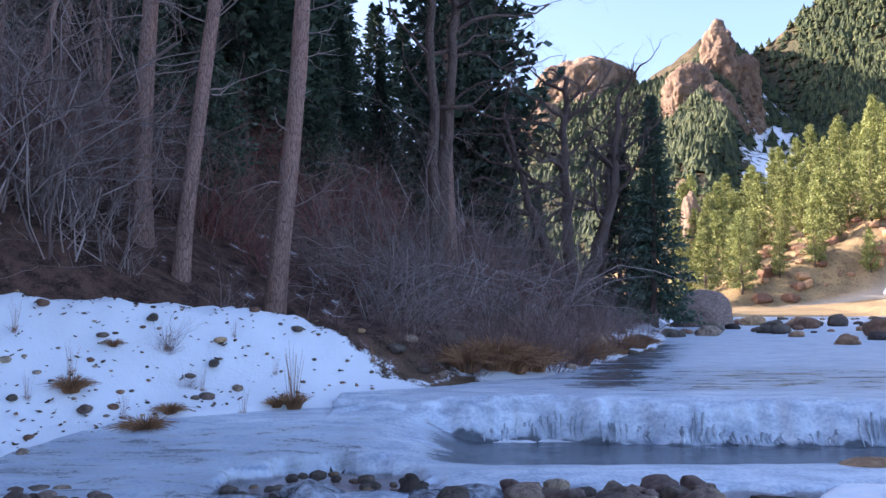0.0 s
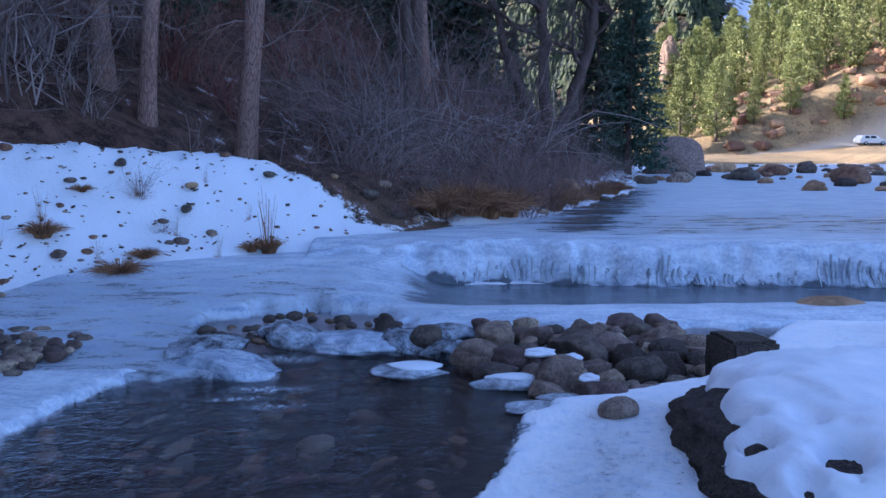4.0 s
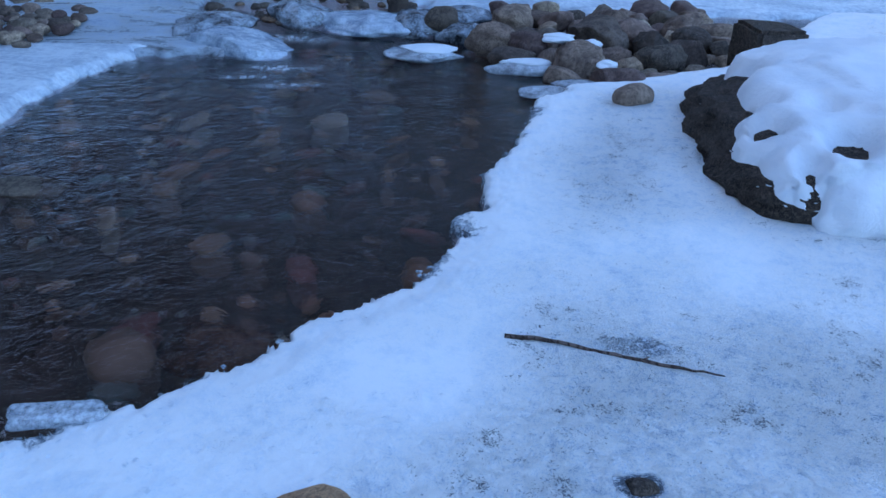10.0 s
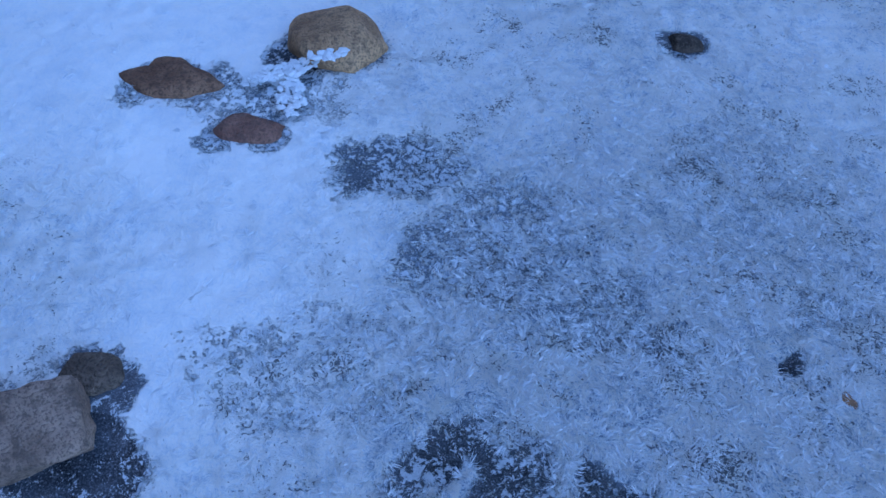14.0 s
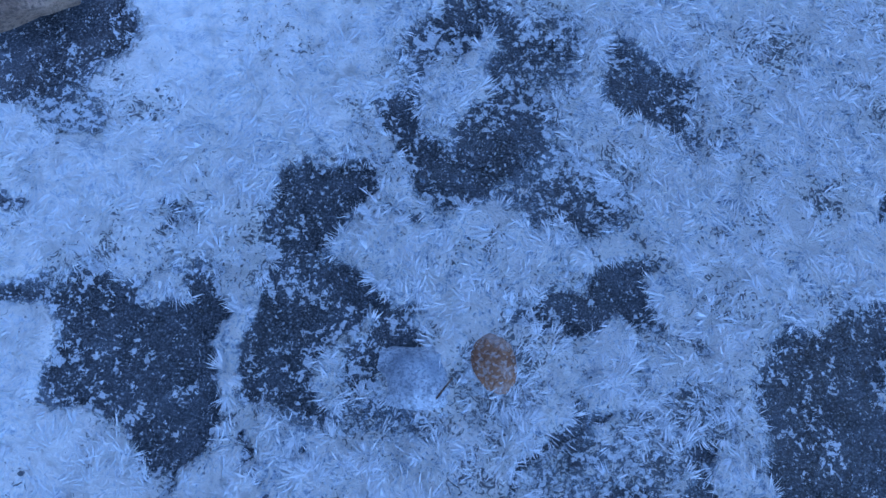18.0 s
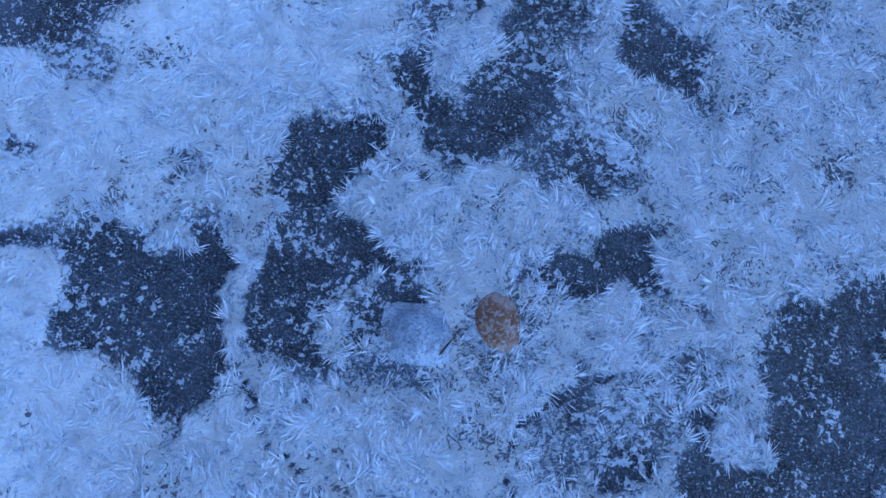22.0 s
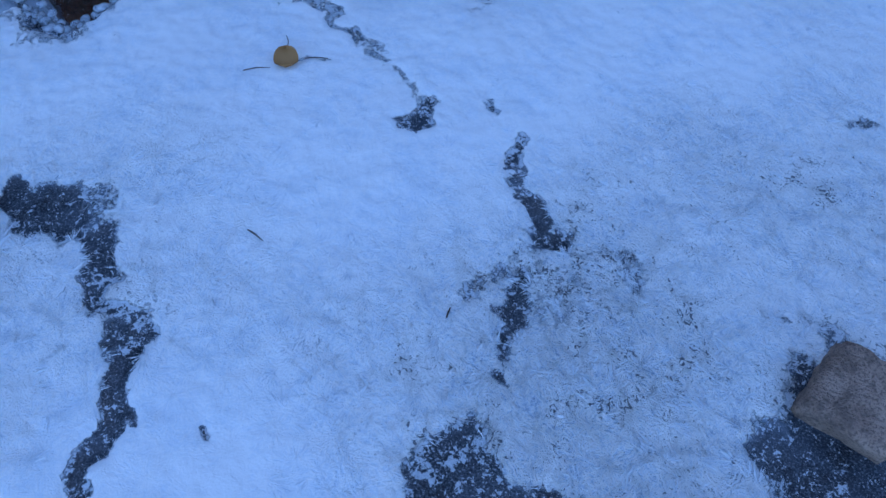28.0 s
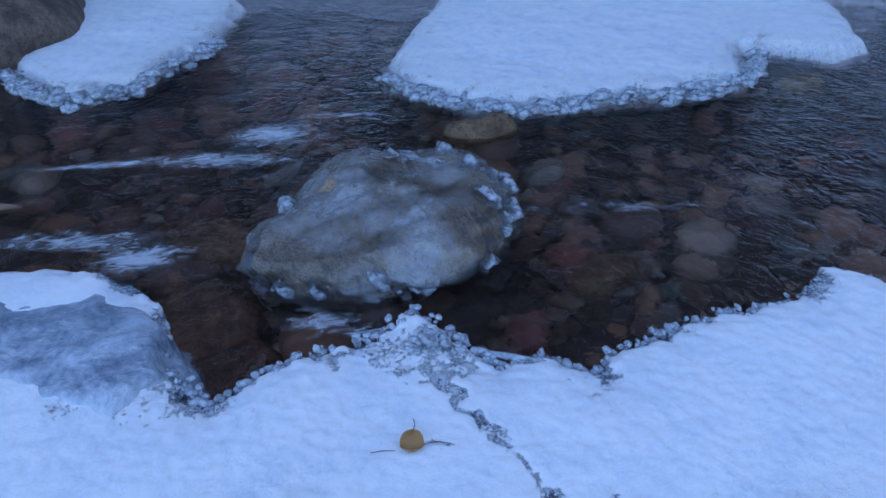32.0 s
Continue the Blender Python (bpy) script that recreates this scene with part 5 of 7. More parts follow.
thing("frost_feathers", frost_feathers(), "feathery white hoar frost crystals on the ice", "frost", kind="stuff")

# ---- glassy rim of the ice shelf: lobes, fingers and a shard ----
rng = np.random.RandomState(21)


def rim_lobes():
    pts = np.array(EDGE[4:31])
    seg = np.hypot(*np.diff(pts, axis=0).T)
    run = np.concatenate([[0], np.cumsum(seg)])
    n = 0
    for s in np.concatenate([np.arange(0.05, 2.9, 0.018), np.arange(2.9, run[-1], 0.05)]):
        x, y = np.interp(s, run, pts[:, 0]), np.interp(s, run, pts[:, 1])
        if rng.rand() < (0.75 if y > 0.9 else 0.1):
            continue
        for _ in range(5):
            g = 0.01
            d = float(edge_distance(np.array([x]), np.array([y]))[0])
            gx = float(edge_distance(np.array([x + g]), np.array([y]))[0] - edge_distance(np.array([x - g]), np.array([y]))[0])
            gy = float(edge_distance(np.array([x]), np.array([y + g]))[0] - edge_distance(np.array([x]), np.array([y - g]))[0])
            m = math.hypot(gx, gy) + 1e-6
            x, y = x - 0.5 * d * gx / m, y - 0.5 * d * gy / m
        out = np.array([-gx / m, -gy / m, 0.0])
        fingers = []
        for _ in range(rng.randint(2, 5)):
            q = rng.uniform(0.005, 0.015) * (0.7 if y > 0.9 else 1.0)
            lv, lf = stone(q, q * rng.uniform(0.6, 1.0), q * rng.uniform(0.4, 0.8), 930 + rng.randint(20), 2, 1.1)
            fingers.append((lv + rng.normal(size=3) * (0.007, 0.007, 0.005) + out * rng.uniform(-0.010, 0.009), lf))
        v, f = joined(fingers)
        z = max(float(near_level(np.array([x]), np.array([y]))[0]) - 0.035, -0.085)
        yield v, f, pose(x, y, z)
        n += 1


fringe = [(np.array([m @ Vector(p) for p in v]), f) for v, f, m in rim_lobes()]
v, f = joined(fringe)
thing("ice_fringe", mesh_of("ice_fringe", v, f, RIM_ICE), "small glassy lobes fringing the rim of the ice", "ice", kind="stuff")


def icicle(a, b, r0, r1, seed):
    t = np.linspace(0, 1, 12)[:, None]
    path = np.array(a) + (np.array(b) - np.array(a)) * t
    v, f = tube(path, np.interp(t.ravel(), [0, 0.3, 0.9, 1], [r0, r0 * 0.9, r1, 0.001]) * (1 + 0.15 * np.sin(t.ravel() * 17)), 9, seed, 0.3)
    thing("icicle", mesh_of("icicle", v, f, RIM_ICE), "finger of clear ice growing along the rim", "icicle", "icicles")


icicle((-1.82, 0.03, -0.035), (-1.722, 0.19, -0.035), 0.010, 0.007, 1)
icicle((-1.79, 0.05, -0.045), (-1.715, 0.14, -0.045), 0.009, 0.006, 2)
icicle((-1.88, -0.32, -0.04), (-1.90, -0.46, -0.04), 0.013, 0.009, 3)
v, f = stone(0.125, 0.036, 0.020, 780, 4, 0.35, 0.95)
thing("ice_shard", mesh_of("ice_shard", v, f, RIM_ICE), "loose clear shard of ice on the rim", "ice", m=pose(-1.0, 1.73, -0.06, 0, 0, 8))



def ice_mound():
    """A lacy heap of clear knobs where the spray froze on the rim."""
    r = np.random.RandomState(23)
    lobes = []
    for _ in range(150):
        a, u = r.uniform(0, 6.28), math.sqrt(r.rand())
        x, y = 0.07 * u * math.cos(a), 0.105 * u * math.sin(a)
        rise = 0.045 * math.exp(-(x / 0.06) ** 2 - (y / 0.09) ** 2)
        q = r.uniform(0.006, 0.016)
        lv, lf = stone(q, q * r.uniform(0.6, 1.0), q * r.uniform(0.5, 0.8), 960 + r.randint(16), 2, 0.5)
        lobes.append((lv + (x, y, rise * r.uniform(0.6, 1.1)), lf))
    v, f = joined(lobes)
    thing("ice_mound", mesh_of("ice_mound", v, f, RIM_ICE), "lacy mound of clear ice knobs on the rim", "ice", kind="stuff", m=pose(-1.845, -0.07, -0.042, 0, 0, 15))


ice_mound()


def shelf_fringe(points, z):
    """Frilly skirt of glassy knobs under the edge of a shelf."""
    r = np.random.RandomState(27)
    pts = np.array(points)
    run = np.concatenate([[0], np.cumsum(np.hypot(*np.diff(pts, axis=0).T))])
    lobes = []
    for s in np.arange(0, run[-1], 0.009):
        x, y = np.interp(s, run, pts[:, 0]), np.interp(s, run, pts[:, 1])
        q = r.uniform(0.014, 0.050)
        lv, lf = stone(q * 0.8, q * r.uniform(0.7, 1.3), q * r.uniform(0.3, 0.6), 960 + r.randint(16), 2, 1.2)
        lobes.append((lv + (x + 0.02 + r.normal() * 0.028 + 0.03 * math.sin(s * 9), y + r.normal() * 0.02, z - r.uniform(0.01, 0.055)), lf))
    v, f = joined(lobes)
    thing("shelf_fringe", mesh_of("shelf_fringe", v, f, RIM_ICE), "frilly glassy skirt along the shelf's edge", "ice", kind="stuff")


shelf_fringe([(-4.02, 0.27), (-3.66, 0.45), (-3.43, 0.66), (-3.41, 1.07), (-3.38, 1.42), (-3.41, 1.85), (-3.80, 2.12)], -0.05)
shelf_fringe([(-4.75, -1.55), (-4.20, -1.22), (-4.28, -0.92), (-4.95, -0.5)], -0.06)
ice_shelf("ice_shelf_4", [(-2.62, -1.5), (-2.36, -1.085), (-2.29, -0.805), (-2.16, -0.674), (-1.99, -0.612), (-1.85, -0.64), (-1.72, -0.758), (-1.79, -0.90), (-1.90, -1.02), (-1.95, -1.5)], 0.040, "smooth translucent blue slab of ice at the rim", BLUE_ICE, 0.012, 0.0, 0.05, 0.030)
# ---- ice-glazed boulder in the current and stones round it ----
def ice_dome():
    v, f = stone(0.46, 0.52, 0.24, 785, 6, 0.7)
    v = v + np.stack([0 * v[:, 0], 0 * v[:, 0], -0.12 * np.maximum(v[:, 1], 0)], 1)
    way = v / np.linalg.norm(v, axis=1, keepdims=True)
    rock = v * 0.93
    v = v + way * (0.05 * noise3(v, 6.0, 31) + 0.05 * noise3(v * (1, 0.45, 1), 16.0, 32) + 0.022 * noise3(v, 38.0, 34))[:, None]
    ob = new("iced_boulder")
    ob.matrix_basis = pose(-2.68, 0.02, -0.12, 0, 0, 20)
    tagged(ob, "low boulder glazed all over with clear and milky ice", "boulder")
    part("rock", mesh_of("rock", rock, f, ICED_TAN), ob)
    glaze = mesh_of("ice_glaze", v, f, GLAZE)
    attribute(glaze, "milk", np.clip(0.0 + 0.42 * step(0.10, -0.28, v[:, 1]) + 0.20 * step(0.12, 0.22, v[:, 2]) + 1.3 * noise3(v, 5.0, 36) - 0.25 * step(0.0, -0.08, v[:, 2]), 0, 1))
    part("ice_glaze", glaze, ob, "clear ice glaze with white blotches")
    r = np.random.RandomState(33)
    rimv = v[(v[:, 2] > -0.06) & (v[:, 2] < 0.05) & (v[:, 0] > -0.25)]
    tips = v[(v[:, 1] > 0.15) & (v[:, 2] > -0.03)]
    for n in range(60):
        at = (rimv if n < 36 else tips)[r.randint(len(rimv if n < 36 else tips))] * 0.965
        s = r.uniform(0.012, 0.042)
        lv, lf = stone(s * 1.3, s * r.uniform(0.6, 1.1), s * r.uniform(0.5, 1.0), 790 + n % 9, 3, 1.2)
        part("ice_knob", mesh_of("ice_knob", lv, lf, RIM_ICE), ob, m=pose(*at, r.uniform(0, 90)))


ice_dome()
for n, (x, y, z, sx, sy, sz, turn, lab) in enumerate(((-2.36, -0.58, -0.25, 0.20, 0.17, 0.12, 0, "brown wet stone beside the ice"), (-2.08, -0.53, -0.22, 0.15, 0.13, 0.10, 30, "olive-brown wet stone under the ice rim"),
        (-2.85, -0.56, -0.26, 0.22, 0.13, 0.10, 60, "brown stone under rippling water"), (-3.36, 0.56, -0.16, 0.10, 0.16, 0.10, 0, "ochre stone at the foot of the ice shelf"),
        (-2.26, 0.60, -0.26, 0.10, 0.14, 0.08, 0, "yellowish stone under the water"), (-3.5, 2.2, -0.2, 0.08, 0.13, 0.07, 0, "pale stone under the water"))):
    put_stone("wet_stone", x, y, z, (sx, sy, sz), 820 + n, OCHRE if n in (3, 4, 5) else WET_BROWN, lab, "stone", "stones in the current", turn=turn, rough=0.4, level=4)


def bed_stones():
    """The cobbles of the creek bed, seen through the water."""
    r = np.random.RandomState(35)
    V, F, base = [], [], 0
    shapes = [stone(1, 0.85, 0.6, 840 + k, 2, 0.4) for k in range(8)]
    xs, ys = r.uniform(-5.4, 1.2, 5200), r.uniform(-2.2, 6.6, 5200)
    free = edge_distance(xs, ys) < 0.15
    zs = creek_bed_height(xs, ys)
    for x, y, z in zip(xs[free], ys[free], zs[free]):
        if y > 1.6 and r.rand() > 0.22:
            continue
        s = min(0.025 + r.exponential(0.032), 0.13)
        v, f = shapes[r.randint(8)]
        a = r.uniform(0, 6.28)
        c, q = math.cos(a), math.sin(a)
        tx, ty = r.normal(size=2) * 0.45
        p = v * s * (1, r.uniform(0.7, 1.1), r.uniform(0.7, 1.3))
        p = p + np.stack([0 * p[:, 0], 0 * p[:, 0], tx * p[:, 0] + ty * p[:, 1]], 1)
        z = z + r.uniform(-0.3, 0.9) * s
        V.append(np.stack([p[:, 0] * c - p[:, 1] * q + x, p[:, 0] * q + p[:, 1] * c + y, p[:, 2] + min(z, -0.16 - 0.45 * s)], 1))
        F.append(f + base)
        base += len(v)
    return mesh_of("creek_cobbles", np.concatenate(V), np.concatenate(F), BED_STONE)


def make_bed_stone():
    m = Nodes("bed_stones")
    r = m.island()
    tone = m.ramp(r, (0.0, (0.14, 0.075, 0.058)), (0.2, (0.42, 0.245, 0.14)), (0.4, (0.12, 0.10, 0.095)), (0.58, (0.48, 0.32, 0.20)), (0.72, (0.30, 0.11, 0.09)), (0.86, (0.13, 0.20, 0.19)), (1.0, (0.72, 0.60, 0.43)))
    a = m.noise(m.coords(), 30.0, 4.0, 0.6)
    return m.finish(m.mix(m.math("MULTIPLY", a, 0.45), tone, (0.05, 0.04, 0.035)), 0.6, m.bump(a, 0.4, 0.01), 0.3)


BED_STONE = make_bed_stone()
thing("creek_cobbles", bed_stones(), "brown, red and grey cobbles on the creek bed", "cobbles", kind="stuff")


# white streaks where the current breaks
def make_foam():
    m = Nodes("foam")
    n = m.noise(m.coords((34, 13, 20)), 1.0, 6.0, 0.72, 0.9)
    m.finish((0.72, 0.75, 0.80), 0.5, m.bump(n, 0.6, 0.02))
    both = m.add("MixShader", Fac=m.math("MULTIPLY", m.ramp(m.math("ADD", m.attr("foam"), m.math("MULTIPLY", m.math("SUBTRACT", n, 0.5), 2.4)), (0.24, 0.0), (0.95, 1.0)), 0.85))
    m.put(both.inputs[1], m.add("BsdfTransparent").outputs[0])
    m.put(both.inputs[2], m.bsdf.outputs[0])
    m.put(m.out.inputs["Surface"], both.outputs[0])
    return m.mat


FOAM = make_foam()


def broken_water(x, y):
    """How much the current foams: below stones, along the rim and under the weir."""
    total = np.zeros(np.shape(x))
    for px, py, along, across, turn, amount in ((-3.58, -0.30, 0.16, 0.10, 75, 0.95), (-3.38, -0.52, 0.30, 0.07, 75, 0.75), (-3.46, -0.88, 0.42, 0.035, 82, 0.70), (-2.68, -0.80, 0.12, 0.09, 75, 0.95), (-2.86, -1.02, 0.25, 0.07, 75, 0.70),
                                                (-2.18, -0.30, 0.10, 0.06, 60, 0.70), (-2.08, -0.18, 0.12, 0.04, 60, 0.55), (-3.70, 0.05, 0.22, 0.04, 75, 0.55), (-3.05, 0.10, 0.5, 0.05, 75, 0.35), (-2.55, 0.75, 0.5, 0.04, 75, 0.30),
                                                (-1.05, 5.45, 0.34, 0.10, 0, 0.60), (-1.25, 5.22, 0.26, 0.06, 10, 0.55), (-0.90, 5.05, 0.30, 0.07, 5, 0.50), (-1.05, 6.25, 0.30, 0.10, 0, 0.55)):
        a = radians(turn)
        u, w = (x - px) * math.cos(a) + (y - py) * math.sin(a), -(x - px) * math.sin(a) + (y - py) * math.cos(a)
        total = np.maximum(total, amount * np.exp(-((u / along) ** 2) - (w / across) ** 2))
    return total


foam = grid("foam", spaced((-4.4, -0.4, 0.02)), spaced((-1.8, 6.6, 0.02)), lambda x, y: water_height(x, y) + 0.006, FOAM, keep=lambda x, y: broken_water(x, y) > 0.06, foam=broken_water)
tagged(foam, "broken white foam on the rippling water", "foam", kind="stuff")


# ---- trees and shrubs ----
def limb(out, start, way, length, radius, depth, rng, bend=0.25, forks=3, thin=0.62, sides=5, drop=0.0):
    """A bent branch and its twigs, as tubes gathered in out."""
    n = 5 if depth > 1 else 4
    pts, p, w = [np.array(start, float)], np.array(start, float), np.array(way, float) / np.linalg.norm(way)
    for k in range(n):
        w = w + rng.normal(size=3) * bend + np.array([0, 0, 0.06 - drop])
        w /= np.linalg.norm(w)
        p = p + w * length / n
        pts.append(p.copy())
    out.append(tube(pts, np.linspace(radius, radius * 0.35, n + 1), sides))
    if depth > 0:
        for _ in range(forks):
            k = rng.randint(1, n + 1)
            side = rng.normal(size=3)
            side -= w * (side @ w)
            side /= np.linalg.norm(side)
            limb(out, pts[k], w * 0.75 + side * rng.uniform(0.5, 1.0), length * thin * rng.uniform(0.7, 1.1), radius * 0.55 * (1 - 0.1 * k), depth - 1, rng, bend, forks, thin, max(3, sides - 1), drop)
    return out


def crown_mesh(name, h, r, base, seed, material, shape="spruce", whorls=40, arms=7, per=7, size=0.42):
    rng = np.random.RandomState(seed)
    C, W, L, B = [], [], [], []
    for k in range(whorls):
        u = (k + rng.uniform(-0.3, 0.3)) / whorls
        z = base + (h - base) * u
        if shape == "ponderosa":
            reach = r * min(1.0, 3.2 * u + 0.45) * (1 - u) ** 0.75 * rng.uniform(0.45, 1.2) + 0.15
            droop = 0.02 + 0.45 * u
        elif shape == "spruce":
            reach = r * (1 - u) ** 0.85 * rng.uniform(0.75, 1.1) + 0.12
            droop = -0.35 + 0.5 * u
        else:
            reach = r * (math.sin(math.pi * min(1, (u * 0.86 + 0.16))) ** 0.7) * rng.uniform(0.6, 1.15) + 0.15
            droop = 0.05 + 0.5 * u
        for _ in range(arms):
            if shape == "pine" and rng.rand() < 0.22:
                continue
            a = rng.uniform(0, 2 * math.pi)
            rr = reach * rng.uniform(0.65, 1.1)
            out = np.array([math.cos(a), math.sin(a), droop + rng.uniform(-0.15, 0.15)])
            s = np.linspace(0.22, 1, per) + rng.uniform(-0.05, 0.05, per) if shape != "ponderosa" else 1 - 0.75 * rng.rand(per) ** 2.2
            pos = np.array([0, 0, z]) + out * (rr * s)[:, None] + np.stack([0 * s, 0 * s, 0.12 * rr * s * s], 1)
            for _ in range(2):
                C.append(pos + rng.normal(size=(per, 3)) * (0.16 if shape == "ponderosa" else 0.05))
                W.append(out + rng.normal(size=(per, 3)) * (0.45 if shape == "spruce" else 0.8) + (0, 0, 0.35 if shape == "ponderosa" else 0))
                L.append(size * rng.uniform(0.7, 1.3, per) * (0.6 + 0.5 * rr / r))
    C, W, L = np.concatenate(C), np.concatenate(W), np.concatenate(L)
    v, f = sprays(C, W, L, L * (0.42 if shape == "spruce" else 0.6), rng)
    return mesh_of(name, v, f, material, False)


def conifer(h, r, base, seed, label, shape="spruce", leaves=None, bark=None, **more):
    ob = new("spruce_tree" if shape == "spruce" else "pine_tree")
    tagged(ob, label, "tree", "conifers on the slopes")
    rng = np.random.RandomState(seed)
    zs = np.linspace(-0.4, h * 0.97, 9)
    path = np.stack([0.02 * h * np.sin(zs * 0.5 + seed) * 0.3, 0.015 * h * np.cos(zs * 0.4) * 0.3, zs], 1)
    v, f = tube(path, np.linspace(0.016 * h + 0.03, 0.02, 9), 7)
    part("trunk", mesh_of("trunk", v, f, bark or GREY_BARK), ob)
    part("crown", crown_mesh("crown", h, r, base, seed, leaves or SPRUCE, shape, **more), ob)
    return ob


def on_land(x, y, dz=-0.05, turn=0.0, s=1.0):
    return pose(x, y, land_z(x, y) + dz, 0, 0, turn) @ Matrix.Scale(s, 4)


def place(ob, x, y, turn=0.0, s=1.0, dz=-0.05):
    """A copy of a thing with its parts, on the land."""
    made = copy_thing(ob, on_land(x, y, dz, turn))
    made.scale = (s, s, s * (0.94 + 0.12 * ((x * 7.3 + y * 3.1) % 1.0)))
    return made


rng = np.random.RandomState(12)
# tall pines whose bare trunks stand behind the snow bank
def tall_pine(x, y, lean, radius, seed, h=17.0, crown_from=8.5, label="tall ponderosa pine with a bare reddish trunk behind the snow bank"):
    ob = new("pine_tree")
    ob.matrix_basis = on_land(x, y)
    tagged(ob, label, "tree", "pines behind the bank")
    r = np.random.RandomState(seed)
    zs = np.linspace(-0.3, h, 26)
    bend = np.stack([lean * zs + 0.07 * np.sin(zs * 0.55 + seed), 0.05 * np.sin(zs * 0.4 + seed), zs], 1)
    v, f = tube(bend, radius * (1.12 - 0.75 * zs / h + 0.35 * np.exp(-np.maximum(zs, 0) * 2.2)), 14, seed, 0.16)
    part("trunk", mesh_of("trunk", v, f, PINE_BARK), ob, "flaky pinkish-brown bark")
    for _ in range(16):
        dead = []
        z = r.uniform(1.6, crown_from + 1)
        a = r.uniform(0, 6.28)
        limb(dead, (lean * z, 0, z), (math.cos(a), math.sin(a), r.uniform(-0.25, 0.25)), r.uniform(0.5, 1.7), 0.016, 1, r, 0.2, 3)
        v, f = joined(dead)
        part("branch", mesh_of("branch", v, f, TWIG), ob, "bare broken grey branch")
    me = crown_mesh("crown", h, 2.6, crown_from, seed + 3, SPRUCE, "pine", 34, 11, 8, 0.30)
    part("crown", me, ob, m=pose(lean * h * 0.7, 0, 0))
    return ob


tall_pine(-5.35, 14.0, 0.018, 0.152, 41)
tall_pine(-4.45, 13.6, 0.075, 0.125, 42)
tall_pine(-2.98, 14.2, 0.055, 0.165, 43)
tall_pine(-8.1, 16.0, 0.05, 0.12, 44, label="slender pine among bare brush")
tall_pine(-6.9, 15.4, -0.02, 0.09, 45, label="slender pine among bare brush")
tall_pine(0.2, 27.5, 0.0, 0.24, 46, 17.0, 6.0, "dark pine with a full crown above the brush")

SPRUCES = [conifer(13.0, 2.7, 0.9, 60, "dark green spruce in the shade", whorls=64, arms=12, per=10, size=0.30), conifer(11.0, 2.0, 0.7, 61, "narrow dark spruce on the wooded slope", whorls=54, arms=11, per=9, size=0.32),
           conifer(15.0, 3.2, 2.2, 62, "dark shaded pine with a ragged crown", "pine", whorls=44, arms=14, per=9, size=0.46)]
SPRUCES[0].matrix_basis = on_land(8.6, 32.0)
SPRUCES[0].scale = (0.66, 0.66, 0.74)
SPRUCES[1].matrix_basis = on_land(-3.9, 45.0)
SPRUCES[2].matrix_basis = on_land(1.2, 33.5)
for x, y, k, s in ((7.9, 35.0, 0, 0.62), (9.6, 37.0, 0, 0.5), (3.2, 37.0, 0, 0.42), (4.6, 38, 0, 0.4), (2.4, 35, 1, 0.5), (-2.4, 47, 1, 1.05), (-5.6, 44, 1, 0.95),
                   (-7.5, 36, 2, 1.0), (-10.5, 30, 2, 1.0), (-8.7, 25, 2, 0.8), (-12.5, 26, 2, 1.1), (-6.2, 24, 2, 0.8), (-14.5, 31, 0, 1.1), (-16.5, 27, 2, 1.0),
                   (-10.8, 21, 2, 0.75), (-13.2, 20.5, 0, 0.8), (-18.5, 33, 2, 1.1), (-11.5, 38, 0, 1.1), (-8.2, 42, 0, 1.1), (-15.0, 40, 2, 1.0), (-20, 24, 2, 1.0), (-5.0, 27.5, 0, 0.7), (0.4, 36, 2, 0.8), (-3.2, 40, 0, 0.5), (-5.6, 38, 0, 0.7), (-7.2, 41, 1, 1.1), (-4.4, 33, 0, 0.6), (-9.6, 34, 0, 0.95), (-12.8, 35, 2, 1.05), (-8.0, 30, 0, 0.8), (-1.0, 42, 0, 0.45), (-9.0, 18.6, 2, 0.42), (-7.0, 17.6, 2, 0.32), (-4.9, 17.0, 2, 0.22), (-10.4, 17.0, 2, 0.45), (-12.0, 16.0, 2, 0.5), (-5.9, 19.5, 1, 0.4)):
    place(SPRUCES[k], x, y, rng.uniform(0, 360), s)

PINES = [conifer(13.0, 3.0, 1.0, 70, "sunlit yellow-green pine on the dry slope", "ponderosa", SUNLIT_PINE, whorls=30, arms=8, per=15, size=0.36), conifer(15.0, 2.9, 1.6, 71, "sunlit tall pine on the dry slope", "ponderosa", SUNLIT_PINE, whorls=34, arms=8, per=15, size=0.36),
         conifer(10.0, 2.6, 0.5, 72, "sunlit young pine on the dry slope", "ponderosa", SUNLIT_PINE, whorls=26, arms=8, per=15, size=0.34)]
spots = [(47.0, 124.0), (41.0, 123.0), (63.0, 127.0)]
for ob, (x, y) in zip(PINES, spots):
    ob.matrix_basis = on_land(x, y)
tries = 0
while len(spots) < 135 and tries < 4000:
    tries += 1
    y = rng.uniform(119.3, 190)
    x = rng.uniform(0.30, 0.66) * y
    if any(math.hypot(x - a, y - b) < 5.2 for a, b in spots) or (x > 0.47 * y and y < 123 and rng.rand() < 0.6):
        continue
    spots.append((x, y))
    place(PINES[rng.randint(3)], x, y, rng.uniform(0, 360), rng.uniform(0.6, 1.15))


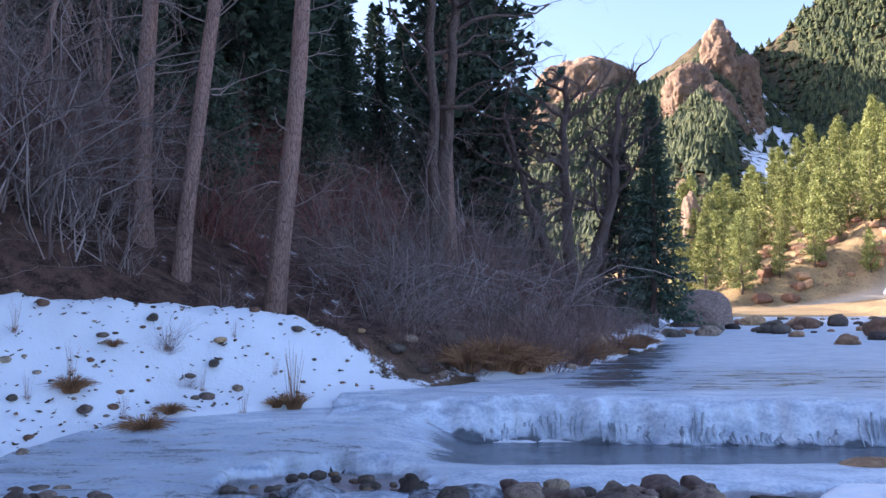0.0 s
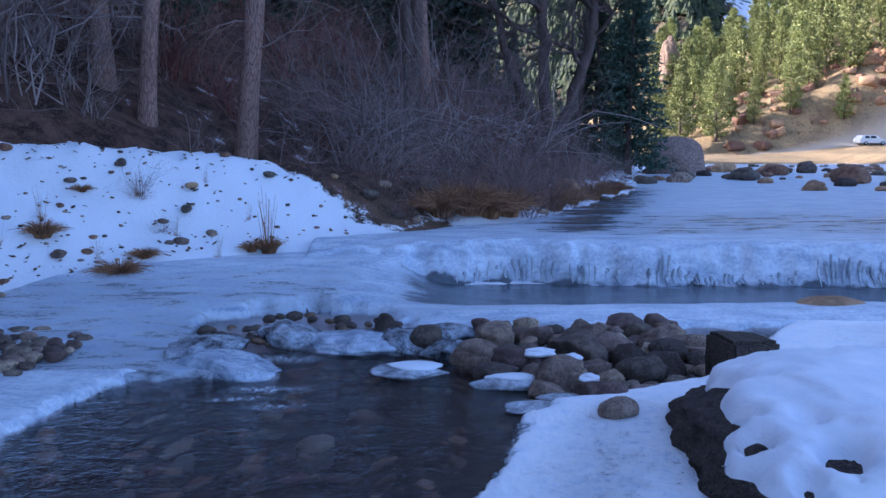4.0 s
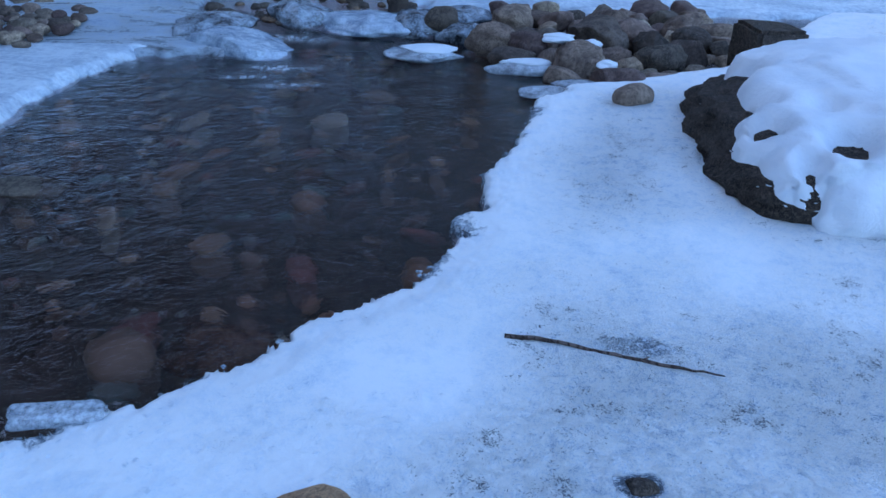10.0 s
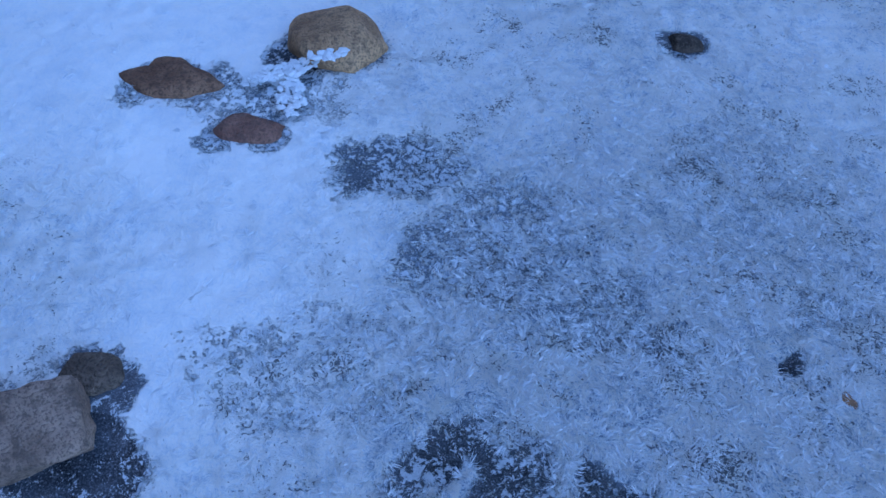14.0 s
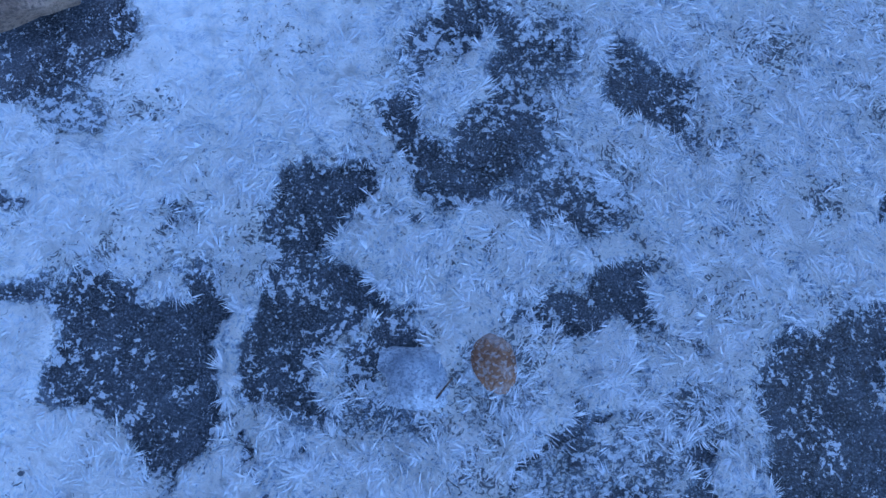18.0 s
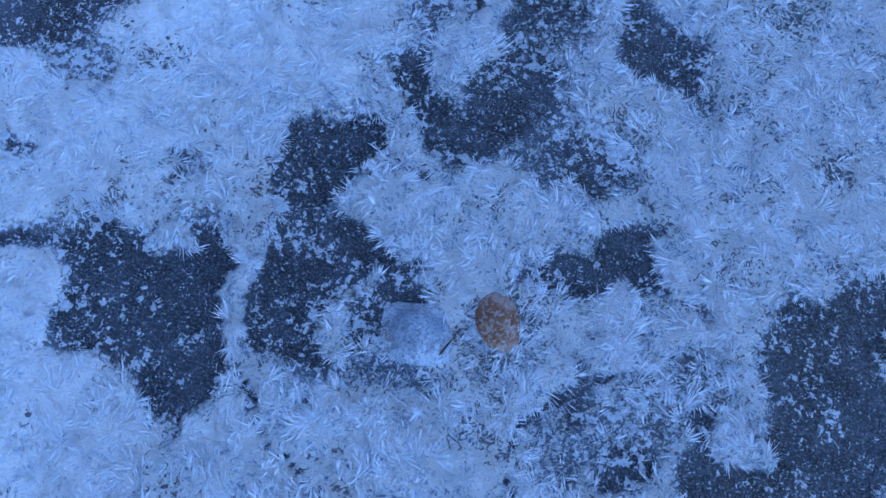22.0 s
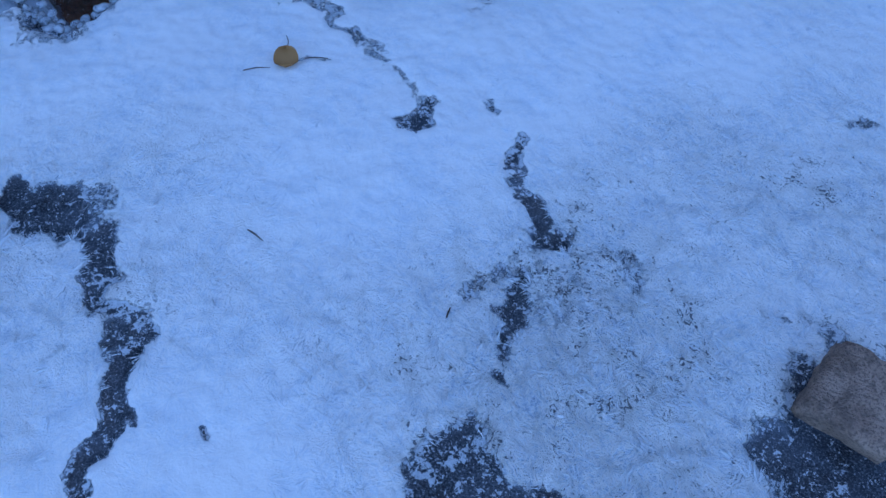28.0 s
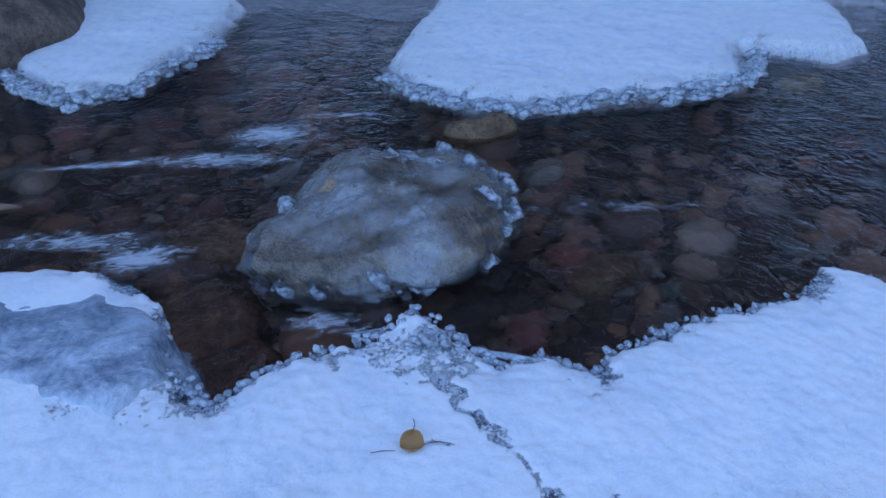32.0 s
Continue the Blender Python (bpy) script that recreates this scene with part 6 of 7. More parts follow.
def far_woods():
    """Thousands of small trees on the mountain, one piece of growth."""
    r = np.random.RandomState(81)
    n = 15000
    az = r.uniform(-0.02, 0.68, n)
    dist = 250 + 120 * (az > 0.36) + 260 * r.rand(n) ** 0.7
    x, y = dist * np.sin(az), dist * np.cos(az)
    dens = fbm(x * 0.02, y * 0.02, 3, 83)
    keep = (r.rand(n) < 0.40 + 1.1 * (dens - 0.32) + 0.35 * (az > 0.33)) & ~((np.abs(az - 0.405) < 0.028) & (r.rand(n) < 0.75))
    x, y = x[keep], y[keep]
    z = mountain(x, y)
    V, F, base = [], [], 0
    for px, py, pz in zip(x, y, z):
        h = r.uniform(3.0, 5.8) * (1.35 if px > 0.36 * py else 1.0)
        w = h * r.uniform(0.40, 0.60)
        for k in range(3):
            a = r.uniform(0, 6.28) + np.arange(6) * 1.047
            rad = w * (1 - 0.27 * k) * r.uniform(0.6, 1.25, 6)
            ring = np.stack([px + rad * np.cos(a), py + rad * np.sin(a), pz - 0.5 + h * (0.02 + 0.26 * k) + r.uniform(-0.25, 0.25, 6)], 1)
            tip = [[px + r.uniform(-0.3, 0.3), py, pz + h * (0.50 + 0.25 * k)]]
            V += [ring, np.array(tip)]
            F.append(np.stack([base + np.arange(6), base + (np.arange(6) + 1) % 6, np.full(6, base + 6)], 1))
            base += 7
    return mesh_of("far_woods", np.concatenate(V), np.concatenate(F), FAR_PINE, False)


thing("far_woods", far_woods(), "scattered pines covering the mountain side", "woods", kind="stuff")


# ---- rock faces on the mountain ----
def crag(x, y, w, d, h, seed, label, top=0.5, lean=0.0, peak=0.0):
    """A weathered cliff: a tapering block broken into ledges, ribs and clefts."""
    v, f = ICO[6]
    t = np.clip((v[:, 2] + 1) / 2, 0, 1)
    flat = np.hypot(v[:, 0], v[:, 1]) + 1e-6
    body = np.minimum(1, flat * 1.5) / flat * (1 - (1 - top) * t**1.2)
    q = np.stack([v[:, 0] * body * w, v[:, 1] * body * d, t * h * 2], 1)
    lump = w * (0.9 * noise3(q / w, 1.1, seed) + 0.55 * noise3(q * (1, 1, 0.6) / w, 2.6, seed + 1) + 0.5 * noise3(q * (1, 1, 0.5) / w, 6.0, seed + 2) + 0.3 * noise3(q / w, 14.0, seed + 3)) * (1 - 0.55 * t)
    out = np.stack([v[:, 0], v[:, 1], 0.5 * v[:, 2]], 1)
    q = q + out * lump[:, None]
    q[:, 2] += 0.02 * h * np.floor(5 * noise3(q / w, 4.0, seed + 6))
    q[:, 0] += lean * q[:, 2]
    return thing("rock_crag", mesh_of("rock_crag", q, f, CRAG, False), label, "rock", "crags", m=pose(x, y, peak - q[:, 2].max()))


crag(92, 500, 42, 30, 42, 301, "broad rounded granite dome above the valley", 0.7, 0.0, 166)
crag(60, 470, 20, 16, 36, 302, "sunlit stepped granite cliff beside the dome", 0.6, 0.0, 128)
crag(48, 455, 12, 12, 26, 311, "sunlit granite cliff low on the mountain side", 0.6, 0.0, 98)
crag(150, 425, 22, 16, 46, 303, "steep pointed orange granite peak above the pines", 0.18, 0.02, 163)
crag(133, 415, 18, 14, 30, 304, "sunlit granite shoulder under the pointed peak", 0.55, 0.0, 136)
crag(143, 405, 17, 12, 26, 312, "sunlit broken granite face under the peak", 0.6, 0.0, 122)
crag(168, 428, 12, 12, 30, 305, "shaded granite buttress beside the peak", 0.5, 0.0, 144)
crag(262, 540, 12, 12, 20, 306, "shaded rock outcrop on the wooded slope", 0.6, 0.0, 162)
crag(284, 512, 14, 12, 22, 307, "shaded rock outcrop on the wooded slope", 0.6, 0.0, 138)
crag(277, 585, 18, 12, 18, 308, "rock outcrop high on the ridge", 0.6, 0.0, 208)
crag(320, 600, 18, 12, 18, 309, "rock outcrop high on the ridge", 0.6, 0.0, 232)
v, f = stone(2.0, 2.0, 6.5, 310, 4, 0.5, 0.1)
thing("rock_spire", mesh_of("rock_spire", v, f, CRAG), "slim stone pillar standing among pines", "rock", m=pose(47.5, 150, land_z(47.5, 150) + 8.5))


# ---- bare trees ----
def bare_tree(x, y, stems, seed, label, bark=GREY_BARK, category="tree", twig_r=0.02):
    """stems: for each, the way it leans, its length and its radius."""
    ob = new("bare_tree")
    ob.matrix_basis = on_land(x, y, -0.15)
    tagged(ob, label, category, "bare trees on the bank")
    r = np.random.RandomState(seed)
    for sx, sy, length, radius, curl in stems:
        zs = np.linspace(0, 1, 18)
        path = np.stack([sx * zs * length + curl * np.sin(zs * 3.0) * length * 0.1, sy * zs * length + 0.03 * length * np.sin(zs * 5 + seed), zs * length], 1)
        path[:, :2] += r.normal(size=(18, 2)) * radius * 0.25
        v, f = tube(path, radius * (1.1 - 0.72 * zs), 12, seed, 0.2)
        trunk = part("trunk", mesh_of("trunk", v, f, bark), ob)
        for _ in range(15):
            br = []
            k = r.randint(7, 18)
            a = r.uniform(0, 6.28)
            limb(br, path[k], (math.cos(a), math.sin(a), r.uniform(0.1, 0.9)), length * r.uniform(0.16, 0.36), radius * 0.34, 3, r, 0.28, 3, 0.62, 5)
            v, f = joined(br)
            part("branch", mesh_of("branch", v, f, GREY_BARK), trunk)
    return ob


bare_tree(5.0, 29.5, [(-0.34, 0.0, 7.6, 0.21, -0.5), (-0.02, 0.02, 9.0, 0.24, -0.35), (0.20, 0.0, 8.2, 0.24, 0.55)], 90, "bare leaning cottonwood with three dark trunks")
bare_tree(-0.2, 21.5, [(-0.025, 0.0, 13.0, 0.17, 0.05), (0.045, 0.03, 13.0, 0.18, 0.10)], 91, "twin-trunked bare cottonwood behind grey brush")
bare_tree(6.3, 33.0, [(0.1, 0.0, 8.0, 0.14, 0.3)], 92, "bare cottonwood in the shade")
bare_tree(-7.6, 13.6, [(0.16, 0.0, 5.6, 0.085, 0.2), (-0.1, 0.1, 5.0, 0.06, -0.3)], 93, "thin leaning bare tree in the thicket", PINE_BARK)
bare_tree(-6.6, 14.6, [(0.05, 0.0, 6.0, 0.075, 0.1)], 94, "thin bare tree in the thicket", PINE_BARK)


def shrub_mesh(name, h, spread, stems, seed, material, depth=2, radius=0.012, forks=3, drop=0.0, bend=0.16):
    r = np.random.RandomState(seed)
    out = []
    for _ in range(stems):
        a, lean = r.uniform(0, 6.28), r.uniform(0.05, spread)
        base = np.array([math.cos(a), math.sin(a), 0]) * r.uniform(0, 0.12 * h)
        limb(out, base - (0, 0, 0.1), (math.cos(a) * lean, math.sin(a) * lean, 1), h * r.uniform(0.55, 1.0), radius * r.uniform(0.6, 1.3), depth, r, bend, forks, 0.52, 4, drop)
    v, f = joined(out)
    return mesh_of(name, v, f, material)


BROWN_TWIG = make_stems("brown_twigs", (0.15, 0.09, 0.08), (0.46, 0.31, 0.27))
SHRUBS = [shrub_mesh("shrub", 2.2, 0.9, 14, 500, RED_TWIG, 2, 0.015, 4, 0.0, 0.26), shrub_mesh("shrub", 2.6, 0.8, 12, 501, BROWN_TWIG, 2, 0.015, 4, 0.0, 0.28), shrub_mesh("shrub", 3.6, 1.1, 12, 502, TWIG, 3, 0.023, 4, 0.02, 0.30),
          shrub_mesh("shrub", 4.2, 0.6, 14, 503, TWIG, 3, 0.015, 4, 0.05, 0.34), shrub_mesh("shrub", 1.1, 1.3, 42, 504, BROWN_TWIG, 1, 0.006, 4, 0.05), shrub_mesh("shrub", 2.0, 0.7, 12, 505, TWIG, 3, 0.010, 3, 0.0, 0.25)]
SHRUB_LABEL = ["dense reddish-brown leafless shrub on the bank", "leafless reddish shrub on the slope", "arching grey-tan bare shrub", "tall fine-twigged grey bare shrub", "low tangle of brown stems on the bank", "slim bare grey shrub"]


def brush(name, label, places, dz=-0.05):
    """A thicket too dense to count, grown from the same shrubs: kind, place, size and turn of each."""
    parts = []
    for k, x, y, s, turn in places:
        me = SHRUBS[k]
        v = np.zeros(len(me.vertices) * 3, np.float32)
        me.vertices.foreach_get("co", v)
        f = np.zeros(len(me.loops), np.int32)
        me.loops.foreach_get("vertex_index", f)
        v = v.reshape(-1, 3) * s
        c, q = math.cos(turn), math.sin(turn)
        parts.append((np.stack([v[:, 0] * c - v[:, 1] * q + x, v[:, 0] * q + v[:, 1] * c + y, v[:, 2] + land_z(x, y) + dz], 1), f.reshape(-1, 4)))
    for k, material in ((0, RED_TWIG), (1, BROWN_TWIG)):
        v, f = joined([p for p, spot in zip(parts, places) if spot[0] == k])
        thing(name, mesh_of(name, v, f, material), label, "shrubs", kind="stuff")


def shrub(k, x, y, s=1.0, turn=None, dz=-0.05):
    t = (x * 53 + y * 31) % 360 if turn is None else turn
    ob = thing("shrub", SHRUBS[k], SHRUB_LABEL[k], "shrub", "bare shrubs", m=on_land(x, y, dz, t))
    ob.scale = (s, s, s)
    return ob


for x, y, s in ((-7.6, 12.4, 1.0), (-6.4, 12.7, 0.85), (-8.4, 13.2, 1.1), (-5.7, 13.0, 0.6), (-7.0, 11.9, 1.1), (-6.0, 12.0, 0.9), (-8.0, 11.8, 1.0), (-5.2, 12.5, 0.6), (-6.6, 13.4, 1.2), (-7.3, 12.9, 1.2)):
    shrub(2, x, y, s)
for x, y, s in ((-0.5, 15.8, 1.0), (0.5, 16.6, 1.05), (-0.1, 17.6, 1.15), (1.1, 18.6, 0.9), (-1.3, 17.8, 0.9), (-0.7, 13.2, 0.5), (-0.45, 12.9, 0.45), (-1.5, 15.2, 0.8), (-1.1, 14.4, 0.7), (0.9, 15.6, 0.9), (1.8, 17.8, 1.0), (-1.9, 18.2, 0.9), (-0.2, 14.6, 0.8), (2.6, 19.6, 1.0)):
    shrub(3, x, y, s)
for x, y, s in ((2.6, 15.8, 0.8), (3.6, 19.0, 0.9), (2.1, 17.0, 0.9), (4.7, 22, 0.9), (-3.6, 13.0, 0.6), (-5.0, 12.6, 0.5), (5.5, 24, 1.0), (3.0, 21.5, 1.2)):
    shrub(5, x, y, s)
for x, y, s in ((1.3, 13.6, 1.0), (1.8, 13.2, 0.9), (2.3, 14.2, 1.0), (0.8, 13.2, 0.8), (2.9, 15.3, 0.9), (3.4, 17.0, 1.0), (4.5, 19.5, 1.0), (1.5, 14.4, 1.1), (2.5, 16.2, 1.2), (3.9, 21.3, 1.1), (0.2, 14.6, 1.0), (5.2, 22.5, 1.0), (6.8, 26.5, 1.1), (-0.5, 12.0, 0.6), (0.1, 12.2, 0.7), (0.6, 12.5, 0.8), (0.0, 12.8, 0.9), (1.0, 12.7, 0.8), (-0.9, 12.6, 0.6), (1.7, 13.8, 1.0), (2.2, 14.8, 1.0), (-0.2, 11.7, 0.45), (0.5, 11.9, 0.5)):
    shrub(4, x, y, s)
rng = np.random.RandomState(15)
thicket = []
for _ in range(120):
    y = rng.uniform(15.5, 34)
    thicket.append((rng.randint(2), float(left_shore(y)) - rng.uniform(4.6, 19), y, rng.uniform(0.6, 1.25), rng.uniform(0, 6.28)))
brush("hillside_brush", "dense leafless reddish brush covering the shaded hillside", thicket)
for _ in range(26):
    x = rng.uniform(-9.5, -1.2)
    shrub(rng.randint(2), x, 15.4 + rng.uniform(0, 2.2) + 0.1 * (x + 5), rng.uniform(0.4, 0.8))


# ---- grass tufts and stones on the snow bank ----
def tuft_mesh(seed, h, blades, spread, tall=0):
    r = np.random.RandomState(seed)
    out = []
    for n in range(blades + tall):
        a = r.uniform(0, 6.28)
        hh = h * r.uniform(0.6, 1.1) if n < blades else h * r.uniform(2.0, 3.4)
        s = spread * r.uniform(0.3, 1.2) if n < blades else r.uniform(0.0, 0.25)
        t = np.linspace(0, 1, 5)
        root = np.array([math.cos(a), math.sin(a), 0]) * r.uniform(0, 0.35) * h
        path = root + np.stack([math.cos(a) * s * hh * t**1.6, math.sin(a) * s * hh * t**1.6, hh * (t - (0.55 * s * t**2.4 if n < blades else 0))], 1)
        out.append(tube(path, np.linspace(0.0042, 0.0015, 5), 3))
    v, f = joined(out)
    return mesh_of("grass_tuft", v, f, STRAW)


TUFTS = [tuft_mesh(600, 0.24, 420, 0.95), tuft_mesh(601, 0.19, 360, 1.1), tuft_mesh(602, 0.22, 320, 0.7, 16), tuft_mesh(603, 0.26, 24, 0.5, 10)]


# the wooded slope goes on beside and behind the camera: unseen spruces, added to darken the water's reflection
rng = np.random.RandomState(19)
for n in range(12):
    place(SPRUCES[n % 3], rng.uniform(-12.5, -9.6), -4.0 + 1.3 * n, rng.uniform(0, 360), rng.uniform(0.6, 0.9))
for _ in range(64):
    y = rng.uniform(-26, 12)
    place(SPRUCES[rng.randint(3)], rng.uniform(-24, -11.5) - 0.1 * abs(y), y, rng.uniform(0, 360), rng.uniform(0.7, 1.05))
for _ in range(40):
    x = rng.uniform(-11.5, -6.1)
    y = 12.3 + 0.12 * (x + 5) + rng.uniform(0, 2.2)
    shrub(4 if rng.rand() < 0.6 else 2, x, y, rng.uniform(0.7, 1.5) if rng.rand() < 0.6 else 0.6)
for _ in range(70):
    y = rng.uniform(11.0, 17.5)
    shrub(rng.randint(2), rng.uniform(-14, -6.6) - 0.3 * (13 - y) * (y < 13), y, rng.uniform(0.6, 1.2))


# ---- the snow bank's tufts and stones ----
def tuft(k, x, y, s, label):
    ob = thing("grass_tuft", TUFTS[k], label, "grass", "tufts on the snow bank", m=on_land(x, y, -0.02, (x * 91) % 360))
    ob.scale = (s, s, s)


for k, x, y, s in ((0, -4.28, 9.15, 1.05), (1, -3.28, 8.76, 1.5), (2, -1.87, 9.95, 1.15), (0, -2.07, 9.89, 0.7), (1, -3.19, 9.3, 0.95), (1, -2.76, 9.2, 0.7), (1, -4.15, 9.96, 0.7)):
    tuft(k, x, y, s, "matted tan tuft of dry grass sticking out of the snow")
for x, y, s in ((-4.4, 9.4, 0.5), (-3.53, 10.13, 0.45), (-2.41, 9.58, 0.4), (-4.6, 8.8, 0.4), (-3.0, 9.9, 0.4), (-2.2, 10.4, 0.3), (-3.6, 9.0, 0.4), (-5.2, 9.6, 0.5), (-1.0, 11.3, 0.4), (-2.8, 10.6, 0.3)):
    tuft(3, x, y, s, "thin dry grass stalks standing in the snow")
for k, x, y, s in ((0, 0.35, 11.95, 2.2), (0, 0.80, 12.25, 2.6), (1, 1.10, 12.45, 2.8), (0, 1.45, 12.95, 2.4), (1, 0.55, 12.6, 2.4), (0, 2.5, 14.6, 2.2), (1, 3.1, 16.0, 2.4), (0, 3.9, 17.6, 2.2), (1, 4.9, 19.8, 2.4)):
    tuft(k, x, y, s, "large drooping clump of dry brown grass on the bank")
shrub(4, -1.64, 11.94, 0.55)
shrub(4, -3.2, 9.9, 0.25)
shrub(4, -3.53, 10.13, 0.3)
shrub(5, -3.5, 10.2, 0.3)
rng = np.random.RandomState(55)
BANK = [(-4.73, 9.25), (-3.85, 9.5), (-3.19, 10.03), (-4.29, 9.97), (-5.13, 10.11), (-4.71, 8.69), (-3.81, 8.21), (-4.27, 8.23), (-3.94, 7.98), (-4.13, 7.87), (-3.37, 8.53), (-3.03, 9.71), (-2.92, 9.81), (-2.93, 10.44),
        (-2.94, 10.21), (-4.03, 8.97), (-3.81, 9.2), (-3.82, 10.42), (-2.6, 10.06), (-1.23, 11.9), (-2.06, 11.14), (-5.06, 9.18), (-2.69, 11.26), (-1.6, 10.06), (-1.2, 10.27), (-4.32, 9.72), (-3.07, 8.97)]
BANK += [(rng.uniform(-6.5, -0.9), rng.uniform(8.4, 12.2)) for _ in range(230)]
for n, (x, y) in enumerate(BANK):
    d = float(left_shore(y)) - x
    if d < 0.05 or d > 4.2:
        continue
    s = rng.uniform(0.04, 0.085) if n < 27 else rng.uniform(0.012, 0.034)
    put_stone("bank_stone", x, y, land_z(x, y) + 0.1 * s, (s * 1.4, s, s * 0.7), 400 + n % 23, (COBBLE, GRANITE, DARK_ROCK)[n % 3], "stone showing through the snow of the bank", "stone", "stones on the snow bank", turn=rng.uniform(0, 180), level=2)


def bank_litter():
    """Dead leaves and bits of bark strewn over the snow."""
    r = np.random.RandomState(59)
    bits = []
    while len(bits) < 480:
        x, y = r.uniform(-7.0, -0.8), r.uniform(7.6, 12.4)
        d = float(left_shore(y)) - x
        if d < 0.05 or d > 4.3 or vnoise(x * 1.3, y * 1.3, 7) + 0.3 * r.rand() < 0.5:
            continue
        q = r.uniform(0.012, 0.036)
        v, f = stone(q * r.uniform(0.7, 1.5), q * r.uniform(0.5, 1.0), q * 0.35, 620 + r.randint(9), 1, 0.9)
        a = r.uniform(0, 6.28)
        v = np.stack([v[:, 0] * math.cos(a) - v[:, 1] * math.sin(a), v[:, 0] * math.sin(a) + v[:, 1] * math.cos(a), v[:, 2] + 0.4 * v[:, 0]], 1)
        bits.append((v + (x, y, land_z(x, y) + 0.005), f))
    v, f = joined(bits)
    return mesh_of("leaf_litter", v, f, LITTER, False)


LITTER = make_stems("leaf_litter", (0.055, 0.035, 0.024), (0.26, 0.165, 0.10))
thing("leaf_litter", bank_litter(), "dead leaves and bark bits strewn on the snow", "litter", kind="stuff")
# cobbles along the near shore
rng, laid = np.random.RandomState(58), []
for n in range(700):
    x, y = rng.uniform(-4.2, -2.4), rng.uniform(5.3, 7.9)
    if (x + 3.3) ** 2 / 0.42 + (y - 6.25) ** 2 > 0.8 and (x + 3.0) ** 2 / 0.3 + (y - 7.5) ** 2 > 0.16:
        continue
    s = rng.uniform(0.03, 0.085)
    if any(math.hypot(x - a, y - b) < 0.78 * (s + c) for a, b, c in laid):
        continue
    laid.append((x, y, s))
    put_stone("shore_cobble", x, y, max(land_z(x, y), -0.05) + 0.3 * s, (s * 1.3, s, s * 0.7), 430 + n % 23, (COBBLE, TAN_GREY, GREY_GRANITE)[n % 3], "brown cobble on the icy shore", "stone", "cobbles on the shore", turn=rng.uniform(0, 180))

# ---- stones of the far bank and up the creek ----
put_stone("bank_rock", 0.05, 12.7, land_z(0.05, 12.7) + 0.12, (0.30, 0.26, 0.20), 451, GREY_GRANITE, "rounded grey boulder on the brushy bank", level=4)
put_stone("bank_rock", 3.3, 17.1, land_z(3.3, 17.1) + 0.15, (0.3, 0.28, 0.26), 452, GRANITE, "tan boulder at the foot of the bank", level=4)
for n, (x, y) in enumerate(((-0.29, 11.6), (0.0, 11.54), (-0.7, 11.69), (0.7, 13.01), (0.3, 11.9), (-0.5, 12.2), (0.9, 12.4), (2.2, 13.9), (4.2, 17.6), (5.1, 19.4), (6.4, 22.0), (7.2, 24.4))):
    s = rng.uniform(0.06, 0.13)
    put_stone("bank_rock", x, y, land_z(x, y) + 0.3 * s, (s * 1.3, s, s * 0.75), 460 + n, (DARK_ROCK, COBBLE)[n % 2], "dark stone along the frozen shore", "rock", "stones along the shore")


def px(az_px, row, dist):
    """A place up the creek by its bearing and its distance."""
    return (az_px - 784) / 1395.0 * dist, dist


UP = [(1250, 36.0, 1.35, 1.15, 453, TAN_GREY, "big dark boulder beside the spruce"), (1365, 29.0, 0.7, 0.36, 454, DARK_ROCK, "grey boulder in the frozen creek"), (1560, 26.0, 0.8, 0.48, 455, GRANITE, "large tan boulder in the frozen creek"),
      (1495, 21.5, 0.36, 0.2, 456, GRANITE, "low tan rock in the frozen creek"), (1250, 27.0, 0.5, 0.24, 457, COBBLE, "low rock at the creek's edge"), (1425, 33.0, 0.55, 0.35, 458, GRANITE, "tan boulder up the creek"),
      (1480, 36.0, 0.6, 0.4, 459, DARK_ROCK, "grey boulder up the creek"), (1130, 22.0, 0.35, 0.18, 461, DARK_ROCK, "dark rock in the frozen creek"), (1330, 38.0, 0.6, 0.4, 462, GRANITE, "tan boulder up the creek"), (1190, 26.0, 0.4, 0.2, 463, DARK_ROCK, "dark rock in the frozen creek")]
for bear, dist, w, h, seed, material, label in UP:
    x, y = px(bear, 0, dist)
    put_stone("creek_boulder", x, y, float(river_level(y)) + 0.35 * h, (w, w * 0.8, h), seed, material, label, "rock", "boulders up the creek", level=4, rough=0.7, square=0.3, turn=seed * 37 % 180)
for n in range(110):
    y = rng.uniform(19, 52)
    x = rng.uniform(float(left_shore(y)) - 0.5, float(right_shore(y)))
    if y < 25 and x < 10:
        continue
    s = rng.uniform(0.08, 0.26)
    put_stone("creek_stone", x, y, float(river_level(y)) + 0.3 * s, (s * 1.4, s, s * 0.7), 470 + n % 20, (DARK_ROCK, GRANITE, COBBLE)[n % 3], "stone breaking through the creek ice", "stone", "stones up the creek", level=2)
rng = np.random.RandomState(57)
for n in range(80):
    y = rng.uniform(120, 140)
    x = rng.uniform(0.40, 0.62) * y
    s = rng.uniform(0.35, 1.25)
    put_stone("slope_boulder", x, y, land_z(x, y) + 0.2 * s, (s * 1.3, s, s * 0.8), 490 + n % 15, GRANITE, "pale sunlit boulder on the dry slope", "rock", "boulders on the dry slope", level=3, square=0.95, rough=0.6, tilt=rng.uniform(-30, 30), turn=rng.uniform(0, 180))
scrub = []
for _ in range(45):
    y = rng.uniform(118.8, 138)
    scrub.append((rng.randint(2), rng.uniform(0.33, 0.62) * y, y, rng.uniform(0.35, 0.9), rng.uniform(0, 6.28)))
brush("slope_scrub", "low dry scrub among the boulders of the sunny slope", scrub)


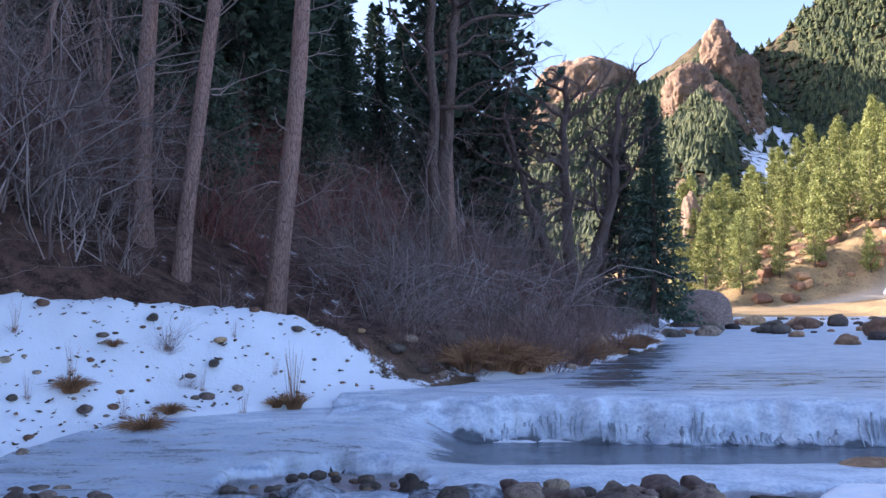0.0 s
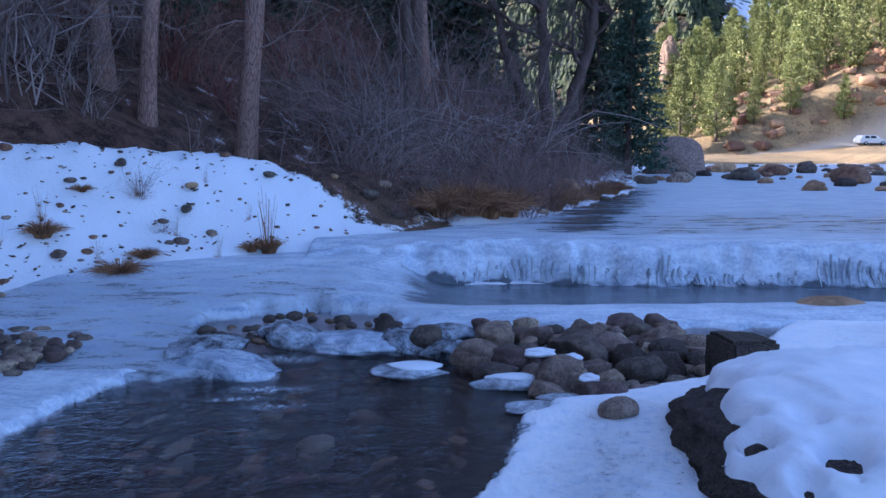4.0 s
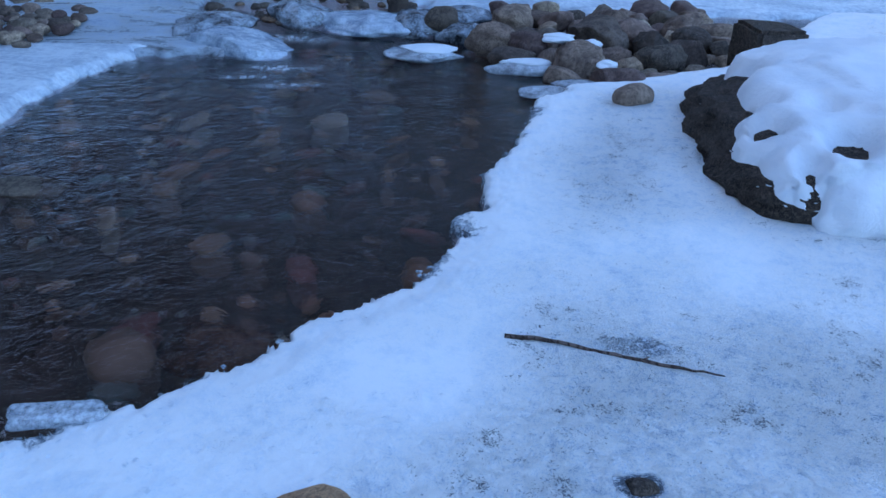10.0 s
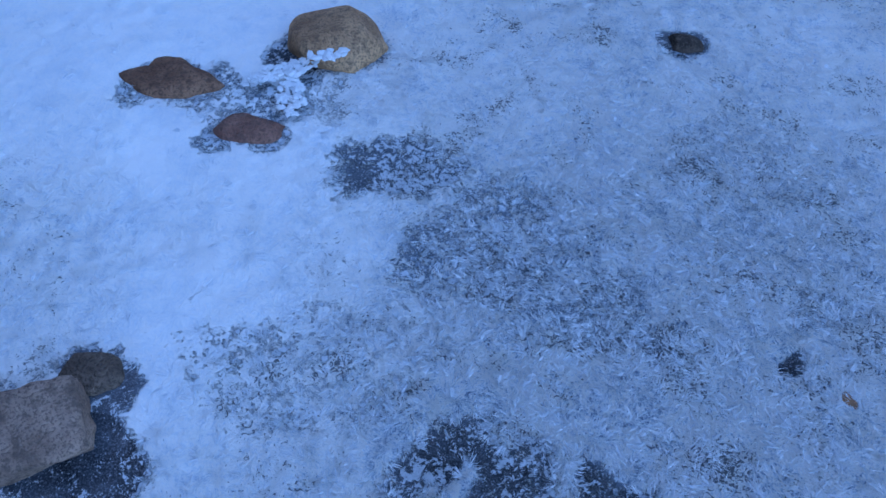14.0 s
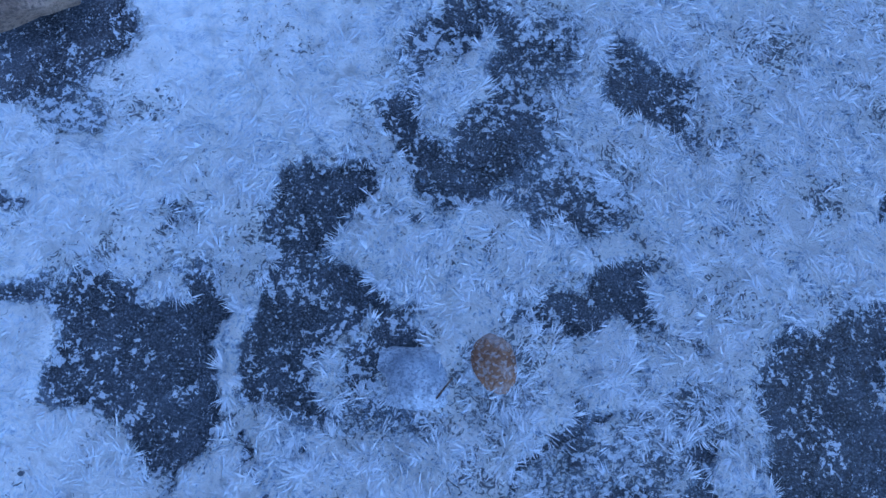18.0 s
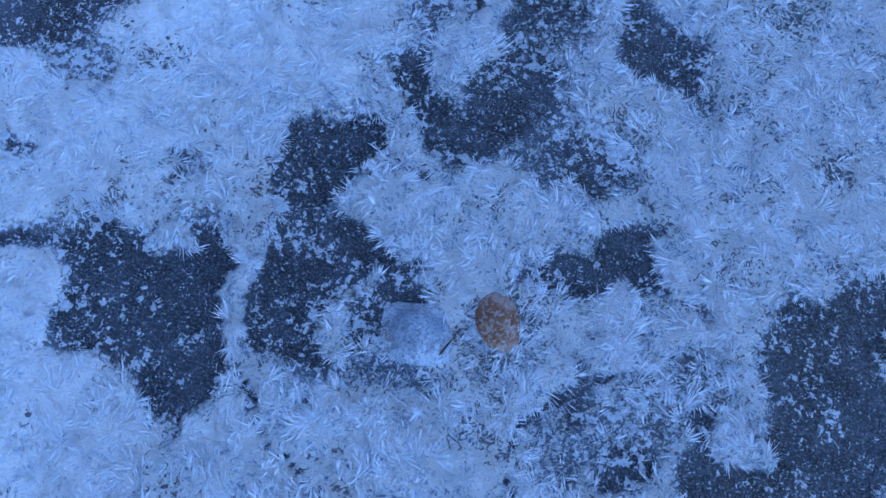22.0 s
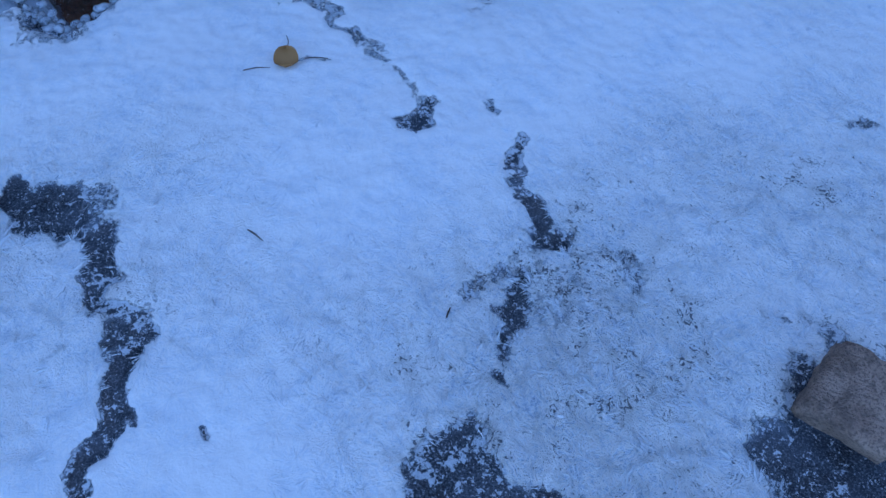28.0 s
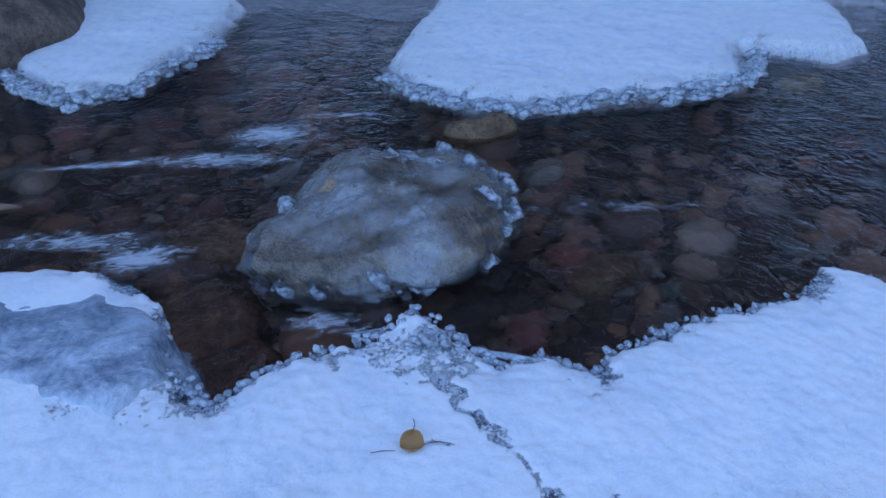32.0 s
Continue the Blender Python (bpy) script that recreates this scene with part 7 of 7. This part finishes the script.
# ---- the parked car by the road ----
def car(x, y, turn):
    ob = new("car")
    ob.matrix_basis = pose(x, y, land_z(x, y) + 0.02, 0, 0, turn)
    tagged(ob, "white estate car standing on the road across the creek", "car")
    bm = bmesh.new()
    outline = [(-2.2, 0.35), (2.15, 0.35), (2.25, 0.75), (2.0, 0.95), (1.15, 1.02), (0.55, 1.5), (-1.75, 1.52), (-2.2, 1.05), (-2.28, 0.7)]
    rings = []
    for wy, k in ((-0.88, 0.97), (-0.8, 1.0), (0.8, 1.0), (0.88, 0.97)):
        rings.append([bm.verts.new((a * k, wy * (1 - 0.12 * max(0, b - 1.0) / 0.5), 0.35 + (b - 0.35) * k)) for a, b in outline])
    n = len(outline)
    for p, q in zip(rings, rings[1:]):
        for i in range(n):
            bm.faces.new((p[i], p[(i + 1) % n], q[(i + 1) % n], q[i]))
    bm.faces.new(rings[0][::-1])
    bm.faces.new(rings[-1])
    me = bpy.data.meshes.new("body")
    bm.to_mesh(me)
    bm.free()
    me.materials.append(CAR_PAINT)
    part("body", me, ob)
    for side in (-1, 1):
        for a, b in ((-1.55, -0.75), (-0.65, 0.35)):
            v = np.array([(p, side * (0.885 if q < 1.1 else 0.80), q) for p, q in ((a, 1.06), (b, 1.06), (b - 0.05, 1.42), (a + 0.1, 1.42))] + [(p, side * 0.74, q) for p, q in ((a, 1.06), (b, 1.06), (b - 0.05, 1.42), (a + 0.1, 1.42))])
            part("side_window", mesh_of("side_window", v, np.array([(0, 1, 2, 3), (4, 7, 6, 5), (0, 4, 5, 1), (1, 5, 6, 2), (2, 6, 7, 3), (3, 7, 4, 0)]), CAR_GLASS, False), ob)
        for a in (-1.4, 1.4):
            t = np.linspace(0, 2 * math.pi, 17)
            v, f = tube([(a, side * 0.72, 0.32), (a, side * 0.74, 0.32), (a, side * 0.90, 0.32), (a, side * 0.91, 0.32)], [0.05, 0.32, 0.32, 0.2], 16)
            wheel = part("wheel", mesh_of("wheel", v, f, CAR_TYRE), ob)
            v, f = tube([(a, side * 0.905, 0.32), (a, side * 0.925, 0.32), (a, side * 0.93, 0.32)], [0.2, 0.18, 0.01], 12)
            part("rim", mesh_of("rim", v, f, CAR_RIM), wheel)


CAR_PAINT, CAR_GLASS = make_plain("white_car_paint", (0.8, 0.8, 0.8), 0.25, grain=0.03), make_plain("dark_car_glass", (0.02, 0.022, 0.025), 0.08, grain=0.1)
CAR_TYRE, CAR_RIM = make_plain("tyre_rubber", (0.02, 0.02, 0.02), 0.8), make_plain("wheel_rim", (0.5, 0.5, 0.52), 0.3, 0.9)
car(68.0, 117.3, 8)
